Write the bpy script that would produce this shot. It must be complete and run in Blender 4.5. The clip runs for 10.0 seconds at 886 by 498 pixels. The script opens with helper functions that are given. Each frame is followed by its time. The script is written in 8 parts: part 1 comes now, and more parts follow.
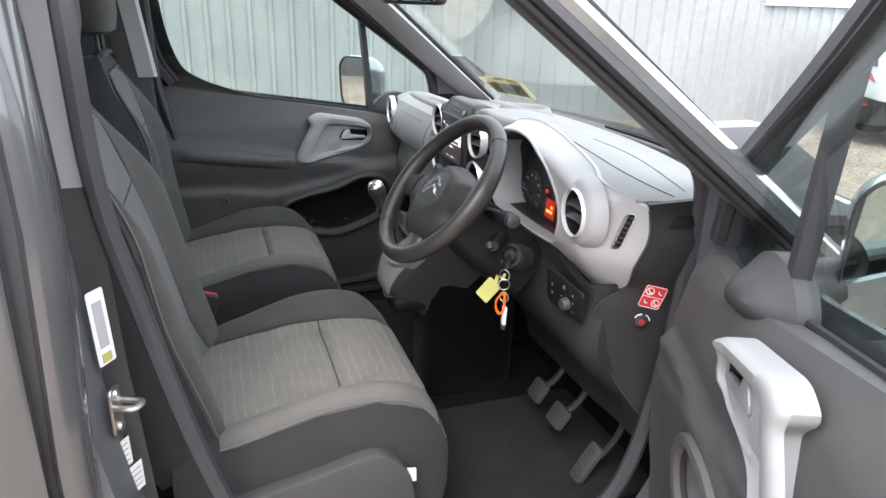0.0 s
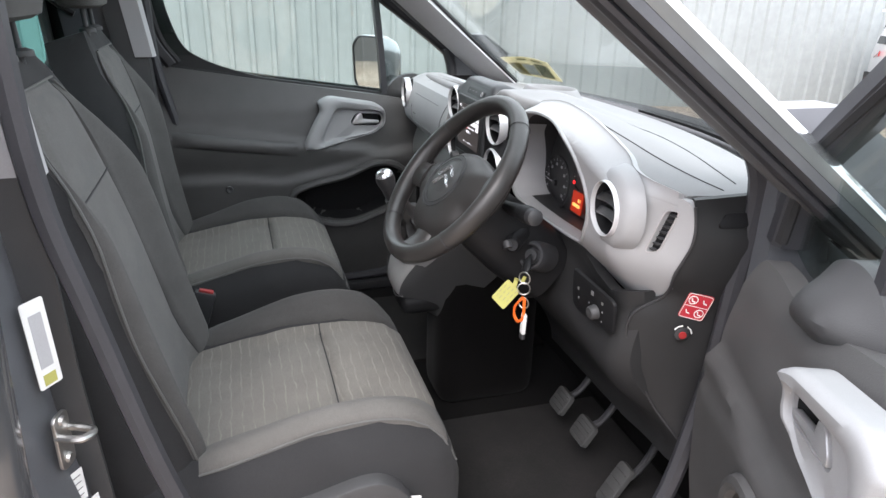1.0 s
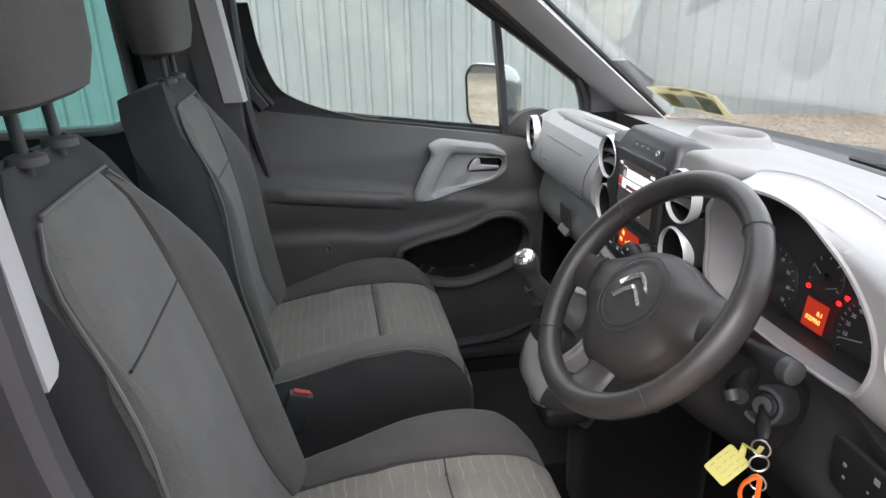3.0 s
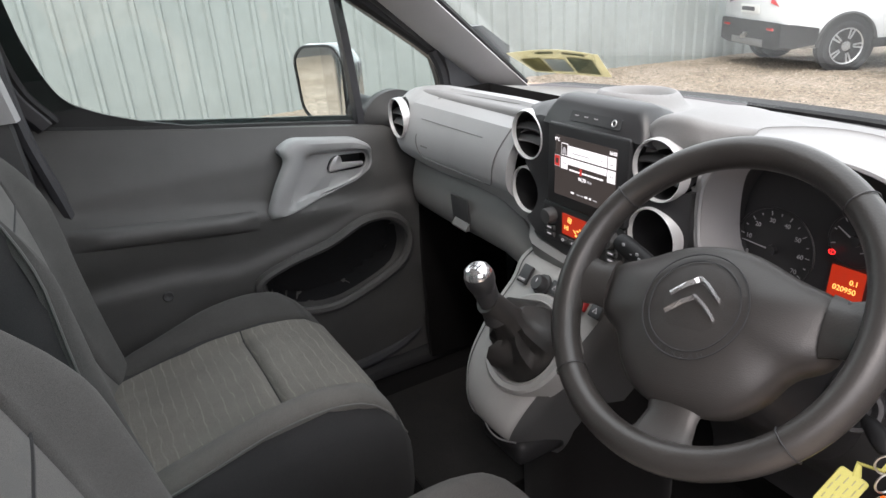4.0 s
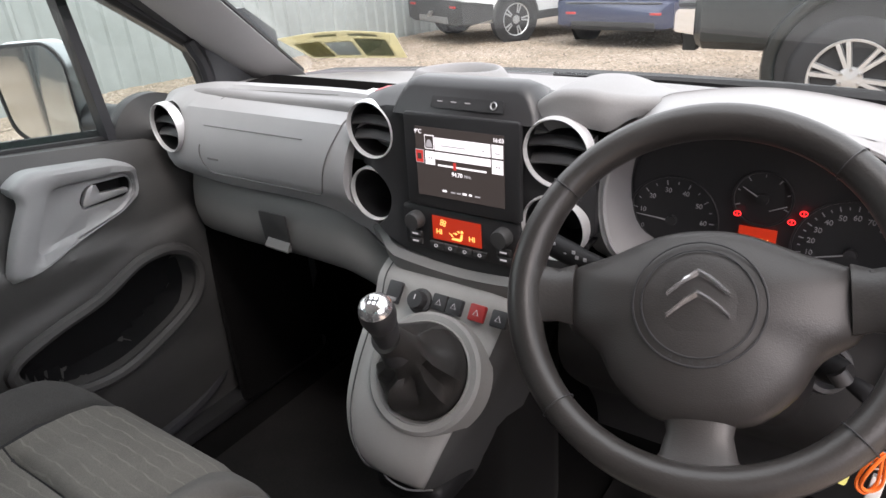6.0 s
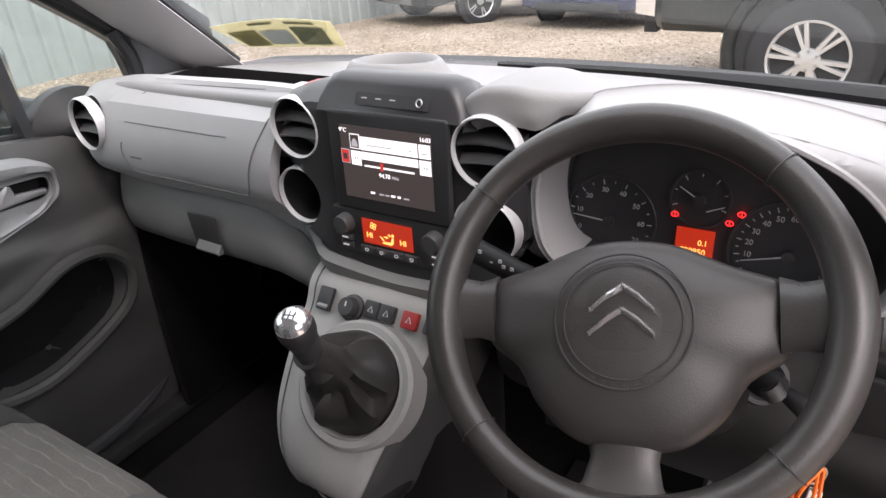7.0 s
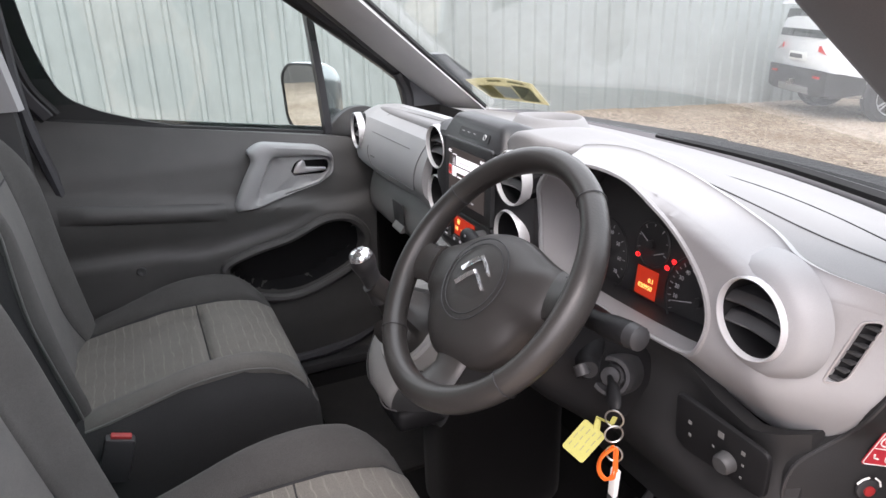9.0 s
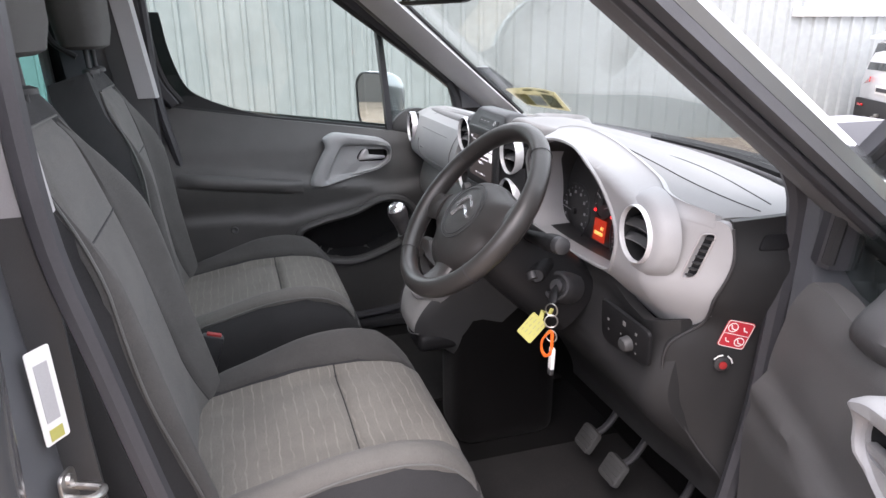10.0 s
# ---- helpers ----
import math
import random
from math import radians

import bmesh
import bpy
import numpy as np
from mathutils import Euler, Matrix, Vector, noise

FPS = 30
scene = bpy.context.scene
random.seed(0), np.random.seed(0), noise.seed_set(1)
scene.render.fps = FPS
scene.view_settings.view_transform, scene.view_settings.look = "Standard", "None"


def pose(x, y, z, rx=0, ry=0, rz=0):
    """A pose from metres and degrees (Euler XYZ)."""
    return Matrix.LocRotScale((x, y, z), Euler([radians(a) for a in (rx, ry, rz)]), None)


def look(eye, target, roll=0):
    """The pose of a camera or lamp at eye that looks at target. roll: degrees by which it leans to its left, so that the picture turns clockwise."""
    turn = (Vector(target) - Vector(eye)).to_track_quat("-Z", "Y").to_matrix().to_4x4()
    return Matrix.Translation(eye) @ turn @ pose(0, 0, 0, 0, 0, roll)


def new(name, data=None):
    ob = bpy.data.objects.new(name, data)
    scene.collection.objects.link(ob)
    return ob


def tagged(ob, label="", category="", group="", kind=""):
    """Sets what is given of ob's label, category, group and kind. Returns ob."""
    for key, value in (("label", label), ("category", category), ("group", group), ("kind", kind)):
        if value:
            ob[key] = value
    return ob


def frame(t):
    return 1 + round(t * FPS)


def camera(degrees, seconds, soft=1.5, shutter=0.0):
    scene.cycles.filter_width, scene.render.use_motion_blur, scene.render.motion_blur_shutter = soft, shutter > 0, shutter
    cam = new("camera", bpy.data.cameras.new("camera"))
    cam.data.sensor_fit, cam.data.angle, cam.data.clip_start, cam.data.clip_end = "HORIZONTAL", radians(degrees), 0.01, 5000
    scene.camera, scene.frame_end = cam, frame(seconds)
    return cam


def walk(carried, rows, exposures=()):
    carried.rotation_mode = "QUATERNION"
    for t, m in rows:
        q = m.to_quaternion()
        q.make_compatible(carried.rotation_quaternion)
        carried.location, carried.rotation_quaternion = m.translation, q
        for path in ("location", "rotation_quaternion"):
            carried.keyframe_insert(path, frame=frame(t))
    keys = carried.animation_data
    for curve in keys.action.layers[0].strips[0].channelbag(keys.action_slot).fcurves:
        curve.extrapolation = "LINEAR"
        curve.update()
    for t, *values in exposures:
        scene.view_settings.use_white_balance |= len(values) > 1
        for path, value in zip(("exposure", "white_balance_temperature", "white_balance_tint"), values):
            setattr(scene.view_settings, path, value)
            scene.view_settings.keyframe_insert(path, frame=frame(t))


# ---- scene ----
cam = camera(66.5, 10.0)
PATH = [
    (0, (1.633, -0.602, 1.446), (-0.139, 0.023, 0.761), 1.6),
    (0.5, (1.612, -0.568, 1.433), (-0.161, 0.053, 0.747), 1.6),
    (1, (1.496, -0.531, 1.412), (-0.286, 0.022, 0.69), 1.3),
    (1.5, (1.387, -0.492, 1.406), (-0.416, -0.024, 0.677), 0.7),
    (2, (1.266, -0.458, 1.43), (-0.573, -0.1, 0.731), -0.2),
    (2.5, (1.19, -0.483, 1.449), (-0.666, -0.204, 0.758), -0.5),
    (2.7, (1.166, -0.5, 1.451), (-0.689, -0.243, 0.749), -0.6),
    (3.8, (0.834, -0.664, 1.42), (-0.862, 0.083, 0.668), -4.5),
    (4, (0.771, -0.67, 1.414), (-0.853, 0.205, 0.64), -4.4),
    (4.5, (0.633, -0.7, 1.396), (-0.797, 0.428, 0.57), -4.2),
    (5, (0.547, -0.713, 1.393), (-0.725, 0.575, 0.542), -4.6),
    (5.2, (0.524, -0.708, 1.393), (-0.692, 0.63, 0.539), -4.8),
    (6.3, (0.494, -0.702, 1.397), (-0.552, 0.764, 0.527), -4.4),
    (6.5, (0.498, -0.689, 1.395), (-0.533, 0.784, 0.52), -4.3),
    (7, (0.509, -0.631, 1.397), (-0.484, 0.844, 0.481), -4.5),
    (7.5, (0.563, -0.594, 1.4), (-0.476, 0.809, 0.424), -5.4),
    (8, (0.665, -0.56, 1.401), (-0.529, 0.718, 0.43), -5.2),
    (8.5, (0.845, -0.536, 1.404), (-0.624, 0.506, 0.535), -3.4),
    (9, (1.047, -0.524, 1.406), (-0.667, 0.242, 0.716), -1.7),
    (9.5, (1.251, -0.573, 1.388), (-0.538, 0.092, 0.791), -0.5),
    (10, (1.443, -0.554, 1.388), (-0.373, 0.013, 0.77), -0.4),
]
walk(cam, [(t, look(eye, target, roll)) for t, eye, target, roll in PATH], [(0.0, 1.66, 6300, 14), (2.5, 1.63, 6400, 17), (4.5, 1.60, 6700, 17), (7.0, 1.66, 6700, 21), (9.0, 1.68, 6550, 21), (10.0, 1.69, 6400, 21)])

# ---- world and light: an overcast afternoon ----
world = bpy.data.worlds.new("world")
scene.world = world
world.use_nodes = True
wn = world.node_tree
sky = wn.nodes.new("ShaderNodeTexSky")
sky.sky_type, sky.sun_disc = "NISHITA", False
sky.sun_elevation, sky.sun_rotation = radians(53), radians(117)
sky.dust_density, sky.air_density, sky.ozone_density = 4.0, 1.2, 1.0
grey_sky = wn.nodes.new("ShaderNodeMix")
grey_sky.data_type = "RGBA"
grey_sky.inputs[0].default_value = 0.8
grey_sky.inputs[7].default_value = (11.5, 11.7, 12.0, 1)
wn.links.new(sky.outputs[0], grey_sky.inputs[6])
wn.links.new(grey_sky.outputs[2], wn.nodes["Background"].inputs[0])
wn.nodes["Background"].inputs[1].default_value = 0.13
sun = new("sun", bpy.data.lights.new("sun", "SUN"))
sun.data.energy, sun.data.angle, sun.data.color = 0.8, radians(25), (1.0, 0.97, 0.92)
sun.matrix_world = look((5.0, -2.6, 7.5), (0, 0.6, 0))

# ---- materials ----


def nodes_of(name):
    m = bpy.data.materials.new(name)
    m.use_nodes = True
    return m, m.node_tree, m.node_tree.nodes["Principled BSDF"]


def noise_node(nt, scale, detail=3.0, rough=0.55, kind="ShaderNodeTexNoise", coord="Object", stretch=None):
    c = nt.nodes.new("ShaderNodeTexCoord")
    n = nt.nodes.new(kind)
    n.inputs["Scale"].default_value = scale
    if kind == "ShaderNodeTexNoise":
        n.inputs["Detail"].default_value = detail
        n.inputs["Roughness"].default_value = rough
    src = c.outputs[coord]
    if stretch:
        mp = nt.nodes.new("ShaderNodeMapping")
        mp.inputs["Scale"].default_value = stretch
        nt.links.new(src, mp.inputs[0])
        src = mp.outputs[0]
    nt.links.new(src, n.inputs["Vector"])
    return n


def ramp(nt, src, lo, hi, a=0.3, b=0.7):
    r = nt.nodes.new("ShaderNodeValToRGB")
    r.color_ramp.elements[0].position, r.color_ramp.elements[1].position = a, b
    r.color_ramp.elements[0].color, r.color_ramp.elements[1].color = (*lo, 1), (*hi, 1)
    nt.links.new(src, r.inputs[0])
    return r


def shade(c, k):
    return tuple(min(1.0, v * k) for v in c)


def surface(name, color, rough=0.5, metal=0.0, grain=900.0, bump=0.12, vary=0.12, blotch=9.0, rough_vary=0.08, dist=0.0006, coat=0.0):
    """Colour with blotches at two scales, grain relief and uneven gloss."""
    m, nt, b = nodes_of(name)
    big = noise_node(nt, blotch, 4.0)
    fine = noise_node(nt, grain, 2.0)
    r = ramp(nt, big.outputs[0], shade(color, 1 - vary), shade(color, 1 + vary))
    mix = nt.nodes.new("ShaderNodeMix")
    mix.data_type, mix.blend_type = "RGBA", "MULTIPLY"
    mix.inputs[0].default_value = 0.35
    g = ramp(nt, fine.outputs[0], (0.72, 0.72, 0.72), (1, 1, 1))
    nt.links.new(r.outputs[0], mix.inputs[6])
    nt.links.new(g.outputs[0], mix.inputs[7])
    nt.links.new(mix.outputs[2], b.inputs["Base Color"])
    mr = nt.nodes.new("ShaderNodeMapRange")
    mr.inputs[3].default_value, mr.inputs[4].default_value = rough - rough_vary, min(1.0, rough + rough_vary)
    nt.links.new(big.outputs[0], mr.inputs[0])
    nt.links.new(mr.outputs[0], b.inputs["Roughness"])
    b.inputs["Metallic"].default_value = metal
    b.inputs["Coat Weight"].default_value = coat
    bp = nt.nodes.new("ShaderNodeBump")
    bp.inputs["Strength"].default_value, bp.inputs["Distance"].default_value = bump, dist
    nt.links.new(fine.outputs[0], bp.inputs["Height"])
    nt.links.new(bp.outputs[0], b.inputs["Normal"])
    return m


def glow(name, color, power, base=(0.02, 0.02, 0.02)):
    m, nt, b = nodes_of(name)
    b.inputs["Base Color"].default_value = (*base, 1)
    b.inputs["Emission Color"].default_value = (*color, 1)
    b.inputs["Emission Strength"].default_value = power
    b.inputs["Roughness"].default_value = 0.4
    return m


def pane(name, tint, gloss=0.02):
    """Thin sheet of car glass: clear with a tint, and a Fresnel gloss."""
    m = bpy.data.materials.new(name)
    m.use_nodes = True
    nt = m.node_tree
    nt.nodes.remove(nt.nodes["Principled BSDF"])
    t = nt.nodes.new("ShaderNodeBsdfTransparent")
    t.inputs[0].default_value = (*tint, 1)
    g = nt.nodes.new("ShaderNodeBsdfGlossy")
    g.inputs["Roughness"].default_value = gloss
    lw = nt.nodes.new("ShaderNodeLayerWeight")
    p5 = nt.nodes.new("ShaderNodeMath")
    p5.operation = "POWER"
    p5.inputs[1].default_value = 5.0
    fr = nt.nodes.new("ShaderNodeMath")
    fr.operation = "MULTIPLY_ADD"
    fr.inputs[1].default_value, fr.inputs[2].default_value = 0.96, 0.032
    nt.links.new(lw.outputs["Facing"], p5.inputs[0])
    nt.links.new(p5.outputs[0], fr.inputs[0])
    mx = nt.nodes.new("ShaderNodeMixShader")
    nt.links.new(fr.outputs[0], mx.inputs[0])
    nt.links.new(t.outputs[0], mx.inputs[1])
    nt.links.new(g.outputs[0], mx.inputs[2])
    nt.links.new(mx.outputs[0], nt.nodes["Material Output"].inputs[0])
    return m


def cloth(name, color, weave=1400.0, vary=0.18, lines=None, rough=0.95):
    """Woven car cloth, with wavy stitched lines where asked."""
    m, nt, b = nodes_of(name)
    w = noise_node(nt, weave, 2.0)
    big = noise_node(nt, 14.0, 4.0)
    r = ramp(nt, w.outputs[0], shade(color, 0.62), shade(color, 1.38), 0.3, 0.7)
    r2 = ramp(nt, big.outputs[0], (1 - vary,) * 3, (1, 1, 1))
    mix = nt.nodes.new("ShaderNodeMix")
    mix.data_type, mix.blend_type = "RGBA", "MULTIPLY"
    mix.inputs[0].default_value = 1.0
    nt.links.new(r.outputs[0], mix.inputs[6])
    nt.links.new(r2.outputs[0], mix.inputs[7])
    out, height = mix.outputs[2], w.outputs[0]
    if lines:
        c = nt.nodes.new("ShaderNodeTexCoord")
        wv = nt.nodes.new("ShaderNodeTexWave")
        wv.wave_type, wv.bands_direction = "BANDS", "Y"
        wv.inputs["Scale"].default_value = lines[0]
        wv.inputs["Distortion"].default_value = 2.4
        wv.inputs["Detail"].default_value = 2.0
        wv.inputs["Detail Scale"].default_value = 1.6
        nt.links.new(c.outputs["Object"], wv.inputs[0])
        dash = noise_node(nt, 60.0, 1.0, stretch=(0.55, 2.0, 1.0))
        lr = ramp(nt, wv.outputs[0], (0, 0, 0), (1, 1, 1), 0.93, 0.99)
        dr = ramp(nt, dash.outputs[0], (0.25, 0.25, 0.25), (1, 1, 1), 0.40, 0.60)
        mu = nt.nodes.new("ShaderNodeMath")
        mu.operation = "MULTIPLY"
        nt.links.new(lr.outputs[0], mu.inputs[0])
        nt.links.new(dr.outputs[0], mu.inputs[1])
        mx = nt.nodes.new("ShaderNodeMix")
        mx.data_type = "RGBA"
        mx.inputs[7].default_value = (*lines[1], 1)
        nt.links.new(mu.outputs[0], mx.inputs[0])
        nt.links.new(out, mx.inputs[6])
        out = mx.outputs[2]
    nt.links.new(out, b.inputs["Base Color"])
    b.inputs["Roughness"].default_value = rough
    b.inputs["Sheen Weight"].default_value = 0.05
    bp = nt.nodes.new("ShaderNodeBump")
    bp.inputs["Strength"].default_value, bp.inputs["Distance"].default_value = 0.4, 0.0008
    nt.links.new(height, bp.inputs["Height"])
    nt.links.new(bp.outputs[0], b.inputs["Normal"])
    return m


def gravel_material():
    m, nt, b = nodes_of("gravel")
    v = noise_node(nt, 38.0, kind="ShaderNodeTexVoronoi")
    big = noise_node(nt, 0.9, 5.0)
    mid = noise_node(nt, 7.0, 4.0)
    r = ramp(nt, v.outputs["Color"], (0.25, 0.195, 0.15), (0.60, 0.50, 0.41), 0.1, 0.9)
    r2 = ramp(nt, big.outputs[0], (0.72, 0.68, 0.62), (1, 1, 1), 0.35, 0.65)
    r3 = ramp(nt, mid.outputs[0], (0.8, 0.8, 0.8), (1, 1, 1), 0.35, 0.65)
    out = r.outputs[0]
    for rr in (r2, r3):
        mix = nt.nodes.new("ShaderNodeMix")
        mix.data_type, mix.blend_type = "RGBA", "MULTIPLY"
        mix.inputs[0].default_value = 1.0
        nt.links.new(out, mix.inputs[6])
        nt.links.new(rr.outputs[0], mix.inputs[7])
        out = mix.outputs[2]
    nt.links.new(out, b.inputs["Base Color"])
    b.inputs["Roughness"].default_value = 0.9
    bp = nt.nodes.new("ShaderNodeBump")
    bp.inputs["Strength"].default_value, bp.inputs["Distance"].default_value = 0.7, 0.02
    nt.links.new(v.outputs["Distance"], bp.inputs["Height"])
    nt.links.new(bp.outputs[0], b.inputs["Normal"])
    return m


M_SILVER = surface("silver_plastic", (0.395, 0.395, 0.40), 0.48, 0.08, grain=1600, bump=0.10, vary=0.05)
M_PAD = surface("grey_soft_plastic", (0.255, 0.253, 0.254), 0.70, grain=700, bump=0.35, vary=0.06)
M_LOWGREY = surface("mid_grey_plastic", (0.175, 0.173, 0.170), 0.55, grain=800, bump=0.3, vary=0.08)
M_CONSOLE = surface("console_grey_plastic", (0.32, 0.317, 0.308), 0.50, grain=800, bump=0.25, vary=0.06)
M_BLACK = surface("black_plastic", (0.036, 0.036, 0.038), 0.45, grain=900, bump=0.25, vary=0.15)
M_CHAR = surface("charcoal_plastic", (0.055, 0.055, 0.056), 0.55, grain=700, bump=0.35, vary=0.1)
M_KNEE = surface("dark_knee_plastic", (0.030, 0.030, 0.0305), 0.5, grain=700, bump=0.35, vary=0.1)
M_STACK = surface("stack_black", (0.032, 0.032, 0.034), 0.4, grain=1500, bump=0.1, vary=0.1)
M_LEATHER = surface("wheel_leather", (0.034, 0.0315, 0.030), 0.34, grain=420, bump=0.35, vary=0.2)
M_BOOT = surface("boot_leather", (0.030, 0.0285, 0.0275), 0.42, grain=500, bump=0.4, vary=0.2)
M_AIRBAG = surface("airbag_cover", (0.035, 0.0320, 0.0305), 0.42, grain=800, bump=0.35, vary=0.1)
M_CHROME = surface("chrome", (0.86, 0.86, 0.87), 0.14, 0.85, grain=50, bump=0.02, vary=0.04, rough_vary=0.05)
M_VENTRING = surface("bright_satin_ring", (0.80, 0.80, 0.81), 0.36, 0.35, grain=900, bump=0.03, vary=0.04)
M_SATIN = surface("satin_metal", (0.52, 0.52, 0.53), 0.30, 0.6, grain=900, bump=0.03, vary=0.04)
M_STEEL = surface("zinc_steel", (0.55, 0.54, 0.52), 0.35, 1.0, grain=300, bump=0.1, vary=0.15)
M_INSERT = cloth("patterned_seat_cloth", (0.155, 0.146, 0.130), lines=(17.0, (0.196, 0.188, 0.164)))
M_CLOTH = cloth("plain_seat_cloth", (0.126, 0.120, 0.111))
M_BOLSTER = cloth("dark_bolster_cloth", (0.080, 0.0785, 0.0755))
# Left cushion bolster of each seat: its shade is put into the cloth colour.
M_BOLSTERSHADE = cloth("shaded_bolster_cloth", (0.060, 0.0585, 0.056))
M_SIDE = cloth("charcoal_side_cloth", (0.026, 0.026, 0.027))
M_PIPING = surface("pale_piping", (0.13, 0.13, 0.125), 0.8, grain=1200)
M_CARPET = cloth("black_carpet", (0.006, 0.0055, 0.0055), weave=500)
M_RUBBER = surface("rubber", (0.022, 0.022, 0.023), 0.7, grain=300, bump=0.3)
M_SEAL = surface("door_seal", (0.045, 0.045, 0.05), 0.45, grain=300, bump=0.15)
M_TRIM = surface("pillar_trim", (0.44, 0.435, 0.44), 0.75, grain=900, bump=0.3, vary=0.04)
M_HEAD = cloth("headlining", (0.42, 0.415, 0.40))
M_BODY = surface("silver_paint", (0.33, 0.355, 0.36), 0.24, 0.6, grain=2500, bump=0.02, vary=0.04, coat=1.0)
# Shaded copy of the pillar trim, for the right-hand windscreen pillar.
M_TRIMSHADE = surface("shaded_pillar_trim", (0.13, 0.13, 0.135), 0.7, grain=900, bump=0.3, vary=0.05)
# The van's paint again, darkened as its sides mirror the dark ground.
M_BODYSHADE = surface("shaded_silver_paint", (0.105, 0.108, 0.112), 0.20, 0.35, grain=2500, bump=0.02, vary=0.05, coat=1.0)
M_JAMB = surface("grey_jamb_paint", (0.125, 0.130, 0.140), 0.35, 0.2, grain=700, bump=0.06, vary=0.1)
M_DOORPAD = surface("door_trim_plastic", (0.077, 0.075, 0.074), 0.5, grain=600, bump=0.4, vary=0.1)
M_HANDLE = surface("door_silver", (0.36, 0.362, 0.365), 0.45, 0.1, grain=1300, bump=0.1, vary=0.05)
M_GLASS = pane("side_glass", (0.765, 0.82, 0.805))
M_SCREENGLASS = pane("windscreen_glass", (0.87, 0.905, 0.895))
M_PRIVACY = pane("tinted_glass", (0.44, 0.66, 0.64))
M_MIRROR = surface("mirror_silvering", (0.86, 0.88, 0.88), 0.02, 1.0, grain=10, bump=0.0, vary=0.01, rough_vary=0.005)
M_GRAVEL = gravel_material()
M_FENCE = surface("painted_steel_sheet", (0.315, 0.345, 0.342), 0.5, 0.0, grain=9, bump=0.0, vary=0.06, blotch=1.1)
M_WHITECAR = surface("white_paint", (0.80, 0.81, 0.82), 0.2, grain=900, bump=0.01, vary=0.03, coat=1.0)
M_BLUECAR = surface("navy_paint", (0.018, 0.030, 0.085), 0.2, 0.2, grain=900, bump=0.01, vary=0.05, coat=1.0)
M_BLACKCAR = surface("black_green_paint", (0.009, 0.012, 0.012), 0.38, 0.0, grain=900, bump=0.01, vary=0.08, coat=0.25)
M_TYRE = surface("tyre_rubber", (0.028, 0.028, 0.030), 0.85, grain=120, bump=0.4, vary=0.2)
M_ALLOY = surface("alloy", (0.72, 0.72, 0.73), 0.32, 0.7, grain=600, bump=0.04, vary=0.05)
M_REDLAMP = surface("red_lens", (0.55, 0.02, 0.02), 0.15, grain=200, bump=0.05, vary=0.1, coat=1.0)
M_WHITE = surface("white_paper", (0.78, 0.78, 0.76), 0.7, grain=900, bump=0.03, vary=0.03)
M_VENT = surface("vent_black", (0.014, 0.014, 0.015), 0.5, grain=900, bump=0.2, vary=0.1)
M_FACE = surface("dial_face", (0.040, 0.040, 0.042), 0.35, grain=1500, bump=0.05, vary=0.08)
M_INK = surface("dark_ink", (0.05, 0.05, 0.055), 0.7)
M_REDSTICK = surface("red_sticker", (0.52, 0.035, 0.05), 0.4, grain=900, bump=0.02, vary=0.04)
M_REDBTN = surface("red_button", (0.36, 0.03, 0.03), 0.45, grain=900, bump=0.05, vary=0.05)
M_ORANGE = surface("orange_plastic", (0.85, 0.16, 0.02), 0.4, grain=900, bump=0.03, vary=0.05)
M_YELLOW = surface("yellow_tag", (0.44, 0.42, 0.12), 0.6, grain=900, bump=0.04, vary=0.06)
M_PAPERY = surface("cream_paper", (0.76, 0.70, 0.52), 0.8, grain=300, bump=0.05, vary=0.1, blotch=20)
tr_node = M_PAPERY.node_tree.nodes.new("ShaderNodeBsdfTranslucent")
tr_node.inputs[0].default_value = (0.80, 0.74, 0.55, 1)
tr_mix = M_PAPERY.node_tree.nodes.new("ShaderNodeMixShader")
tr_mix.inputs[0].default_value = 0.6
M_PAPERY.node_tree.links.new(M_PAPERY.node_tree.nodes["Principled BSDF"].outputs[0], tr_mix.inputs[1])
M_PAPERY.node_tree.links.new(tr_node.outputs[0], tr_mix.inputs[2])
M_PAPERY.node_tree.links.new(tr_mix.outputs[0], M_PAPERY.node_tree.nodes["Material Output"].inputs[0])
M_OLIVE = surface("olive_print", (0.30, 0.29, 0.16), 0.8, grain=300, vary=0.2, blotch=40)
M_WHITEMARK = glow("white_marks", (0.9, 0.9, 0.92), 0.02, (0.24, 0.24, 0.25))
M_LCD = glow("orange_display", (1.0, 0.050, 0.006), 0.15)
M_LCDLIT = glow("orange_digits", (1.0, 0.42, 0.10), 0.75)
M_RED = glow("red_warning", (1.0, 0.02, 0.02), 1.1)
M_SCRDARK = glow("screen_dark", (0.10, 0.080, 0.072), 0.16)
M_SCRWHITE = glow("screen_white", (0.95, 0.95, 0.97), 0.45)
M_SCRGREY = glow("screen_grey", (0.55, 0.55, 0.57), 0.28)
M_SCRRED = glow("screen_red", (0.75, 0.05, 0.04), 0.30)

# ---- builders ----
BASE = {}


def thing(name, label, category, at=(0, 0, 0), turn=0.0, group="", kind="", m=None):
    ob = new(name)
    mat = m if m is not None else Matrix.Translation(at) @ Matrix.Rotation(radians(turn), 4, "Z")
    ob.matrix_basis = mat
    BASE[ob.name] = mat
    return tagged(ob, label, category, group, kind)


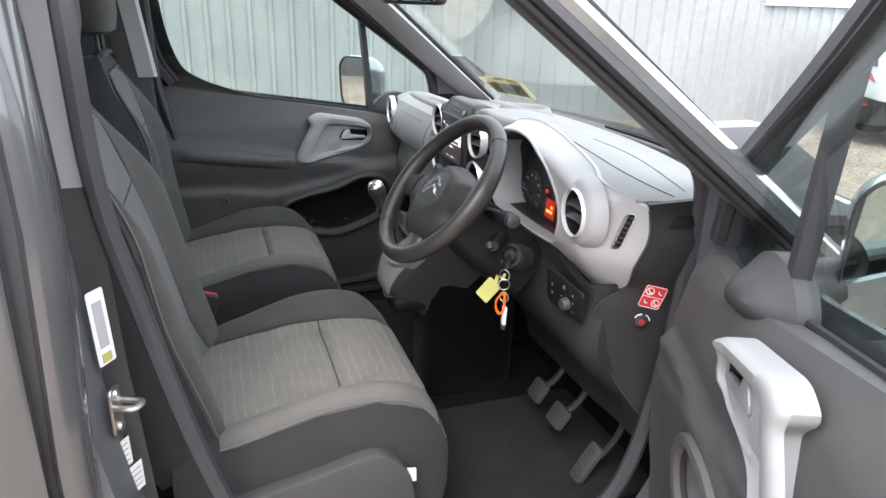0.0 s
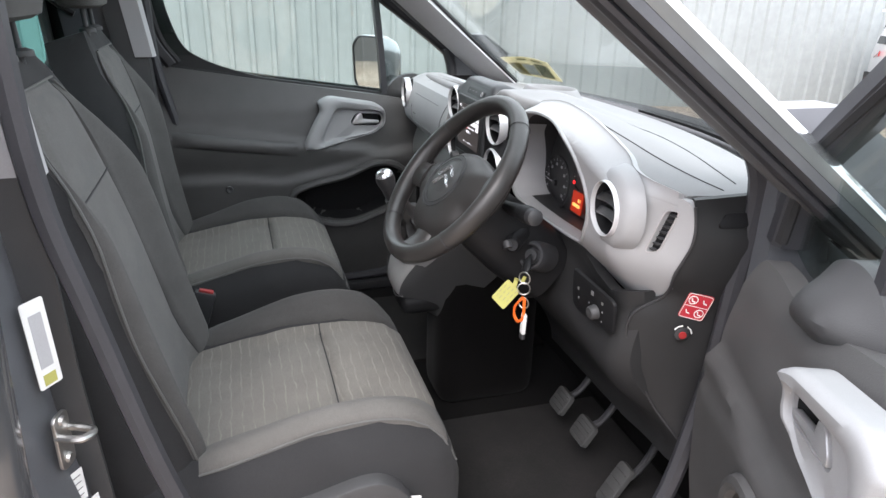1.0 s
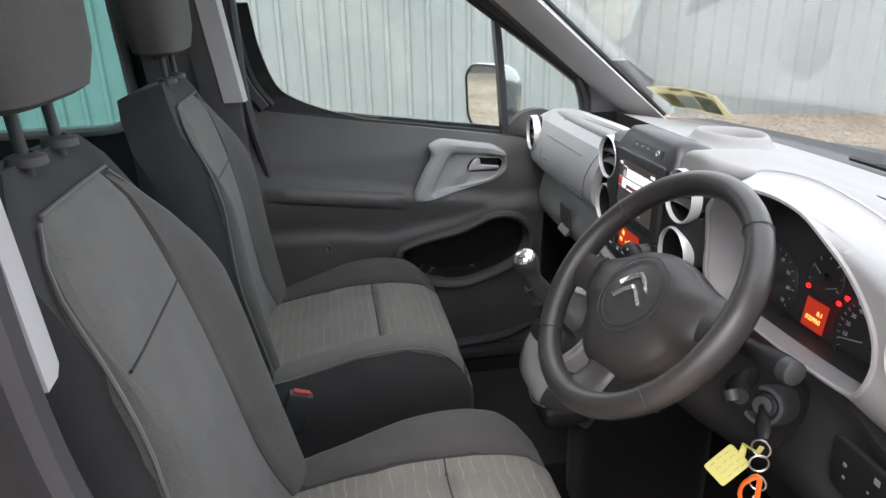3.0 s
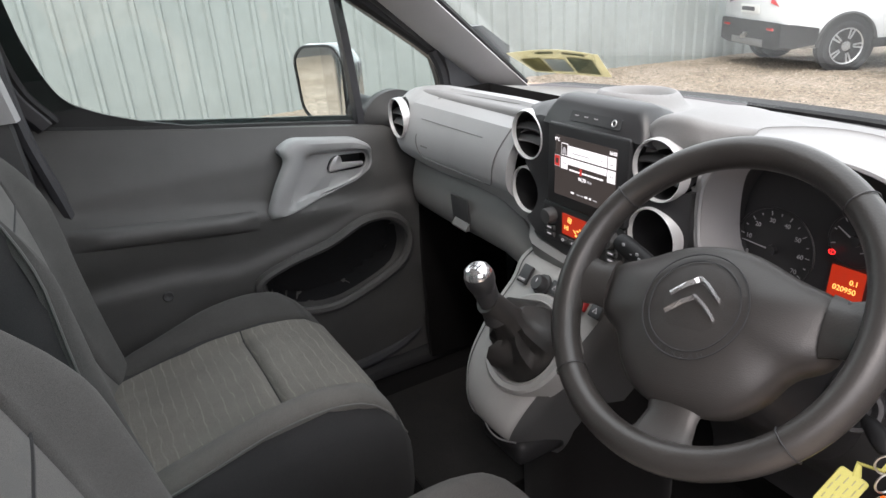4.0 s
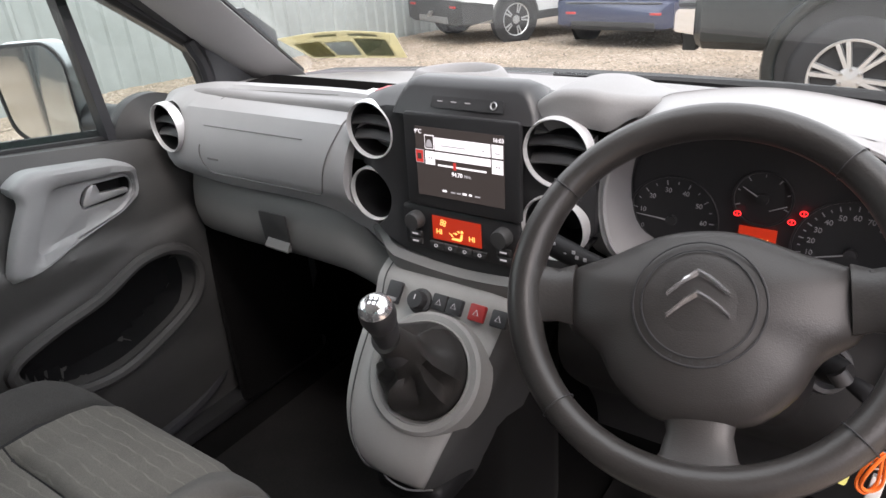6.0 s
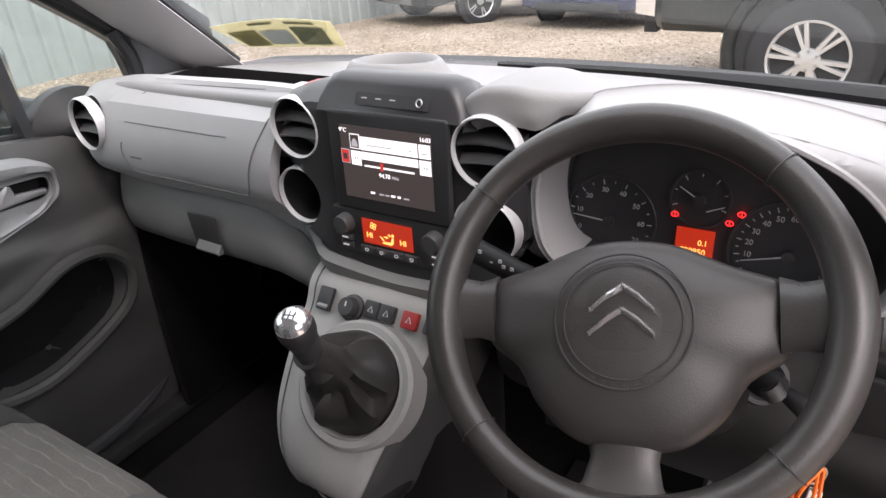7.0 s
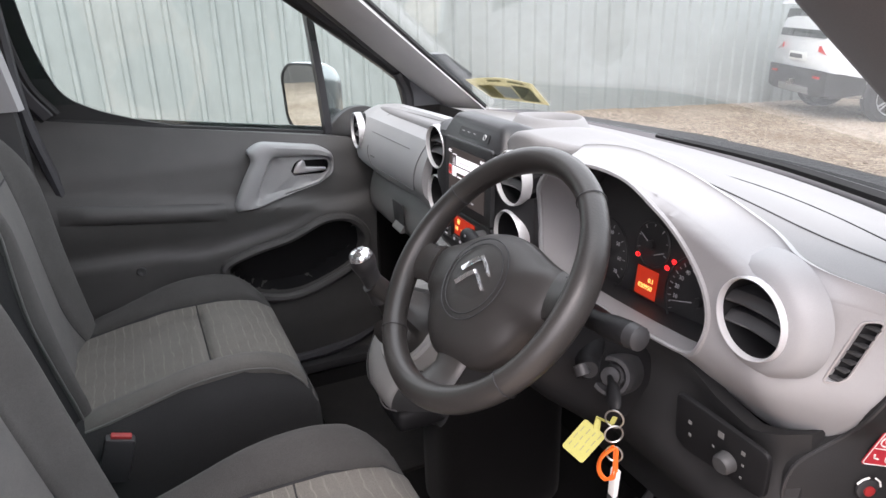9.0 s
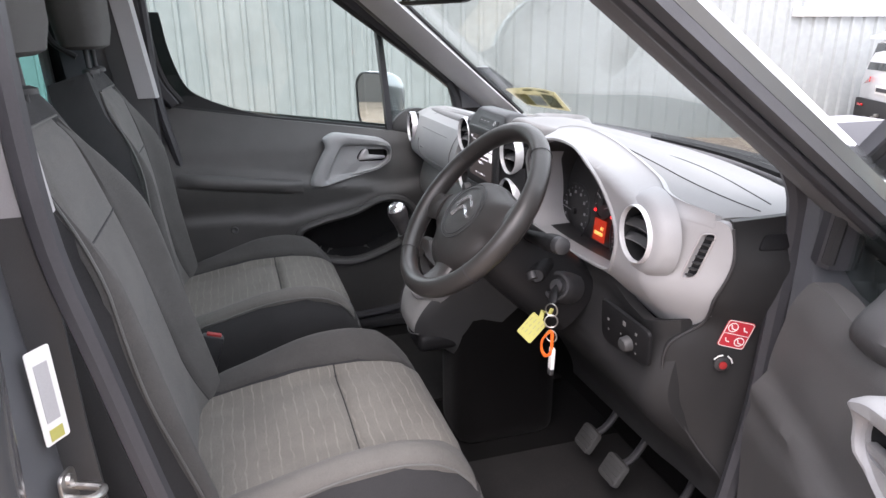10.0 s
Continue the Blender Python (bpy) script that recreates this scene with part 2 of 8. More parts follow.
def part(name, bm, material, parent=None, label="", local=False, flat=False, shadow=True):
    """Links bm as one mesh object under its thing; bm is in world metres unless local."""
    base = BASE[parent.name] if parent else Matrix()
    if parent and not local:
        bm.transform(base.inverted())
    bmesh.ops.recalc_face_normals(bm, faces=bm.faces)
    me = bpy.data.meshes.new(name)
    bm.to_mesh(me)
    bm.free()
    if not flat:
        me.polygons.foreach_set("use_smooth", [True] * len(me.polygons))
        me.set_sharp_from_angle(angle=radians(38))
    me.materials.append(material)
    ob = new(name, me)
    if parent:
        ob.parent = parent
        BASE[ob.name] = base
    if label:
        ob["label"] = label
    if not shadow:
        ob.visible_shadow = False
    return ob


def V(*a):
    return Vector(a)


def lerp(a, b, t):
    return a + (b - a) * t


def sstep(a, b, x):
    t = min(1.0, max(0.0, (x - a) / (b - a)))
    return t * t * (3 - 2 * t)


def curve(pts, n=8, closed=False):
    """Catmull-Rom through pts."""
    p = [Vector(q) for q in pts]
    out, k = [], len(p)
    for i in range(k if closed else k - 1):
        a = p[(i - 1) % k] if closed or i > 0 else p[0] * 2 - p[1]
        b, c = p[i], p[(i + 1) % k]
        d = p[(i + 2) % k] if closed or i + 2 < k else c * 2 - b
        for j in range(n):
            t = j / n
            out.append(0.5 * ((2 * b) + (c - a) * t + (2 * a - 5 * b + 4 * c - d) * t * t + (3 * b - 3 * c + d - a) * t ** 3))
    if not closed:
        out.append(p[-1])
    return out


def along(table, x):
    """Value at x of a table of (x, value) pairs, eased between them."""
    if x <= table[0][0]:
        return table[0][1]
    for (a, u), (b, v) in zip(table, table[1:]):
        if x <= b:
            return lerp(u, v, sstep(a, b, x))
    return table[-1][1]


def smooth(table, x):
    """Value at x of a table of (x, value) pairs, on a smooth curve through them."""
    n = len(table)
    if x <= table[0][0]:
        return table[0][1]
    if x >= table[-1][0]:
        return table[-1][1]
    i = max(k for k in range(n - 1) if table[k][0] <= x)

    def slope(k):
        a, b = table[max(0, k - 1)], table[min(n - 1, k + 1)]
        return (b[1] - a[1]) / (b[0] - a[0])
    (x0, y0), (x1, y1) = table[i], table[i + 1]
    h = x1 - x0
    t = (x - x0) / h
    return y0 * (1 + 2 * t) * (1 - t) ** 2 + slope(i) * h * t * (1 - t) ** 2 + y1 * t * t * (3 - 2 * t) + slope(i + 1) * h * t * t * (t - 1)


def linear(table, x):
    if x <= table[0][0]:
        return table[0][1]
    for (a, u), (b, v) in zip(table, table[1:]):
        if x <= b:
            return lerp(u, v, (x - a) / (b - a))
    return table[-1][1]


def loft(bm, rings, closed=True, cap=True):
    vs = [[bm.verts.new(p) for p in r] for r in rings]
    n = len(vs[0])
    for a, b in zip(vs, vs[1:]):
        for i in range(n if closed else n - 1):
            bm.faces.new((a[i], a[(i + 1) % n], b[(i + 1) % n], b[i]))
    if cap and closed:
        bm.faces.new(vs[0][::-1])
        bm.faces.new(vs[-1])
    return bm


def tube(bm, pts, radius, n=10, closed=False, flat=1.0):
    """A rod along pts; radius may be a list."""
    pts = [Vector(p) for p in pts]
    k = len(pts)
    rings, up = [], None
    for i, p in enumerate(pts):
        a = pts[(i - 1) % k] if closed or i else p
        b = pts[(i + 1) % k] if closed or i + 1 < k else p
        d = (b - a).normalized()
        if up is None:
            up = d.orthogonal().normalized()
        up = (up - d * up.dot(d)).normalized()
        side = d.cross(up)
        r = radius[i] if isinstance(radius, (list, tuple)) else radius
        rings.append([p + (up * math.cos(2 * math.pi * j / n) + side * math.sin(2 * math.pi * j / n) * flat) * r for j in range(n)])
    if closed:
        rings.append(rings[0])
        vs = [[bm.verts.new(p) for p in r] for r in rings[:-1]]
        vs.append(vs[0])
        for a, b in zip(vs, vs[1:]):
            for i in range(n):
                bm.faces.new((a[i], a[(i + 1) % n], b[(i + 1) % n], b[i]))
        return bm
    return loft(bm, rings)


def rbox(bm, c, s, r=0.004, seg=2, m=None):
    """A box of full size s round c with rounded edges."""
    geo = bmesh.ops.create_cube(bm, size=1.0)
    vs = geo["verts"]
    bmesh.ops.scale(bm, vec=s, verts=vs)
    es = list({e for v in vs for e in v.link_edges})
    if r > 0:
        res = bmesh.ops.bevel(bm, geom=es, offset=min(r, min(s) * 0.49), segments=seg, profile=0.6, affect="EDGES")
        vs = list({v for f in res["faces"] for v in f.verts} | {v for v in vs if v.is_valid})
    mat = Matrix.Translation(c) @ (m if m is not None else Matrix())
    bmesh.ops.transform(bm, matrix=mat, verts=vs)
    return bm


def lathe(bm, profile, n=24, m=None, squash=1.0):
    """Profile of (radius, height) turned about z, then placed by m."""
    m = m if m is not None else Matrix()
    rings = [[m @ V(r * math.cos(2 * math.pi * i / n), r * squash * math.sin(2 * math.pi * i / n), h) for i in range(n)] for r, h in profile]
    return loft(bm, rings, cap=False)


def rpoly(pts, r, n=5):
    """A polygon with rounded corners."""
    out, k = [], len(pts)
    for i in range(k):
        a, b, c = (Vector(pts[(i + d) % k]) for d in (-1, 0, 1))
        u, w = (a - b), (c - b)
        rr = min(r[i] if isinstance(r, (list, tuple)) else r, u.length * 0.45, w.length * 0.45)
        p, q = b + u.normalized() * rr, b + w.normalized() * rr
        for j in range(n + 1):
            t = j / n
            out.append(p * (1 - t) ** 2 + b * 2 * t * (1 - t) + q * t * t)
    return out


def slab(bm, outline, thick, m=None, edge=0.0):
    """An outline in xy, thick along z (front at +thick), edges eased."""
    m = m if m is not None else Matrix()
    o = [Vector((p[0], p[1], 0)) for p in outline]
    c = sum(o, Vector()) / len(o)

    def inset(d):
        out = []
        for i in range(len(o)):
            t = (o[(i + 1) % len(o)] - o[i - 1]).normalized()
            nrm = Vector((-t.y, t.x, 0))
            if nrm.dot(c - o[i]) < 0:
                nrm = -nrm
            out.append(o[i] + nrm * d)
        return out
    zs = [(0, 0.0), (0, thick - edge), (edge * 0.3, thick - edge * 0.3), (edge, thick)] if edge > 0 else [(0, 0.0), (0, thick)]
    return loft(bm, [[m @ (p + V(0, 0, h)) for p in inset(d)] for d, h in zs])


def sheet(bm, fn, nu, nv, back=None):
    """A surface fn(u, v); with back, a second skin shifted by it and closed round."""
    g = [[bm.verts.new(fn(i / nu, j / nv)) for j in range(nv + 1)] for i in range(nu + 1)]
    for i in range(nu):
        for j in range(nv):
            bm.faces.new((g[i][j], g[i + 1][j], g[i + 1][j + 1], g[i][j + 1]))
    if back is not None:
        h = [[bm.verts.new(v.co + Vector(back)) for v in row] for row in g]
        for i in range(nu):
            for j in range(nv):
                bm.faces.new((h[i][j], h[i][j + 1], h[i + 1][j + 1], h[i + 1][j]))
        for a, b in ((0, 0), (0, nv)):
            for i in range(nu):
                bm.faces.new((g[i][b], g[i + 1][b], h[i + 1][b], h[i][b]))
        for a in (0, nu):
            for j in range(nv):
                bm.faces.new((g[a][j], g[a][j + 1], h[a][j + 1], h[a][j]))
    return bm


def inside(poly, x, y):
    r, k = False, len(poly)
    for i in range(k):
        a, b = poly[i], poly[i - 1]
        if (a[1] > y) != (b[1] > y) and x < (b[0] - a[0]) * (y - a[1]) / (b[1] - a[1]) + a[0]:
            r = not r
    return r


def nearest(poly, x, y):
    best, p = 1e9, None
    for i in range(len(poly)):
        ax, ay = poly[i - 1][0], poly[i - 1][1]
        bx, by = poly[i][0], poly[i][1]
        dx, dy = bx - ax, by - ay
        t = max(0.0, min(1.0, ((x - ax) * dx + (y - ay) * dy) / (dx * dx + dy * dy + 1e-12)))
        qx, qy = ax + dx * t, ay + dy * t
        d = (qx - x) ** 2 + (qy - y) ** 2
        if d < best:
            best, p = d, (qx, qy)
    return p, math.sqrt(best)


def cut_sheet(bm, outline, holes, place, step, back):
    """A sheet over the outline (two plan numbers) less the holes; place(a, b) gives its points, back its thickness."""
    xs, ys = [p[0] for p in outline], [p[1] for p in outline]
    nx, ny = int((max(xs) - min(xs)) / step) + 2, int((max(ys) - min(ys)) / step) + 2
    x0, y0 = min(xs) - step / 2, min(ys) - step / 2
    keep = []
    for i in range(nx):
        for j in range(ny):
            cx, cy = x0 + (i + 0.5) * step, y0 + (j + 0.5) * step
            if inside(outline, cx, cy) and not any(inside(h, cx, cy) for h in holes):
                keep.append((i, j))
    kept = set(keep)
    verts = {}

    def vert(i, j):
        if (i, j) not in verts:
            x, y = x0 + i * step, y0 + j * step
            cells = [(i - a, j - b) in kept for a in (0, 1) for b in (0, 1)]
            if not all(cells):
                p, _ = min((nearest(q, x, y) for q in (outline, *holes)), key=lambda r: r[1])
                x, y = p
            verts[(i, j)] = bm.verts.new(place(x, y))
        return verts[(i, j)]
    faces = []
    for i, j in keep:
        faces.append(bm.faces.new((vert(i, j), vert(i + 1, j), vert(i + 1, j + 1), vert(i, j + 1))))
    res = bmesh.ops.extrude_face_region(bm, geom=faces, use_keep_orig=True)
    bmesh.ops.translate(bm, vec=back, verts=[g for g in res["geom"] if isinstance(g, bmesh.types.BMVert)])
    return bm


def frame_at(origin, right, up):
    """A matrix whose x, y, z are right, up and out of the face."""
    x = Vector(right).normalized()
    z = x.cross(Vector(up)).normalized()
    y = z.cross(x)
    m = Matrix((x, y, z)).transposed().to_4x4()
    m.translation = origin
    return m


def words(text, size, material, m, parent, name="lettering", thick=0.0004):
    c = bpy.data.curves.new(name, "FONT")
    c.body, c.size, c.extrude, c.align_x, c.align_y = text, size, thick, "CENTER", "CENTER"
    tmp = bpy.data.objects.new("tmp_text", c)
    scene.collection.objects.link(tmp)
    me = bpy.data.meshes.new_from_object(tmp.evaluated_get(bpy.context.evaluated_depsgraph_get()))
    bpy.data.objects.remove(tmp)
    bm = bmesh.new()
    bm.from_mesh(me)
    bpy.data.meshes.remove(me)
    bm.transform(m)
    return part(name, bm, material, parent, flat=True)


def dull(material, level):
    """Lowers the gloss of a coarse, matt plastic."""
    for n in material.node_tree.nodes:
        if n.type == "BSDF_PRINCIPLED":
            n.inputs["Specular IOR Level"].default_value = level


dull(M_KNEE, 0.18)
dull(M_VENT, 0.22)
dull(M_SILVER, 0.30)
dull(M_CARPET, 0.1)

# ---- ground, fence, far things ----


def ground_z(x, y):
    # the yard falls away gently in front of the van
    return -0.03 - 0.05 * min(max(0.0, y - 3.5), 8.0)


def build_ground():
    def fn(u, v):
        a, b = (u - 0.5) * 2, (v - 0.5) * 2
        x, y = -2.0 + 9 * a + 90 * a ** 5, 5.0 + 9 * b + 120 * b ** 5
        return V(x, y, ground_z(x, y) + 0.012 * noise.noise(V(x, y, 0)) + 0.006 * noise.noise(V(x * 4, y * 4, 3)))
    tagged(part("ground", sheet(bmesh.new(), fn, 150, 150), M_GRAVEL), "pale tan gravel yard, trodden and uneven", "ground", kind="structure")


build_ground()


def build_stones():
    """Loose stones lying on the yard, joined as one scatter."""
    rnd = random.Random(7)
    verts, faces = [], []
    base = [(1, 0, 0), (-1, 0, 0), (0, 1, 0), (0, -1, 0), (0, 0, 1), (0, 0, -1)]
    tris = [(0, 2, 4), (2, 1, 4), (1, 3, 4), (3, 0, 4), (2, 0, 5), (1, 2, 5), (3, 1, 5), (0, 3, 5)]
    for i in range(26000):
        x, y = rnd.uniform(-6.9, 2.5), 1.7 + 8.5 * rnd.random() ** 1.3
        r = 0.006 + 0.014 * rnd.random() ** 2.5
        a, k = rnd.uniform(0, 6.28), len(verts)
        c, s = math.cos(a), math.sin(a)
        sx, sy, sz = r * rnd.uniform(0.8, 1.5), r * rnd.uniform(0.7, 1.1), r * rnd.uniform(0.4, 0.8)
        z = ground_z(x, y) + 0.012 * noise.noise(V(x, y, 0)) + 0.006 * noise.noise(V(x * 4, y * 4, 3)) + sz * 0.3
        for p in base:
            u, v = p[0] * sx * rnd.uniform(0.8, 1.1), p[1] * sy * rnd.uniform(0.8, 1.1)
            verts.append((x + u * c - v * s, y + u * s + v * c, z + p[2] * sz))
        faces += [(q[0] + k, q[1] + k, q[2] + k) for q in tris]
    me = bpy.data.meshes.new("gravel_stones")
    me.from_pydata(verts, [], faces)
    me.materials.append(M_STONE)
    tagged(new("gravel_stones", me), "loose pale tan stones scattered on the yard", "gravel", kind="stuff")


def stone_material():
    m, nt, b = nodes_of("loose_stone")
    g = nt.nodes.new("ShaderNodeNewGeometry")
    r = ramp(nt, g.outputs["Random Per Island"], (0.20, 0.165, 0.13), (0.62, 0.54, 0.45), 0.0, 1.0)
    n = noise_node(nt, 160.0, 2.0)
    r2 = ramp(nt, n.outputs[0], (0.75, 0.75, 0.75), (1, 1, 1))
    mix = nt.nodes.new("ShaderNodeMix")
    mix.data_type, mix.blend_type = "RGBA", "MULTIPLY"
    mix.inputs[0].default_value = 1.0
    nt.links.new(r.outputs[0], mix.inputs[6])
    nt.links.new(r2.outputs[0], mix.inputs[7])
    nt.links.new(mix.outputs[2], b.inputs["Base Color"])
    b.inputs["Roughness"].default_value = 0.9
    return m


M_STONE = stone_material()
build_stones()


def build_fence():
    fence = thing("fence_wall", "tall grey ribbed steel sheet fence along a gravel yard", "fence", (-7.0, 0, 0), kind="structure")
    pitch = 0.24

    def panel(y0, ribs, h):
        bm = bmesh.new()
        prof = []
        for i in range(ribs):
            b = y0 + i * pitch
            prof += [(b, 0), (b + 0.165, 0), (b + 0.185, 0.035), (b + 0.222, 0.035)]
        prof.append((y0 + ribs * pitch, 0))
        front = [[V(-7.0 + d, y, z) for y, d in prof] for z in (-0.60, h)]
        loft(bm, front, closed=False)
        loft(bm, [[p - V(0.004, 0, 0) for p in r] for r in front], closed=False)
        return bm
    y = -9.6
    while y < 26:
        part("sheet_panel", panel(y, 4, 2.7 if y < 7.3 else 1.55), M_FENCE, fence)
        y += 0.96
    bm = bmesh.new()
    rbox(bm, (-6.98, 16.9, 1.60), (0.12, 18.9, 0.13), 0.008)
    part("capping_rail", bm, M_WHITECAR, fence, "white capping rail")


build_fence()

# Walls added out of view so that glossy paint and glass reflect something dark.
def build_unseen_walls():
    bm = bmesh.new()
    rbox(bm, (2.0, -12.0, 1.7), (26.0, 0.25, 3.5), 0.02)
    tagged(part("unseen_wall_south", bm, M_UNSEENWALL), "unseen plain wall added to darken reflections", "wall", kind="structure")
    bm = bmesh.new()
    rbox(bm, (12.0, 4.0, 1.7), (0.25, 32.0, 3.5), 0.02)
    tagged(part("unseen_wall_east", bm, M_UNSEENWALL), "unseen plain wall added to darken reflections", "wall", kind="structure")


M_UNSEENWALL = surface("unseen_wall_grey", (0.16, 0.155, 0.15), 0.85, grain=80, bump=0.3, vary=0.2, blotch=1.0)
build_unseen_walls()

# ---- the van's shell ----
WS_Y, WS_Z, WS_SLOPE = 0.456, 1.154, 0.76


def glass_y(x, z):
    return WS_Y - (z - WS_Z) / WS_SLOPE - 0.25 * x * x


def build_shell():
    bm = bmesh.new()
    rbox(bm, (0, -0.75, 0.385), (1.44, 2.6, 0.03), 0.004)
    tagged(part("floor", bm, M_CARPET), "black carpeted van floor", "floor", kind="structure")
    bm = bmesh.new()
    rbox(bm, (0, 0.56, 0.72), (1.5, 0.04, 0.7), 0.004)
    rbox(bm, (0, 0.44, 0.47), (1.44, 0.28, 0.02), 0.004, m=Matrix.Rotation(radians(35), 4, "X"))
    tagged(part("bulkhead", bm, M_CARPET), "black carpeted front bulkhead", "bulkhead", kind="structure")
    for side in (-1, 1):
        bm = bmesh.new()
        rbox(bm, (side * 0.735, 0.42, 0.70), (0.03, 0.30, 0.74), 0.004)
        tagged(part("footwell_side", bm, M_CARPET), "black carpeted side of the footwell", "panel", kind="structure")
    # Black sheet added for the deep shade between passenger door and dashboard.
    bm = bmesh.new()
    rbox(bm, (-0.668, 0.17, 0.675), (0.02, 0.26, 0.50), 0.008)
    tagged(part("footwell_shade", bm, M_CARPET), "black sheet for the shade below the dashboard", "panel", kind="structure")
    # roof
    bm = bmesh.new()
    sheet(bm, lambda u, v: V(lerp(-0.70, 0.70, u), lerp(-0.40, -2.3, v), 1.735 + 0.03 * (1 - (2 * u - 1) ** 2)), 20, 20, (0, 0, 0.03))
    tagged(part("ceiling", bm, M_HEAD), "pale grey fabric roof lining", "ceiling", kind="structure")
    bm = bmesh.new()
    sheet(bm, lambda u, v: V(lerp(-0.72, 0.72, u), lerp(-0.36, -2.35, v), 1.78 + 0.035 * (1 - (2 * u - 1) ** 2)), 20, 20, (0, 0, 0.02))
    tagged(part("roof", bm, M_BODY), "silver painted van roof", "roof", kind="structure")
    # windscreen
    ws = thing("windscreen", "raked van windscreen, slightly tinted", "windscreen", (0, 0.4, 1.13), kind="structure")
    bm = bmesh.new()

    def g(u, v):
        z = lerp(1.12, 1.745, v)
        x = lerp(-1, 1, u) * (lerp(0.760, 0.655, v) if u > 0.5 else lerp(0.672, 0.505, v))
        return V(x, glass_y(x, z), z)
    sheet(bm, g, 24, 12, (0, 0.003, 0.003))
    part("glass", bm, M_SCREENGLASS, ws, shadow=False)
    bm = bmesh.new()
    for side in (-1, 1):
        pts = [g(0.5 + side * 0.5, v / 8) for v in range(9)]
        tube(bm, pts, 0.007, 6)
    tube(bm, [g(u / 12, 1.0) for u in range(13)], 0.012, 6)
    part("seal", bm, M_RUBBER, ws, "black rubber edge")
    # pillars
    for side, nm in ((-1, "pillar_left"), (1, "pillar_right")):
        p = thing(nm, "grey trimmed windscreen pillar", "pillar", (side * 0.66, 0.25, 1.1), kind="structure")

        def sweep(section):
            rings = []
            for k in range(13):
                z = lerp(1.09, 1.74, k / 12)
                gx, gy = (0.730 - (z - 1.2) * 0.164, 0.203 - (z - 1.2) * 1.306) if side > 0 else (0.629 - (z - 1.2) * 0.287, 0.277 - (z - 1.2) * 1.27)
                rings.append([V(side * (gx + a), gy + b, z) for a, b in section])
            return loft(bmesh.new(), rings)
        part("trim", sweep(((-0.012, -0.012), (0.0, -0.040), (0.035, -0.078), (0.075, -0.092), (0.105, -0.088), (0.115, -0.05), (0.06, -0.004), (0.0, -0.003))), M_TRIM if side < 0 else M_TRIMSHADE, p)
        part("outer_panel", sweep(((0.012, 0.002), (0.09, 0.006), (0.145, -0.010), (0.158, -0.035), (0.150, -0.055), (0.118, -0.05))), M_BODY, p, "silver painted outer pillar")
        part("seal", sweep([(0.112 + 0.014 * math.cos(t), -0.086 + 0.014 * math.sin(t)) for t in [2 * math.pi * q / 9 for q in range(9)]]), M_SEAL, p, "black rubber door seal")
        part("shut_face", sweep(((0.116, -0.052), (0.150, -0.056), (0.148, -0.075), (0.124, -0.078))), M_JAMB, p)
        # lower hinge post
        bm = bmesh.new()
        rings = []
        for z in (0.42, 0.6, 0.8, 0.95, 1.08, 1.17, 1.21, 1.27):
            f = 0.10 * sstep(0.62, 0.42, z)
            lean = max(0.0, z - 1.21)
            rings.append([V(side * (x - lean * 0.29), y - f - lean * (1.27 if y < 0.3 else 1.5), z) for x, y in ((0.715, 0.37), (0.715, 0.20), (0.730, 0.178), (0.765 + 0.010 * sstep(1.2, 1.1, z), 0.178), (0.775 + 0.015 * sstep(1.2, 1.1, z), 0.20), (0.775 + 0.015 * sstep(1.2, 1.1, z), 0.37))])
        loft(bm, rings)
        part("hinge_post", bm, M_JAMB, p, "dark grey hinge post")
        bm = bmesh.new()
        tube(bm, curve([V(side * 0.70, -0.35, 0.445), V(side * 0.712, -0.05, 0.46), V(side * 0.724, 0.09, 0.56), V(side * 0.728, 0.150, 0.78), V(side * 0.729, 0.172, 1.0), V(side * 0.731, 0.180, 1.15), V(side * 0.728, 0.150, 1.225)], 6), 0.015, 8)
        part("post_seal", bm, M_SEAL, p, "black rubber door seal")


build_shell()


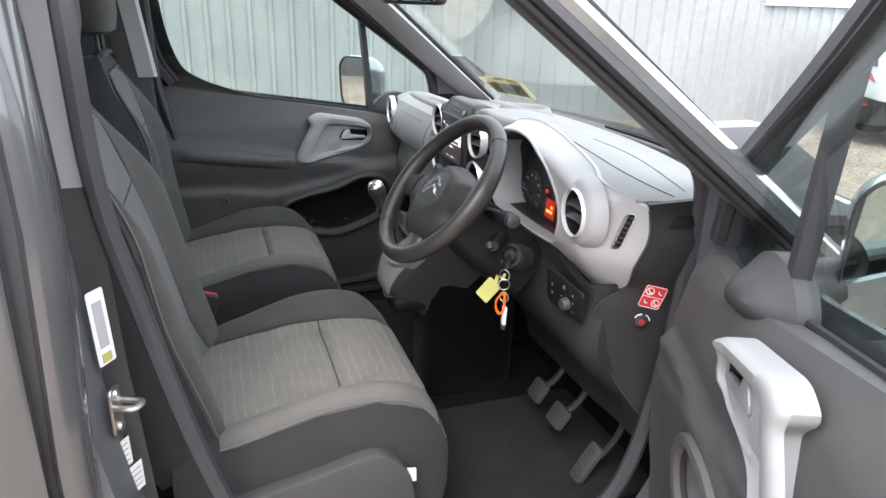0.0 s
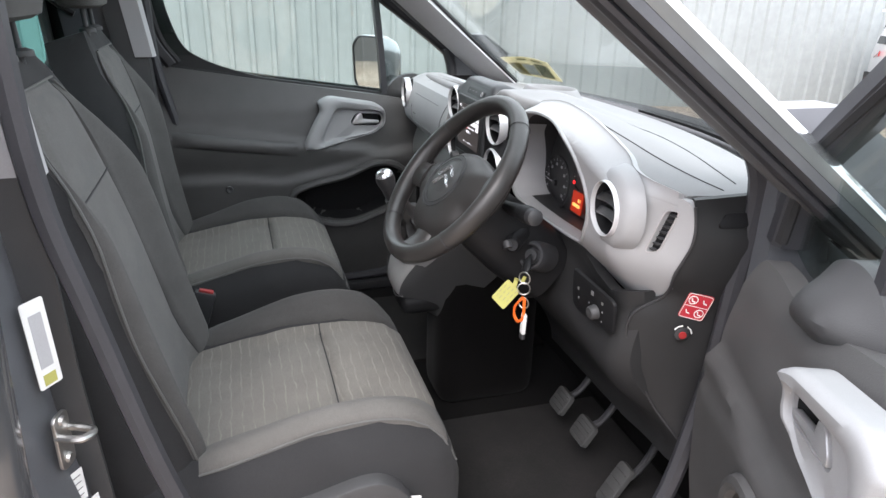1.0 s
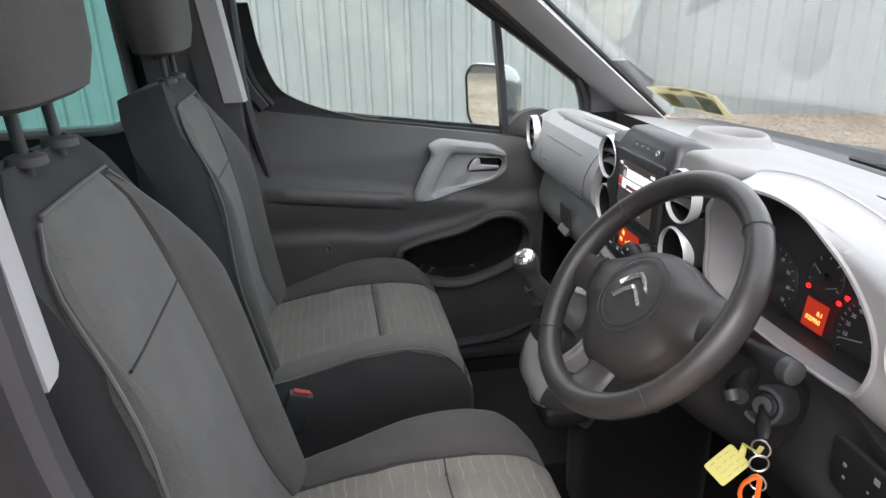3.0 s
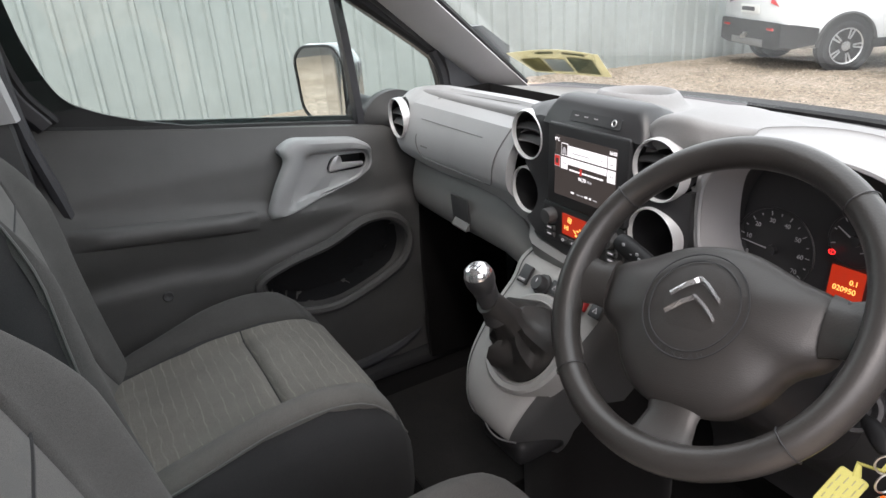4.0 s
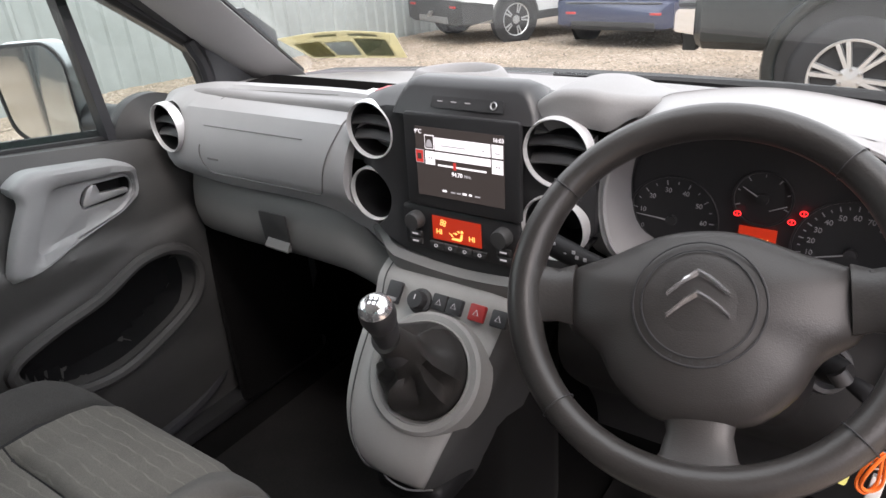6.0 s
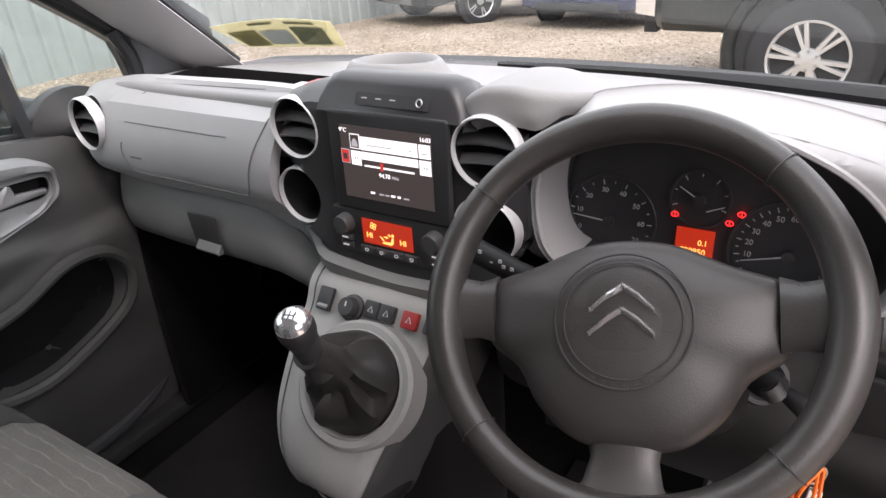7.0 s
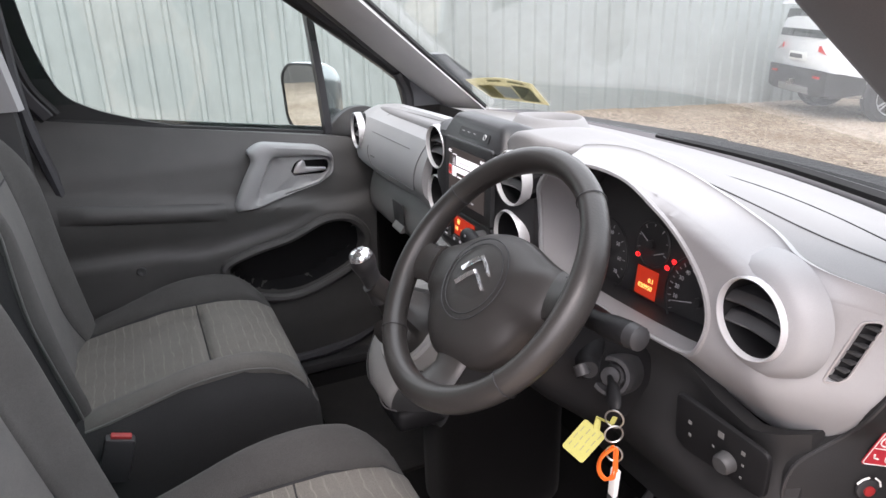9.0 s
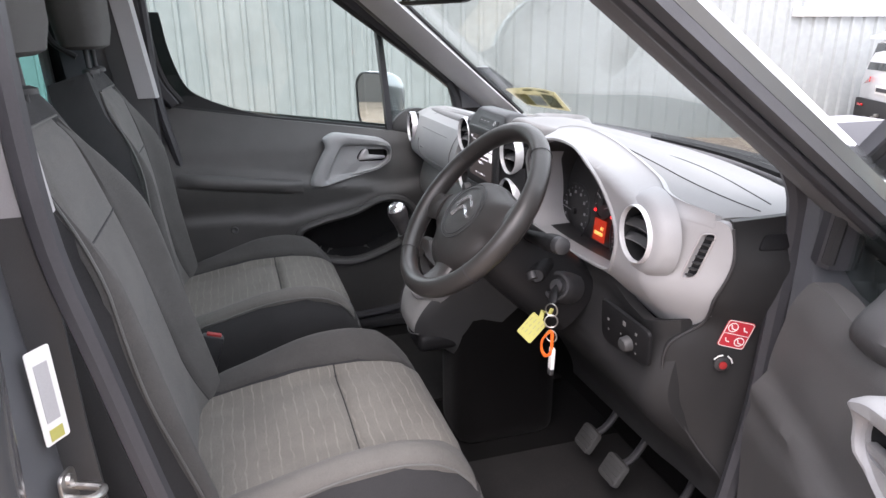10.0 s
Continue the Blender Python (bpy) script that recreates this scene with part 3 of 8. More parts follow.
def build_sides():
    # centre posts, sills and rear flanks
    for side, nm in ((-1, "post_left"), (1, "post_right")):
        p = thing(nm, "dark grey door post with rubber seals", "door post", (side * 0.72, -0.85, 0.4), kind="structure")
        bm = bmesh.new()
        rings = []
        for z in (0.42, 0.6, 0.9, 1.2, 1.45, 1.74):
            x = side * (0.745 - 0.10 * sstep(1.15, 1.75, z))
            y = -0.80 - 0.06 * sstep(0.5, 1.7, z) + 0.05 * sstep(0.8, 0.45, z) + (0.018 if side > 0 else 0.0)
            rings.append([V(x + side * a, y + b, z) for a, b in ((-0.075, -0.02), (-0.06, 0.025), (0.0, 0.035), (0.055, 0.02), (0.065, -0.03), (0.06, -0.12), (-0.075, -0.12))])
        loft(bm, rings)
        part("post", bm, M_JAMB, p)
        bm = bmesh.new()
        rings = []
        for z in (0.36, 0.6, 0.9, 1.2, 1.45, 1.74):
            x = side * (0.790 - 0.09 * sstep(1.15, 1.75, z) + 0.03 * math.sin((z - 0.3) * 2.2))
            y = -0.806 - 0.012 * sstep(1.2, 0.8, z) - 0.02 * sstep(1.2, 1.5, z)
            rings.append([V(x + side * a, y + b, z) for a, b in ((-0.045, 0.012), (-0.030, 0.034), (-0.012, 0.040), (0.010, 0.034), (0.024, 0.018), (0.026, 0.006), (0.010, -0.004), (-0.045, -0.004))])
        loft(bm, rings)
        part("outer_skin", bm, M_BODYSHADE, p, "glossy painted outer post, its dark reflection put into the colour")
        bm = bmesh.new()
        rings = []
        for z in (0.45, 0.7, 0.95, 1.19, 1.45, 1.73):
            x = side * (0.663 - 0.05 * sstep(1.15, 1.75, z))
            y = -0.755 - 0.03 * sstep(0.5, 1.19, z) - 0.13 * max(0.0, z - 1.19)
            rings.append([V(x + side * a, y + b, z) for a, b in ((-0.018, -0.01), (-0.005, 0.030), (0.02, 0.035), (0.03, -0.05), (-0.018, -0.05))])
        loft(bm, rings)
        part("post_cover", bm, M_CHAR, p, "dark post cover")
        # The light along the cover's edge, made as a pale strip.
        bm = bmesh.new()
        loft(bm, [[V(side * (0.662 - 0.05 * sstep(1.15, 1.75, z) + a), -0.775 - 0.13 * (z - 1.19) + b, z) for a, b in ((-0.020, -0.012), (-0.018, 0.034), (0.002, 0.040), (0.022, 0.041), (0.024, -0.012))] for z in (1.21, 1.45, 1.73)])
        part("cover_lit_edge", bm, M_TRIM, p, "pale strip for the lit edge of the post cover")
        bm = bmesh.new()
        tube(bm, curve([V(side * 0.70, -0.45, 0.445), V(side * 0.70, -0.57, 0.54), V(side * 0.70, -0.655, 0.78), V(side * 0.70, -0.715, 1.05), V(side * 0.70, -0.745, 1.21), V(side * 0.70, -0.752, 1.43), V(side * 0.66, -0.76, 1.72)], 5), 0.014, 8)
        part("seal", bm, M_SEAL, p, "black rubber door seal")
        s = thing("sill_left" if side < 0 else "sill_right", "dark grey door sill with a black scuff plate", "sill", (side * 0.73, -0.3, 0.3), kind="structure")
        bm = bmesh.new()
        rbox(bm, (side * 0.755, -0.25, 0.36), (0.13, 1.2, 0.14), 0.025, 3)
        part("panel", bm, M_JAMB, s)
        bm = bmesh.new()
        rbox(bm, (side * 0.70, -0.25, 0.42), (0.06, 1.1, 0.03), 0.01)
        part("scuff_plate", bm, M_BLACK, s)
        # rear flank with a window
        w = thing("flank_left" if side < 0 else "flank_right", "van side behind the front seats with a tinted window", "van side", (side * 0.76, -1.6, 0.3), kind="structure")
        bm = bmesh.new()
        hole = rpoly([(-1.02, 1.14), (-1.02, 1.60), (-1.80, 1.60), (-1.85, 1.14)], 0.09)
        out = [(-0.90, 0.32), (-0.92, 1.2), (-0.98, 1.74), (-2.3, 1.74), (-2.3, 0.32)]

        def place(y, z):
            return V(side * (0.765 - 0.11 * sstep(1.1, 1.75, z)), y, z)
        cut_sheet(bm, out, [hole], place, 0.04, (side * 0.04, 0, 0))
        part("body_panel", bm, M_BLACK, w)
        bm = bmesh.new()
        cut_sheet(bm, out, [hole], lambda y, z: place(y, z) + V(side * 0.045, 0, 0), 0.04, (side * 0.006, 0, 0))
        part("outer_skin", bm, M_BODYSHADE, w)
        bm = bmesh.new()
        loft(bm, [[V(side * (0.802 - 0.09 * sstep(1.15, 1.75, z) + 0.035 * math.sin((z - 0.3) * 2.2) + a), -0.832 - 0.02 * sstep(1.2, 1.5, z) + b, z) for a, b in ((-0.030, -0.004), (-0.006, 0.006), (0.006, 0.004), (0.012, -0.006), (0.016, -0.05), (0.014, -0.14), (-0.02, -0.14))] for z in [lerp(0.34, 1.74, i / 14) for i in range(15)]])
        part("door_edge", bm, M_BODYSHADE, w, "glossy painted front edge of the sliding door, its dark reflection put into the colour")
        bm = bmesh.new()
        cut_sheet(bm, rpoly([(-1.0, 1.12), (-1.0, 1.62), (-1.82, 1.62), (-1.87, 1.12)], 0.09), [], lambda y, z: place(y, z) + V(side * 0.02, 0, 0), 0.05, (side * 0.004, 0, 0))
        part("pane", bm, M_PRIVACY, w, "green tinted pane", shadow=False)
        bm = bmesh.new()
        tube(bm, [place(y, z) - V(side * 0.012, 0, 0) for y, z in hole], 0.014, 8, closed=True)
        part("window_surround", bm, M_TRIM, w)
    bm = bmesh.new()
    rbox(bm, (0, -2.3, 1.05), (1.5, 0.04, 1.45), 0.01)
    tagged(part("tailgate", bm, M_CHAR), "closed dark van tailgate", "tailgate", kind="structure")
    # bonnet and front wings
    h = thing("bonnet", "silver painted van bonnet and wings", "bonnet", (0, 0.9, 0.3), kind="structure")
    bm = bmesh.new()

    def hood(u, v):
        x = lerp(-0.80, 0.80, u)
        y = lerp(0.56, 1.35, v) - 0.16 * (x / 0.8) ** 2
        z = 1.075 - 0.20 * v ** 1.6 - 0.10 * abs(x / 0.8) ** 3
        return V(x, y, z)
    sheet(bm, hood, 24, 12, (0, 0, -0.02))
    part("panel", bm, M_BODY, h)
    bm = bmesh.new()

    def cowl(u, v):
        x = lerp(-0.74, 0.74, u)
        return V(x, lerp(0.435, 0.70, v) - 0.13 * (x / 0.74) ** 2, 1.110 - 0.022 * v)
    sheet(bm, cowl, 20, 4, (0, 0, -0.02))
    part("cowl", bm, M_RUBBER, h, "black plastic cowl below the windscreen")
    for side in (-1, 1):
        bm = bmesh.new()

        def wing(u, v):
            y = lerp(0.30, 1.5, u)
            return V(side * (0.785 + 0.075 * math.sin(v * 1.5) - 0.05 * u * u), y - 0.1 * u * u * (1 - v), lerp(1.04 - 0.13 * u * u, 0.30, v))
        sheet(bm, wing, 16, 12, (-side * 0.01, 0, 0))
        part("wing", bm, M_BODY, h)
    for side in (-1, 1):
        bm = bmesh.new()
        tube(bm, curve([V(side * 0.05 - 0.05, 0.51, 1.116), V(0.25 + side * 0.05, 0.49, 1.121), V(0.53 + side * 0.06, 0.42, 1.126), V(0.70 + side * 0.03, 0.345, 1.130)], 4), [lerp(0.006, 0.012, k / 12) for k in range(13)], 6)
        part("wiper", bm, M_RUBBER, h, "black wiper arm")


build_sides()

# ---- dashboard ----
dash = thing("dashboard", "grey and silver moulded plastic van dashboard", "dashboard", (0, 0.2, 0.75))


def pad_front(x):
    return smooth(((-0.70, 0.08), (-0.60, 0.045), (-0.2, 0.035), (0.09, 0.012), (0.15, 0.000), (0.20, 0.006), (0.245, 0.040), (0.30, 0.046), (0.54, 0.046), (0.62, 0.036), (0.66, 0.045), (0.705, 0.074)), x)


def pad_rear(x):
    return 0.395 - 0.105 * (abs(x) / 0.69) ** 3


def pad_z(x, y):
    base = smooth(((-0.72, 1.13), (-0.6, 1.158), (-0.4, 1.163), (-0.2, 1.166), (0.05, 1.170), (0.20, 1.168), (0.27, 1.204), (0.36, 1.218), (0.45, 1.211), (0.53, 1.193), (0.60, 1.171), (0.66, 1.154), (0.70, 1.143), (0.74, 1.125)), x)
    z = lerp(base, 1.145 - 0.02 * (x / 0.69) ** 2, sstep(0.03, 0.33, y))
    hump = math.exp(-abs((x - 0.172) / 0.066) ** 2.6) * sstep(0.36, 0.10, y)
    z += 0.052 * hump
    # storage tray over the passenger's side, and the round bin in the middle
    tray = sstep(-0.545, -0.525, x) * sstep(-0.125, -0.145, x) * sstep(0.075, 0.09, y) * sstep(0.195, 0.18, y)
    z -= 0.060 * tray
    d = math.hypot((x + 0.165) / 0.075, (y - 0.275) / 0.062)
    z += 0.026 * math.exp(-((d - 1.0) / 0.20) ** 2)
    z -= 0.03 * sstep(0.85, 0.65, d)
    z -= 0.008 * sstep(pad_rear(x) - 0.02, pad_rear(x), y)
    return z


def build_pad():
    bm = bmesh.new()

    def fn(u, v):
        x = lerp(-0.705, 0.705, u)
        drop = 0.08 - 0.045 * sstep(0.06, 0.10, x) - 0.021 * sstep(0.205, 0.235, x)
        if v < 0.06:
            q = v / 0.06
            y = pad_front(x) + 0.010
            top = pad_z(x, y)
            if q < 0.3:
                return V(x, y - 0.010, top - lerp(drop, 0.010, q / 0.3))
            a = (q - 0.3) / 0.7 * math.pi / 2
            return V(x, y - 0.010 * math.cos(a), top - 0.010 * (1 - math.sin(a)))
        y = lerp(pad_front(x) + 0.010, pad_rear(x), (v - 0.06) / 0.94)
        return V(x, y, pad_z(x, y))
    sheet(bm, fn, 260, 120, (0, 0.006, -0.010))
    part("top_pad", bm, M_PAD, dash, "grained grey top pad with a storage tray")
    # black shell that paints the shade inside the tray
    bm = bmesh.new()
    tray = rpoly([V(-0.538, 0.084, 0), V(-0.132, 0.084, 0), V(-0.132, 0.186, 0), V(-0.538, 0.186, 0)], 0.012)
    c = V(-0.335, 0.135, 0)
    loft(bm, [[V(c.x + (p.x - c.x) * kx, c.y + (p.y - c.y) * ky, z) for p in tray] for kx, ky, z in ((1.0, 1.0, 1.160), (0.985, 0.94, 1.150), (0.97, 0.86, 1.118), (0.5, 0.4, 1.116), (0.01, 0.01, 1.116))], cap=False)
    part("tray_shade", bm, M_CARPET, dash, "black shell for the shade in the storage tray")
    # demister channel between pad and windscreen
    bm = bmesh.new()

    def channel(u, v):
        x = lerp(-0.66, 0.66, u)
        y = pad_rear(x)
        return V(x, y + lerp(-0.006, 0.052, v), pad_z(x, y) - lerp(0.010, 0.022, v))
    sheet(bm, channel, 50, 4, (0, 0, -0.006))
    part("demister_channel", bm, M_VENT, dash, "black demister channel at the windscreen")
    bm = bmesh.new()
    tube(bm, [V(lerp(0.47, 0.69, i / 8), lerp(0.055, 0.155, (i / 8) ** 1.3), pad_z(lerp(0.47, 0.69, i / 8), lerp(0.055, 0.155, (i / 8) ** 1.3)) + 0.0005) for i in range(9)], 0.0012, 5)
    tube(bm, [V(lerp(0.26, 0.66, i / 8), lerp(0.25, 0.20, i / 8), pad_z(lerp(0.26, 0.66, i / 8), lerp(0.25, 0.20, i / 8)) + 0.0005) for i in range(9)], 0.0012, 5)
    part("panel_gap", bm, M_BLACK, dash, "fine dark joint line")


build_pad()


def fascia_y(x, z):
    """Front face of the silver passenger panel."""
    t = (z - 1.0) / 0.165
    bulge = 0.035 * math.sin(math.pi * min(1, max(0, t * 0.8 + 0.2)))
    return 0.045 - bulge - 0.022 + 0.05 * sstep(0.85, 1.0, t) + 0.05 * sstep(-0.63, -0.71, x) + 0.012 * sstep(0.2, 0, t)


def circle(cx, cy, r, n=28, sx=1.0):
    return [(cx + r * sx * math.cos(2 * math.pi * i / n), cy + r * math.sin(2 * math.pi * i / n)) for i in range(n)]


def vent(cx, cy, cz, r, slats=True, tilt=0.0, turn=0.0):
    """A round air vent: chrome ring, black barrel and slats."""
    m = frame_at((cx, cy, cz), (math.cos(radians(turn)), -math.sin(radians(turn)), 0), (0, math.sin(radians(tilt)), math.cos(radians(tilt))))
    bm = bmesh.new()
    lathe(bm, ((r * 0.940, -0.006), (r * 0.940, 0.003), (r * 0.955, 0.0055), (r * 0.985, 0.006), (r * 1.02, 0.002), (r * 1.02, -0.012)), 48, m)
    ring = part("vent_ring", bm, M_VENTRING, dash, "bright satin chrome vent ring")
    bm = bmesh.new()
    lathe(bm, ((r * 0.941, -0.001), (r * 0.89, -0.03), (r * 0.55, -0.055), (0.0001, -0.056)), 48, m)
    part("barrel", bm, M_VENT, ring)
    if slats:
        for k, (dy, w) in enumerate(((0.22, 0.90), (-0.30, 0.87))):
            bm = bmesh.new()
            loft(bm, [[m @ V(a * r, dy * r + b + 0.0040 * (1 - (a / w) ** 2), d) for b, d in ((-0.0060, -0.003), (-0.0030, -0.0015), (0.0060, -0.010), (0.0085, -0.030), (-0.0015, -0.030), (-0.0065, -0.008))] for a in [lerp(-w, w, i / 10) for i in range(11)]])
            part("slat", bm, M_STACK, ring)
    return ring


def build_fascia():
    bm = bmesh.new()
    out = [(p.x, p.y) for p in curve([V(-0.70, 1.135, 0), V(-0.62, 1.16, 0), V(-0.45, 1.168, 0), V(-0.178, 1.168, 0), V(-0.181, 1.125, 0), V(-0.190, 1.085, 0), V(-0.195, 1.036, 0), V(-0.180, 0.994, 0), V(-0.150, 0.972, 0), V(-0.085, 0.945, 0), V(-0.10, 0.926, 0), V(-0.165, 0.930, 0), V(-0.205, 0.962, 0), V(-0.255, 0.992, 0), V(-0.345, 1.000, 0), V(-0.51, 0.998, 0), V(-0.62, 1.012, 0), V(-0.68, 1.055, 0)], 6, closed=True)]
    cut_sheet(bm, out, [circle(-0.62, 1.10, 0.0435)], lambda x, z: V(x, fascia_y(x, z), z), 0.011, (0, 0.02, 0))
    part("passenger_fascia", bm, M_SILVER, dash, "silver grey plastic fascia")
    vent(-0.62, fascia_y(-0.62, 1.10) - 0.004, 1.10, 0.045, turn=4)
    # airbag lid outline and crease
    bm = bmesh.new()
    lid = rpoly([V(-0.500, 1.160, 0), V(-0.190, 1.167, 0), V(-0.200, 1.140, 0), V(-0.228, 1.090, 0), V(-0.248, 1.024, 0), V(-0.525, 1.026, 0), V(-0.540, 1.060, 0)], [0.01, 0.012, 0.02, 0.05, 0.014, 0.016, 0.03])
    tube(bm, [V(p.x, fascia_y(p.x, p.y) - 0.0006, p.y) for p in lid], 0.0012, 5, closed=True)
    tube(bm, [V(x, fascia_y(x, 1.112) - 0.0002, 1.112) for x in [lerp(-0.52, -0.28, i / 10) for i in range(11)]], 0.0011, 5)
    part("airbag_lid_joint", bm, M_LOWGREY, dash, "fine joint line round the airbag lid")
    bm = bmesh.new()
    for i in range(6):
        x = -0.515 + i * 0.005
        rbox(bm, (x, fascia_y(x, 1.055) - 0.0005, 1.055), (0.0035, 0.001, 0.0036), 0)
    part("lettering", bm, M_LOWGREY, dash, "tiny moulded lettering")
    # lower dash with glovebox
    def low(u, v):
        x = lerp(-0.70, -0.13, u)
        top = linear(((-0.70, 1.06), (-0.62, 1.016), (-0.51, 1.002), (-0.345, 1.004), (-0.255, 0.996), (-0.205, 0.966), (-0.165, 0.935), (-0.13, 0.925)), x)
        z = lerp(top, 0.815, v)
        y = 0.030 + 0.02 * sstep(0, 0.08, v) - 0.035 * math.sin(math.pi * min(1, v * 1.1)) + 0.075 * sstep(0.60, 1.0, v) + 0.06 * sstep(-0.62, -0.72, x)
        return V(x, y, z)
    bm = bmesh.new()
    sheet(bm, low, 40, 24, (0, 0.02, 0))
    part("lower_panel", bm, M_LOWGREY, dash, "mid grey lower panel")
    m = frame_at(V(-0.402, 0.0125, 0.932), (1, 0, 0), (0, -0.05, 1))
    # Dark slab in place of the shaded hollow behind the catch.
    bm = bmesh.new()
    slab(bm, rpoly([V(-0.032, -0.030, 0), V(0.034, -0.030, 0), V(0.034, 0.030, 0), V(-0.034, 0.030, 0)], 0.005), 0.003, m, 0.001)
    h = part("glovebox_catch", bm, M_CHAR, dash, "glovebox catch recess, its shade put into a darker grey")
    bm = bmesh.new()
    loft(bm, [[m @ V(a, b, 0.003), m @ V(a, b + 0.016, 0.003), m @ V(a, b + 0.004, 0.014), m @ V(a, b, 0.013)] for a, b in ((-0.022, -0.036), (0.0, -0.037), (0.034, -0.038))])
    part("catch_lever", bm, M_LOWGREY, h, "mid grey pull of the catch")
    # red packet in the tray
    pk = thing("red_packet", "small red and white packet in the dashboard tray", "packet", (-0.16, 0.13, 1.13))
    bm = bmesh.new()
    rbox(bm, (-0.178, 0.110, 1.166), (0.05, 0.035, 0.020), 0.004, m=Matrix.Rotation(radians(-8), 4, "Y"))
    part("wrapper", bm, M_REDSTICK, pk)
    bm = bmesh.new()
    rbox(bm, (-0.216, 0.104, 1.162), (0.026, 0.03, 0.014), 0.004)
    part("end_flap", bm, M_WHITE, pk)


build_fascia()

# ---- centre stack ----
STACK_Y = -0.006


def build_stack():
    def place(x, z):
        return V(x, STACK_Y + 0.012 * sstep(1.06, 0.96, z) * -1 + 0.05 * sstep(1.175, 1.21, z) + 0.03 * sstep(0.14, 0.215, abs(x - 0.02)), z)
    out = [(p.x, p.y) for p in rpoly([V(-0.180, 1.150, 0), V(-0.15, 1.19, 0), V(-0.10, 1.20, 0), V(0.13, 1.20, 0), V(0.170, 1.188, 0), V(0.198, 1.145, 0), V(0.200, 1.02, 0), V(0.15, 0.975, 0), V(0.02, 0.955, 0), V(-0.105, 0.98, 0), V(-0.175, 1.03, 0)], [0.03, 0.03, 0.02, 0.02, 0.03, 0.03, 0.05, 0.04, 0.06, 0.04, 0.04])]
    vents = [(-0.135, 1.142), (-0.149, 1.041), (0.155, 1.143), (0.151, 1.046)]
    bm = bmesh.new()
    cut_sheet(bm, out, [circle(x, z, 0.0425) for x, z in vents], place, 0.009, (0, 0.03, 0))
    part("centre_panel", bm, M_STACK, dash, "black centre panel")
    for k, (x, z) in enumerate(vents):
        vent(x, place(x, z).y + 0.001, z, 0.043 if k > 1 else 0.0415, slats=k in (0, 2))
    # screen hood
    rings = []
    for back, w, z0, z1, lean in ((0.0, 0.0, 1.174, 1.208, 0.40), (0.004, 0.004, 1.173, 1.2135, 0.36), (0.016, 0.009, 1.166, 1.218, 0.20), (0.045, 0.012, 1.150, 1.218, 0.05), (0.08, 0.006, 1.135, 1.206, 0.0), (0.12, -0.010, 1.12, 1.176, 0.0)):
        side = [(0.103 + w * 1.5, 0.0), (0.099 + w * 1.3, 0.35), (0.091 + w, 0.72), (0.084 + w * 0.7, 0.93), (0.076, 1.0)]
        half = [V(x, -0.012 + back + lean * k * (z1 - z0), lerp(z0, z1, k)) for x, k in side]
        rings.append([V(0.022 - p.x, p.y, p.z) for p in half] + [V(0.022 + p.x, p.y, p.z) for p in reversed(half)])
    bm = bmesh.new()
    loft(bm, rings)
    hb = part("screen_hood", bm, M_STACK, dash, "charcoal display hood")
    m = frame_at(V(0.022, -0.0060, 1.192), (1, 0, 0), (0, 0.40, 1))
    bm = bmesh.new()
    slab(bm, rpoly([V(-0.044, -0.0075, 0), V(0.064, -0.0075, 0), V(0.063, 0.0075, 0), V(-0.043, 0.0075, 0)], 0.003), 0.001, m)
    bs = part("button_strip", bm, M_BLACK, hb)
    bm = bmesh.new()
    for i in range(3):
        rbox(bm, m @ V(-0.030 + i * 0.021, 0.001, 0.0012), (0.008, 0.0006, 0.0014), 0)
    part("button_mark", bm, M_SCRGREY, bs)
    bm = bmesh.new()
    tube(bm, [m @ V(0.050 + 0.0040 * math.cos(a * math.pi / 6), 0.0005 + 0.0045 * math.sin(a * math.pi / 6), 0.002) for a in range(12)], 0.0010, 6, closed=True)
    part("socket_ring", bm, M_SATIN, bs)
    # display
    m = frame_at(V(0.024, STACK_Y - 0.004, 1.116), (1, 0, 0), (0, 0.04, 1)) @ Matrix.Diagonal((0.90, 0.94, 1, 1))
    bm = bmesh.new()
    slab(bm, rpoly([V(-0.098, -0.072, 0), V(0.098, -0.072, 0), V(0.098, 0.066, 0), V(-0.098, 0.066, 0)], 0.006), 0.008, m, 0.003)
    bez = part("display_bezel", bm, M_STACK, dash, "black display bezel")
    bm = bmesh.new()
    slab(bm, [V(-0.076, -0.053, 0), V(0.074, -0.053, 0), V(0.074, 0.047, 0), V(-0.076, 0.047, 0)], 0.001, m @ Matrix.Translation((0, 0, 0.0082)))
    part("display", bm, M_SCRDARK, bez, "lit radio display")
    up = m @ Matrix.Translation((0, 0, 0.0096))

    def bar(x0, x1, y0, y1, mat, nm="display_bar", lift=0.0):
        b = bmesh.new()
        slab(b, [V(x0, y0, 0), V(x1, y0, 0), V(x1, y1, 0), V(x0, y1, 0)], 0.0003, up @ Matrix.Translation((0, 0, lift)))
        part(nm, b, mat, bez, flat=True)
    # station row with its picture box and side key
    bar(-0.041, 0.053, 0.016, 0.034, M_SCRWHITE)
    bar(0.055, 0.073, 0.016, 0.034, M_SCRWHITE)
    bar(-0.059, -0.042, 0.0165, 0.0365, M_SCRWHITE)
    bar(-0.0578, -0.0432, 0.0177, 0.0353, M_SCRDARK, lift=0.0004)
    b = bmesh.new()
    slab(b, [V(-0.0505 + 0.0055 * math.cos(a * math.pi / 8), 0.0195 + 0.011 * math.sin(a * math.pi / 8), 0) for a in range(9)], 0.0003, up @ Matrix.Translation((0, 0, 0.0008)))
    part("display_symbol", b, M_SCRGREY, bez, flat=True)
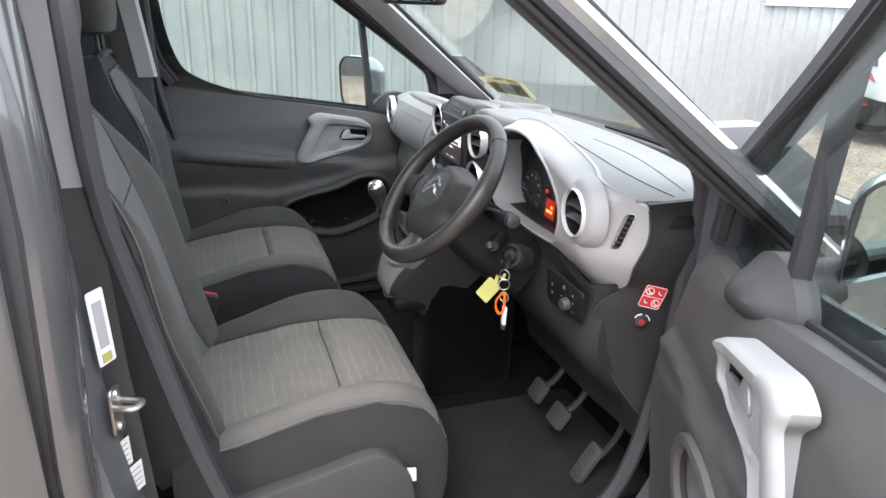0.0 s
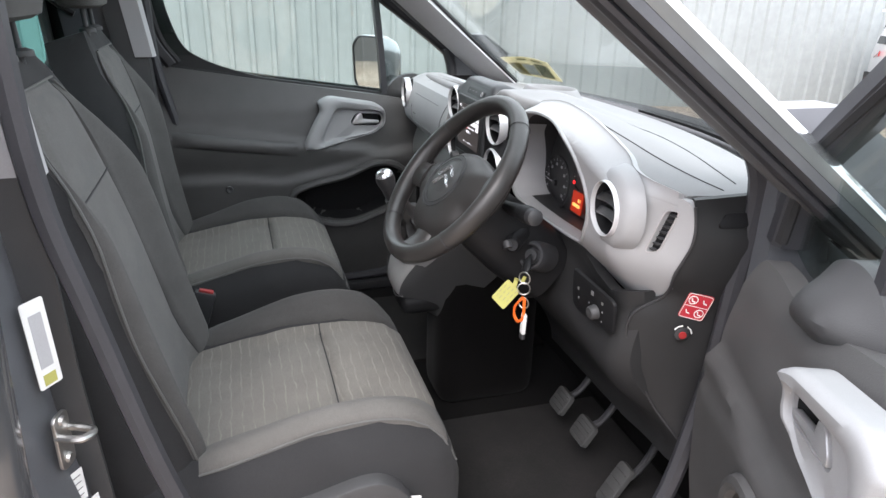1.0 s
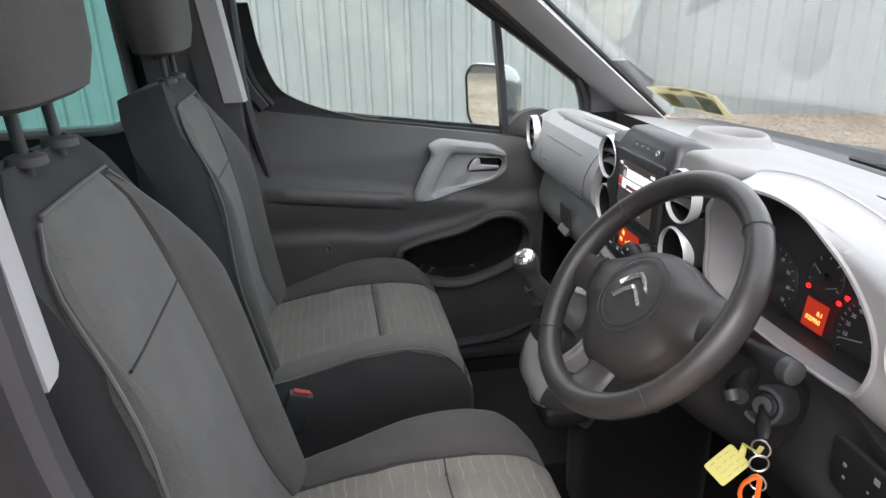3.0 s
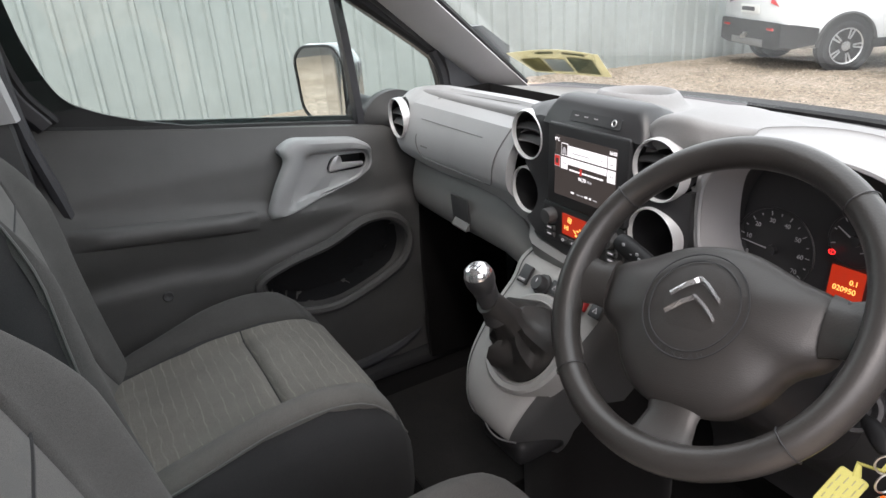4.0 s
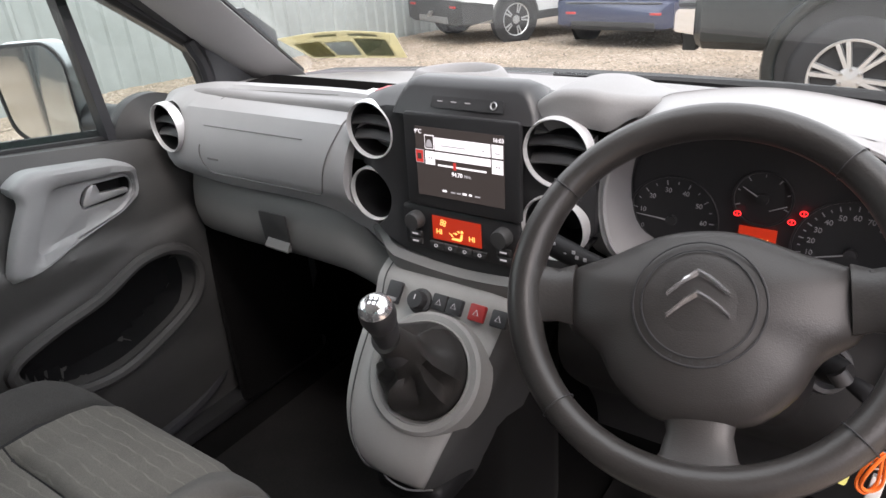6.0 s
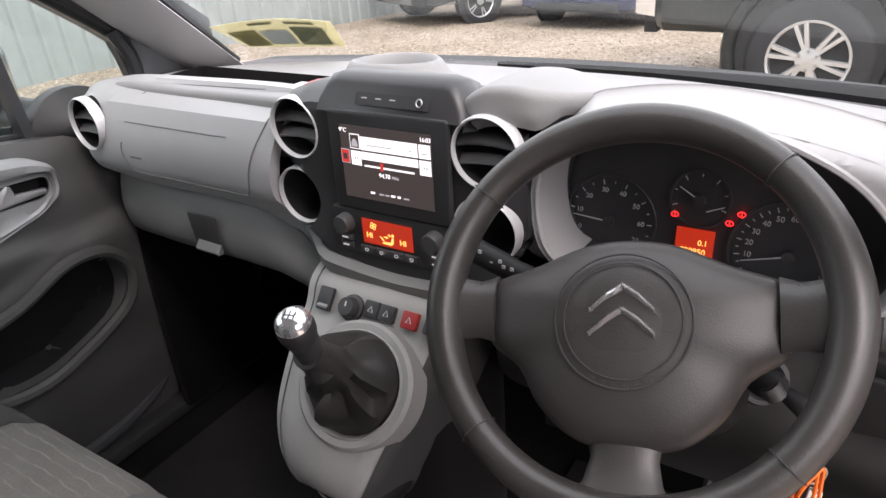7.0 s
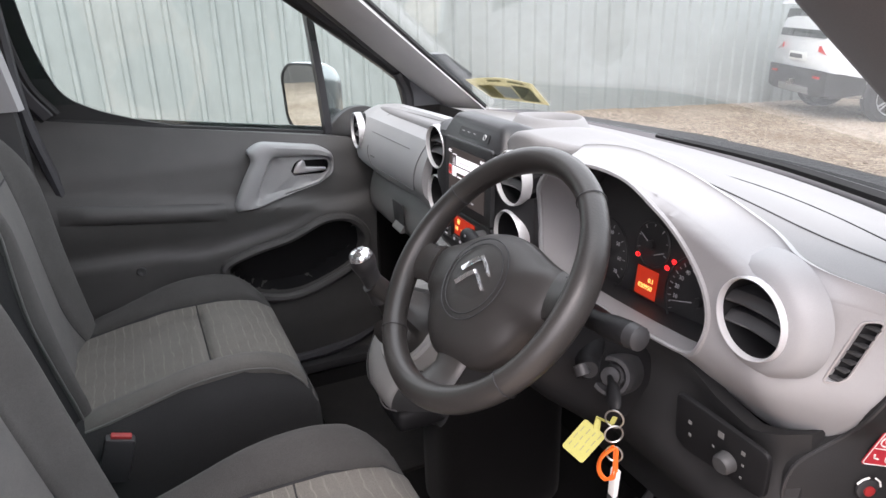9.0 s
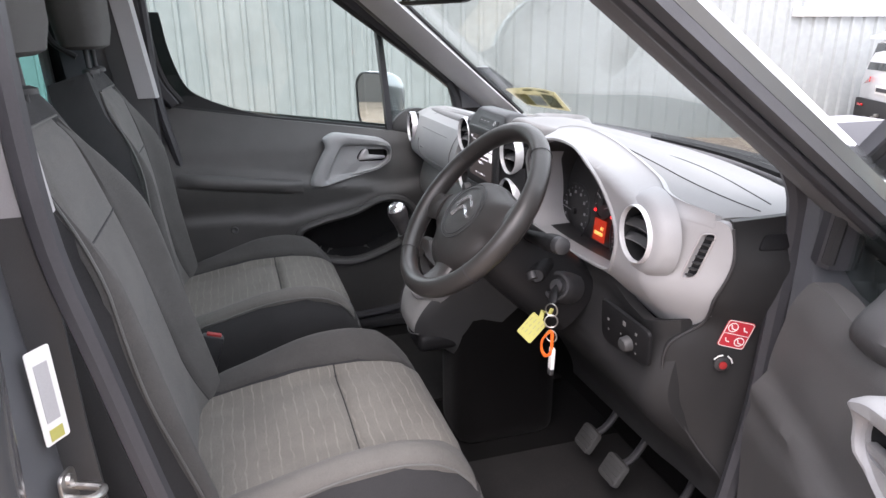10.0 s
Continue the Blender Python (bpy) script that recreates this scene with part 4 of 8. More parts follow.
    # tuning row: keys at both ends and the slider between
    bar(-0.059, -0.042, -0.006, 0.0135, M_SCRWHITE)
    bar(-0.041, 0.053, 0.003, 0.0135, M_SCRWHITE)
    bar(0.055, 0.073, -0.006, 0.0135, M_SCRWHITE)
    bar(-0.037, 0.046, -0.0065, -0.0040, M_SCRWHITE)
    bar(-0.0095, -0.0045, -0.009, 0.0015, M_SCRRED, lift=0.0008)
    for x in (-0.0530, -0.0490, 0.0615, 0.0655):
        bar(x, x + 0.0026, 0.0025, 0.0050, M_SCRGREY, lift=0.0004)
    bar(0.060, 0.068, 0.0215, 0.0230, M_SCRGREY, lift=0.0004)
    bar(-0.030, 0.012, 0.0225, 0.0240, M_SCRGREY, lift=0.0004)
    bar(0.040, 0.043, 0.0225, 0.0245, M_SCRGREY, lift=0.0004)
    # red source key
    bar(-0.0765, -0.0615, -0.005, 0.0145, M_SCRGREY)
    bar(-0.0755, -0.0625, -0.004, 0.0135, M_SCRRED, lift=0.0004)
    bar(-0.0725, -0.0655, 0.0005, 0.0090, M_SCRDARK, lift=0.0008)
    for x, w, mat in ((-0.027, 0.0075, M_SCRWHITE), (-0.012, 0.008, M_SCRGREY), (-0.002, 0.007, M_SCRGREY), (0.008, 0.007, M_SCRWHITE), (0.018, 0.005, M_SCRWHITE), (0.030, 0.009, M_SCRGREY)):
        bar(x - w / 2, x + w / 2, -0.0435, -0.0405 if mat == M_SCRWHITE else -0.0415, mat, lift=0.0004)
    words("94.70", 0.0085, M_SCRWHITE, up @ Matrix.Translation((-0.004, -0.016, 0.0004)), bez)
    words("MHz", 0.006, M_SCRGREY, up @ Matrix.Translation((0.014, -0.0165, 0.0004)), bez)
    words("16:03", 0.008, M_SCRWHITE, up @ Matrix.Translation((0.066, 0.040, 0.0004)), bez)
    words("9\u00b0C", 0.008, M_SCRWHITE, up @ Matrix.Translation((-0.070, 0.040, 0.0004)), bez)
    # climate panel
    m = frame_at(V(0.015, STACK_Y - 0.004, 1.019), (1, 0, 0), (0, 0.02, 1)) @ Matrix.Diagonal((0.92, 0.92, 1, 1))
    bm = bmesh.new()
    slab(bm, rpoly([V(-0.10, -0.040, 0), V(0.10, -0.040, 0), V(0.102, 0.030, 0), V(-0.102, 0.030, 0)], 0.008), 0.008, m, 0.003)
    cl = part("climate_panel", bm, M_STACK, dash, "black climate control panel")
    f2 = m @ Matrix.Translation((0, 0, 0.0084))
    bm = bmesh.new()
    slab(bm, [V(-0.046, -0.019, 0), V(0.040, -0.019, 0), V(0.040, 0.019, 0), V(-0.046, 0.019, 0)], 0.001, f2)
    part("orange_display", bm, M_LCD, cl, "lit orange climate display")
    f3 = f2 @ Matrix.Translation((0, 0, 0.0014))
    words("HI", 0.0115, M_LCDLIT, f3 @ Matrix.Translation((-0.034, -0.006, 0)), cl)
    words("HI", 0.0115, M_LCDLIT, f3 @ Matrix.Translation((0.024, -0.008, 0)), cl)
    bm = bmesh.new()
    for a in range(4):
        q = a * math.pi / 2 + 0.5
        tube(bm, [f3 @ V(-0.026 + 0.0034 * math.cos(q) + 0.0022 * math.cos(b * math.pi / 4), 0.0095 + 0.0034 * math.sin(q) + 0.0022 * math.sin(b * math.pi / 4), 0) for b in range(8)], 0.0006, 4, closed=True)
    part("fan_symbol", bm, M_LCDLIT, cl)
    # seated figure with arrows of air
    bm = bmesh.new()
    slab(bm, rpoly([V(-0.012, -0.0145, 0), V(0.004, -0.0150, 0), V(0.0075, -0.0120, 0), V(0.0085, -0.003, 0), V(0.0055, -0.003, 0), V(0.0030, -0.0110, 0), V(-0.010, -0.0115, 0)], 0.001), 0.0005, f3)
    lathe(bm, ((0.0001, 0), (0.0024, 0), (0.0024, 0.0005), (0.0001, 0.0005)), 10, f3 @ Matrix.Translation((0.0072, 0.0005, 0)))
    for x, y, dx, dy in ((-0.0155, -0.0045, 0.0060, -0.0045), (-0.0085, -0.0040, 0.0065, 0.0), (-0.001, 0.0005, 0.0040, -0.001)):
        slab(bm, [V(x, y - 0.0005, 0), V(x + dx, y + dy - 0.0005, 0), V(x + dx, y + dy + 0.0007, 0), V(x, y + 0.0007, 0)], 0.0005, f3)
        slab(bm, [V(x + dx * 0.6, y + dy * 0.6 - 0.0022, 0), V(x + dx * 1.25, y + dy * 1.25, 0), V(x + dx * 0.6, y + dy * 0.6 + 0.0022, 0)], 0.0006, f3)
    part("air_symbol", bm, M_LCDLIT, cl)
    for sx in (-1, 1):
        bm = bmesh.new()
        k = f2 @ Matrix.Translation((sx * 0.076 + 0.002, 0.008, 0))
        lathe(bm, ((0.0145, 0), (0.014, 0.013), (0.0125, 0.016), (0.0001, 0.0165)), 24, k)
        part("knob", bm, M_CHAR, cl, "round temperature knob")
        for dy in (-0.016, -0.028):
            bm = bmesh.new()
            rbox(bm, f2 @ V(sx * 0.078, dy, 0.001), (0.022, 0.005, 0.009), 0.0015)
            b = part("button", bm, M_CHAR, cl)
            bm = bmesh.new()
            rbox(bm, f2 @ V(sx * 0.078, dy, 0.0040), (0.010, 0.0006, 0.0022), 0)
            part("button_mark", bm, M_SCRGREY, b)
    for i in range(4):
        bm = bmesh.new()
        rbox(bm, f2 @ V(-0.040 + i * 0.026, -0.029, 0.001), (0.023, 0.005, 0.010), 0.0015)
        b = part("button", bm, M_CHAR, cl)
        bm = bmesh.new()
        tube(bm, [f2 @ V(-0.040 + i * 0.026 + 0.003 * math.cos(a), -0.029 + 0.0025 * math.sin(a), 0.004) for a in (0, 1, 2, 3, 4, 5)], 0.0006, 4, closed=True)
        part("button_mark", bm, M_SCRGREY, b)
    # grey lip under the panel
    bm = bmesh.new()
    pts = [V(x, STACK_Y - 0.012 + 0.05 * sstep(0.11, 0.2, abs(x - 0.02)), 0.955 + 0.28 * abs(x - 0.02) ** 1.6) for x in [lerp(-0.175, 0.215, i / 20) for i in range(21)]]
    loft(bm, [[p + V(0, a, b) for a, b in ((0.0, 0.008), (-0.012, 0.0), (-0.006, -0.022), (0.03, -0.03), (0.05, 0.0))] for p in pts])
    part("centre_lip", bm, M_LOWGREY, dash, "grey lip below the climate panel")


build_stack()


def build_console():
    con = thing("gear_console", "grey plastic gear lever console below the centre stack", "console", (0.01, -0.1, 0.4))
    # a tongue of plastic from the stack to the floor
    st = ((0.02, 0.955, 0.146), (-0.035, 0.935, 0.140), (-0.060, 0.905, 0.134), (-0.095, 0.875, 0.130), (-0.135, 0.838, 0.122), (-0.172, 0.798, 0.108), (-0.194, 0.755, 0.088), (-0.196, 0.722, 0.066), (-0.185, 0.708, 0.045))
    st = [tuple(q) for q in curve([V(*q) for q in st], 4)]
    bm = bmesh.new()
    rings, flank = [], []
    for y, z, w in st:
        rings.append([V(0.005 + a * w * (0.92 if a > 0 else 1.0), y, z) + V(0, 0.5, -0.35) * b for a, b in ((-0.96, 0.10), (-1.0, 0.045), (-0.94, 0.012), (-0.7, 0), (0, -0.006), (0.5, -0.002), (0.66, 0.004), (0.74, 0.016), (0.76, 0.04))])
        flank.append([V(0.005 + a * w, y, z) + V(0, 0.5, -0.35) * b for a, b in ((0.68, 0.012), (0.74, 0.03), (0.76, 0.07), (0.74, 0.16), (0.70, 0.30))])
    loft(bm, rings, closed=False)
    loft(bm, [[p + V(0, 0.01, -0.01) for p in r] for r in rings], closed=False)
    part("panel", bm, M_CONSOLE, con)
    # Right flank only: charcoal colour stands in for the shadow on it.
    bm = bmesh.new()
    loft(bm, flank, closed=False)
    loft(bm, [[p - V(0.008, 0, 0) for p in r] for r in flank], closed=False)
    part("side_panel", bm, M_CHAR, con, "right side of the console, darkened for its shade")
    bm = bmesh.new()
    tube(bm, [V(0.005 - 0.80 * w, y - 0.0005, z + 0.0015) for y, z, w in st[1:-2]], 0.0012, 5)
    part("console_joint", bm, M_BLACK, con, "fine dark joint line")
    bm = bmesh.new()
    rbox(bm, (0.005, 0.04, 0.62), (0.17, 0.27, 0.46), 0.06, 4)
    part("lower_box", bm, M_CARPET, con)
    bm = bmesh.new()
    rbox(bm, (0.012, -0.135, 0.690), (0.115, 0.10, 0.045), 0.018, 3)
    at = part("ashtray", bm, M_VENT, con, "dark tray at the foot of the console")
    bm = bmesh.new()
    tube(bm, curve([V(-0.040, -0.178, 0.716), V(-0.015, -0.190, 0.706), V(0.020, -0.192, 0.704), V(0.060, -0.184, 0.716)], 5), 0.0014, 6)
    part("tray_lip", bm, M_SATIN, at, "thin bright lip of the tray")
    # ring, boot and lever
    ring_m = frame_at(V(0.02, -0.128, 0.858), (1, 0, 0), (0, 0.66, 0.75))
    bm = bmesh.new()
    lathe(bm, ((0.0665, -0.02), (0.068, 0.004), (0.070, 0.009), (0.0715, 0.0105), (0.073, 0.0085), (0.0735, 0.0075), (0.082, 0.0085), (0.0865, 0.004), (0.088, -0.03)), 56, ring_m, 0.95)
    part("boot_ring", bm, M_CONSOLE, con, "grey ring round the boot")
    bm = bmesh.new()
    rings = []
    tip = V(0.03, -0.205, 0.962)
    base = V(0.02, -0.128, 0.862)
    bn = ring_m.to_3x3()
    rnd = random.Random(11)
    jit = [rnd.uniform(-1, 1) for _ in range(22)]
    for s, r, fold, lift in ((0.0, 0.0690, 0.0, 0.000), (0.04, 0.0655, 0.02, 0.006), (0.10, 0.0560, 0.12, 0.013), (0.18, 0.0440, 0.24, 0.015), (0.30, 0.0330, 0.26, 0.010), (0.44, 0.0270, 0.14, 0.004), (0.62, 0.0245, 0.06, 0.0), (0.80, 0.0225, 0.02, 0.0), (1.0, 0.0205, 0.0, 0.0)):
        c = base.lerp(tip, s)
        ring = []
        for i in range(22):
            t = 2 * math.pi * i / 22
            w = (1.0 if i % 4 == 0 else -0.75 if i % 4 == 2 else 0.1) + 0.5 * jit[i]
            ring.append(c + bn @ V(r * (1 + fold * w) * math.cos(t + 0.3 * s), r * 0.96 * (1 + fold * w) * math.sin(t + 0.3 * s), lift + 0.045 * fold * w * (1 if s < 0.4 else 0)))
        rings.append(ring)
    loft(bm, rings)
    part("boot", bm, M_BOOT, con, "black folded leather boot")
    lv = thing("gear_lever", "gear lever with a chrome capped black knob", "gear lever", (0.03, -0.2, 0.95))
    d = V(0.01, -0.035, 0.10).normalized()
    bm = bmesh.new()
    tube(bm, [V(0.03, -0.19, 0.925), V(0.031, -0.20, 0.957), V(0.033, -0.211, 0.985)], [0.018, 0.016, 0.018], 16)
    part("shaft", bm, M_BLACK, lv)
    bm = bmesh.new()
    m = d.to_track_quat("Z", "Y").to_matrix().to_4x4()
    m.translation = V(0.033, -0.212, 0.985)
    lathe(bm, ((0.016, -0.006), (0.019, 0.004), (0.0215, 0.014), (0.0218, 0.022), (0.0205, 0.029)), 24, m)
    part("knob", bm, M_BLACK, lv)
    bm = bmesh.new()
    lathe(bm, ((0.0205, 0.029), (0.0185, 0.0355), (0.0135, 0.0402), (0.006, 0.0425), (0.0001, 0.0428)), 24, m)
    cap = part("knob_cap", bm, M_CHROME, lv, "chrome knob cap")
    bm = bmesh.new()
    for x in (-0.006, 0, 0.006):
        rbox(bm, m @ V(x, 0, 0.0428), (0.0012, 0.012, 0.001), 0, m=m.to_3x3().to_4x4())
    rbox(bm, m @ V(0, 0, 0.0429), (0.013, 0.0012, 0.001), 0, m=m.to_3x3().to_4x4())
    part("gear_diagram", bm, M_INK, cap)
    # switch row
    row = frame_at(V(0.004, -0.053, 0.921), (1, 0, 0), (0, 0.62, 0.78)) @ Matrix.Diagonal((0.86, 0.86, 0.86, 1))
    bm = bmesh.new()
    slab(bm, rpoly([V(-0.11, -0.022, 0), V(-0.082, -0.022, 0), V(-0.082, 0.016, 0), V(-0.11, 0.016, 0)], 0.004), 0.006, row, 0.001)
    b = part("socket_switch", bm, M_BLACK, con, "black switch with a grey tip")
    bm = bmesh.new()
    rbox(bm, row @ V(-0.096, -0.014, 0.005), (0.017, 0.010, 0.004), 0.0015)
    part("tip", bm, M_SATIN, b)
    bm = bmesh.new()
    k = row @ Matrix.Translation((-0.042, -0.006, 0))
    lathe(bm, ((0.022, 0), (0.021, 0.004), (0.0165, 0.006), (0.0155, 0.018), (0.0138, 0.0205), (0.0001, 0.021)), 26, k)
    b = part("rotary_knob", bm, M_BLACK, con, "black ribbed rotary knob")
    bm = bmesh.new()
    rbox(bm, k @ V(0, 0.004, 0.0213), (0.0016, 0.007, 0.001), 0, m=k.to_3x3().normalized().to_4x4())
    part("pointer", bm, M_SCRGREY, b)
    for x, mat in ((-0.003, M_BLACK), (0.026, M_BLACK), (0.068, M_REDBTN), (0.108, M_BLACK)):
        bm = bmesh.new()
        slab(bm, rpoly([V(x - 0.014, -0.013, 0), V(x + 0.014, -0.013, 0), V(x + 0.014, 0.014, 0), V(x - 0.014, 0.014, 0)], 0.004), 0.008, row, 0.002)
        b = part("switch", bm, mat, con, "red hazard switch" if mat is M_REDBTN else "black console switch")
        bm = bmesh.new()
        tube(bm, [row @ V(x + 0.0055 * math.cos(a), 0.0055 * math.sin(a) - 0.001, 0.0085) for a in (math.pi / 2, math.pi * 7 / 6, math.pi * 11 / 6)], 0.0006, 4, closed=True)
        part("switch_mark", bm, M_SCRGREY, b)


build_console()

# ---- instrument cluster and driver's side of the dashboard ----
CL_OPEN = [(p.x, p.y) for p in curve([V(0.206, 1.06, 0), V(0.214, 1.125, 0), V(0.255, 1.175, 0), V(0.33, 1.198, 0), V(0.42, 1.196, 0), V(0.50, 1.168, 0), V(0.548, 1.12, 0), V(0.562, 1.07, 0), V(0.545, 1.025, 0), V(0.50, 1.005, 0), V(0.36, 0.995, 0), V(0.24, 1.005, 0)], 6, closed=True)]


def hood_top(x):
    return pad_z(x, 0.0) + 0.004 - 0.052 * math.exp(-((x - 0.172) / 0.070) ** 4)


def silver_y(x, z):
    roll = 0.055 * sstep(0.72, 0.58, x) * sstep(0.036, 0.0, hood_top(x) - z) ** 1.5
    return 0.006 + 0.085 * sstep(0.62, 0.74, x) + roll - 0.012 * sstep(1.06, 1.2, z) + 0.070 * sstep(1.055, 0.93, z) ** 1.4 + 0.02 * sstep(0.24, 0.19, x)


def slot_outline(grow=0.0):
    return [(p.x, p.y) for p in rpoly([V(0.675 - grow, 1.045 - grow, 0), V(0.689 + grow, 1.050 - grow, 0), V(0.707 + grow, 1.118 + grow, 0), V(0.693 - grow, 1.116 + grow, 0)], 0.007)]


def build_cluster():
    out = [(p.x, p.y) for p in curve([V(0.186, 1.00, 0), V(0.184, 1.10, 0), V(0.205, 1.168, 0), *[V(x, hood_top(x) - 0.012, 0) for x in (0.25, 0.29, 0.33, 0.37, 0.41, 0.45, 0.49, 0.53, 0.57, 0.61, 0.65, 0.69)], V(0.720, 1.130, 0), V(0.724, 1.08, 0), V(0.708, 1.02, 0), V(0.675, 0.968, 0), V(0.61, 0.945, 0), V(0.56, 0.955, 0), V(0.53, 0.985, 0), V(0.50, 0.996, 0), V(0.36, 0.986, 0), V(0.24, 0.992, 0)], 5, closed=True)]
    holes = [CL_OPEN, circle(0.62, 1.10, 0.0445), slot_outline(), circle(0.155, 1.143, 0.0445), circle(0.151, 1.046, 0.0445)]
    bm = bmesh.new()
    cut_sheet(bm, out, holes, lambda x, z: V(x, silver_y(x, z), z), 0.006, (0, 0.012, 0))
    part("driver_fascia", bm, M_SILVER, dash, "silver grey fascia round the instruments")
    bm = bmesh.new()

    def brow(u, v):
        x = lerp(0.205, 0.704, u)
        z = hood_top(x) - 0.022 * (1 - v) ** 1.3
        return V(x, silver_y(x, z) - 0.0006 * (1 if v > 0.05 else 0), z)
    sheet(bm, brow, 90, 14, (0, 0.010, -0.004))
    part("fascia_brow", bm, M_SILVER, dash, "silver grey brow rolling back to the pad")
    # vent pod
    m = frame_at(V(0.62, silver_y(0.62, 1.10) + 0.018, 1.10), (math.cos(radians(4)), -math.sin(radians(4)), 0), (0, 0, 1))
    bm = bmesh.new()
    lathe(bm, ((0.068, -0.012), (0.062, 0.008), (0.054, 0.0165), (0.0446, 0.0190)), 40, m)
    part("vent_pod", bm, M_SILVER, dash, "raised silver pod round the vent")
    vent(0.619, silver_y(0.62, 1.10) - 0.002, 1.10, 0.0432, turn=4)
    # upright slot vent
    so = slot_outline()
    bm = bmesh.new()
    tube(bm, [V(x, silver_y(x, z) - 0.0005, z) for x, z in so], 0.0013, 6, closed=True)
    sv = part("slot_vent", bm, M_SATIN, dash, "satin rim of the demister slot")
    bm = bmesh.new()
    loft(bm, [[V(x, silver_y(x, z) + d, z) for x, z in so] for d in (0.008, 0.02)])
    part("slot_well", bm, M_VENT, sv)
    for i in range(7):
        z = 1.052 + i * 0.0095
        x = lerp(0.681, 0.699, i / 6)
        bm = bmesh.new()
        rbox(bm, (x, silver_y(x, z) + 0.003, z), (0.013, 0.008, 0.0022), 0.0006)
        part("slot_fin", bm, M_CHAR, sv)
    # hood and well of the instruments
    bm = bmesh.new()
    rings = []
    for d, k in ((0.0, 1.0), (0.04, 0.985), (0.085, 0.955), (0.112, 0.94)):
        rings.append([V(0.378 + (x - 0.378) * k, silver_y(x, z) + d, 1.09 + (z - 1.09) * k) for x, z in CL_OPEN])
    loft(bm, rings, cap=False)
    part("instrument_well", bm, M_BLACK, dash, "black well round the instruments")
    bm = bmesh.new()
    loft(bm, [[V(0.378 + (x - 0.378) * k, silver_y(x, z) + d, 1.09 + (z - 1.09) * k) for x, z in CL_OPEN] for d, k in ((0.0, 0.998), (0.012, 0.990), (0.030, 0.980))], cap=False)
    part("well_lip", bm, M_SILVER, dash, "grey inner lip of the instrument well")
    side = sorted([q for q in CL_OPEN if q[0] < 0.243], key=lambda q: q[1])
    bm = bmesh.new()
    loft(bm, [[V(0.378 + (x - 0.378) * k - 0.001, silver_y(x, z) + d, 1.09 + (z - 1.09) * k) for x, z in side] for d, k in ((-0.003, 1.03), (-0.002, 0.99), (0.03, 0.972), (0.070, 0.945))], closed=False)
    part("well_cheek", bm, M_SILVER, dash, "pale grey cheek of the instrument well")
    bm = bmesh.new()
    tube(bm, [V(x, silver_y(x, z) - 0.001, z) for x, z in CL_OPEN], 0.0035, 6, closed=True)
    part("well_rim", bm, M_SILVER, dash)
    # left cheek of the well, pale grey
    cheek = thing("instrument_panel", "black instrument panel with dials and red warning lamps", "instrument panel", (0.375, 0.11, 1.0))
    m = frame_at(V(0.375, 0.108, 1.085), (1, 0, 0), (0, 0.10, 1))
    bm = bmesh.new()
    slab(bm, [V(0.0 + (x - 0.375) * 0.97, (z - 1.085) * 0.97, 0) for x, z in CL_OPEN], 0.004, m)
    part("face", bm, M_FACE, cheek)
    f = m @ Matrix.Translation((0, 0, 0.0115))

    def dial(cx, cy, r, a0, a1, marks, needle, labels):
        bm = bmesh.new()
        tube(bm, [f @ V(cx + r * 1.08 * math.cos(radians(a)), cy + r * 1.08 * math.sin(radians(a)), 0) for a in range(0, 360, 10)], 0.0016, 6, closed=True)
        d = part("dial", bm, M_BLACK, cheek, "round dial")
        bm = bmesh.new()
        for i in range(marks + 1):
            a = radians(lerp(a0, a1, i / marks))
            p = V(cx + r * 0.93 * math.cos(a), cy + r * 0.93 * math.sin(a), 0.0005)
            rbox(bm, f @ p, (0.0055 if i % 2 == 0 else 0.003, 0.0011, 0.0008), 0, m=(f.to_3x3().to_4x4() @ Matrix.Rotation(a, 4, "Z")))
        part("scale_mark", bm, M_WHITEMARK, d)
        bm = bmesh.new()
        a = radians(needle)
        tube(bm, [f @ V(cx + r * k * math.cos(a), cy + r * k * math.sin(a), 0.004) for k in (-0.05, 0.86)], [0.0012, 0.0006], 5)
        part("needle", bm, M_WHITEMARK, d)
        bm = bmesh.new()
        lathe(bm, ((0.007, 0), (0.0065, 0.006), (0.0001, 0.0065)), 16, f @ Matrix.Translation((cx, cy, 0)))
        part("needle_hub", bm, M_BLACK, d)
        for i, t in enumerate(labels):
            a = radians(lerp(a0, a1, i / (len(labels) - 1)))
            words(t, 0.0085, M_WHITEMARK, f @ Matrix.Translation((cx + r * 0.74 * math.cos(a), cy + r * 0.74 * math.sin(a), 0.0005)), d)
    dial(-0.108, -0.047, 0.052, 200, -30, 14, 176, ["0", "10", "20", "30", "40", "50", "60", "70"])
    dial(0.090, -0.052, 0.056, 208, -28, 24, 196, ["", "10", "20", "30", "40", "50", "60", "70", "80", "90", "100", "110", "120"])
    dial(-0.007, -0.004, 0.030, 200, -20, 6, 150, ["", ""])
    bm = bmesh.new()
    tube(bm, [f @ V(0.002, -0.016, 0.004), f @ V(0.020, -0.008, 0.004)], 0.0007, 5)
    part("needle", bm, M_WHITEMARK, cheek)
    bm = bmesh.new()
    slab(bm, [V(-0.028, -0.080, 0), V(0.014, -0.080, 0), V(0.014, -0.039, 0), V(-0.028, -0.039, 0)], 0.001, f)
    part("trip_display", bm, M_LCD, cheek, "lit orange trip display")
    f2 = f @ Matrix.Translation((0, 0, 0.0014))
    words("020950", 0.0095, M_LCDLIT, f2 @ Matrix.Translation((-0.008, -0.066, 0)), cheek)
    words("0.1", 0.009, M_LCDLIT, f2 @ Matrix.Translation((0.002, -0.055, 0)), cheek)
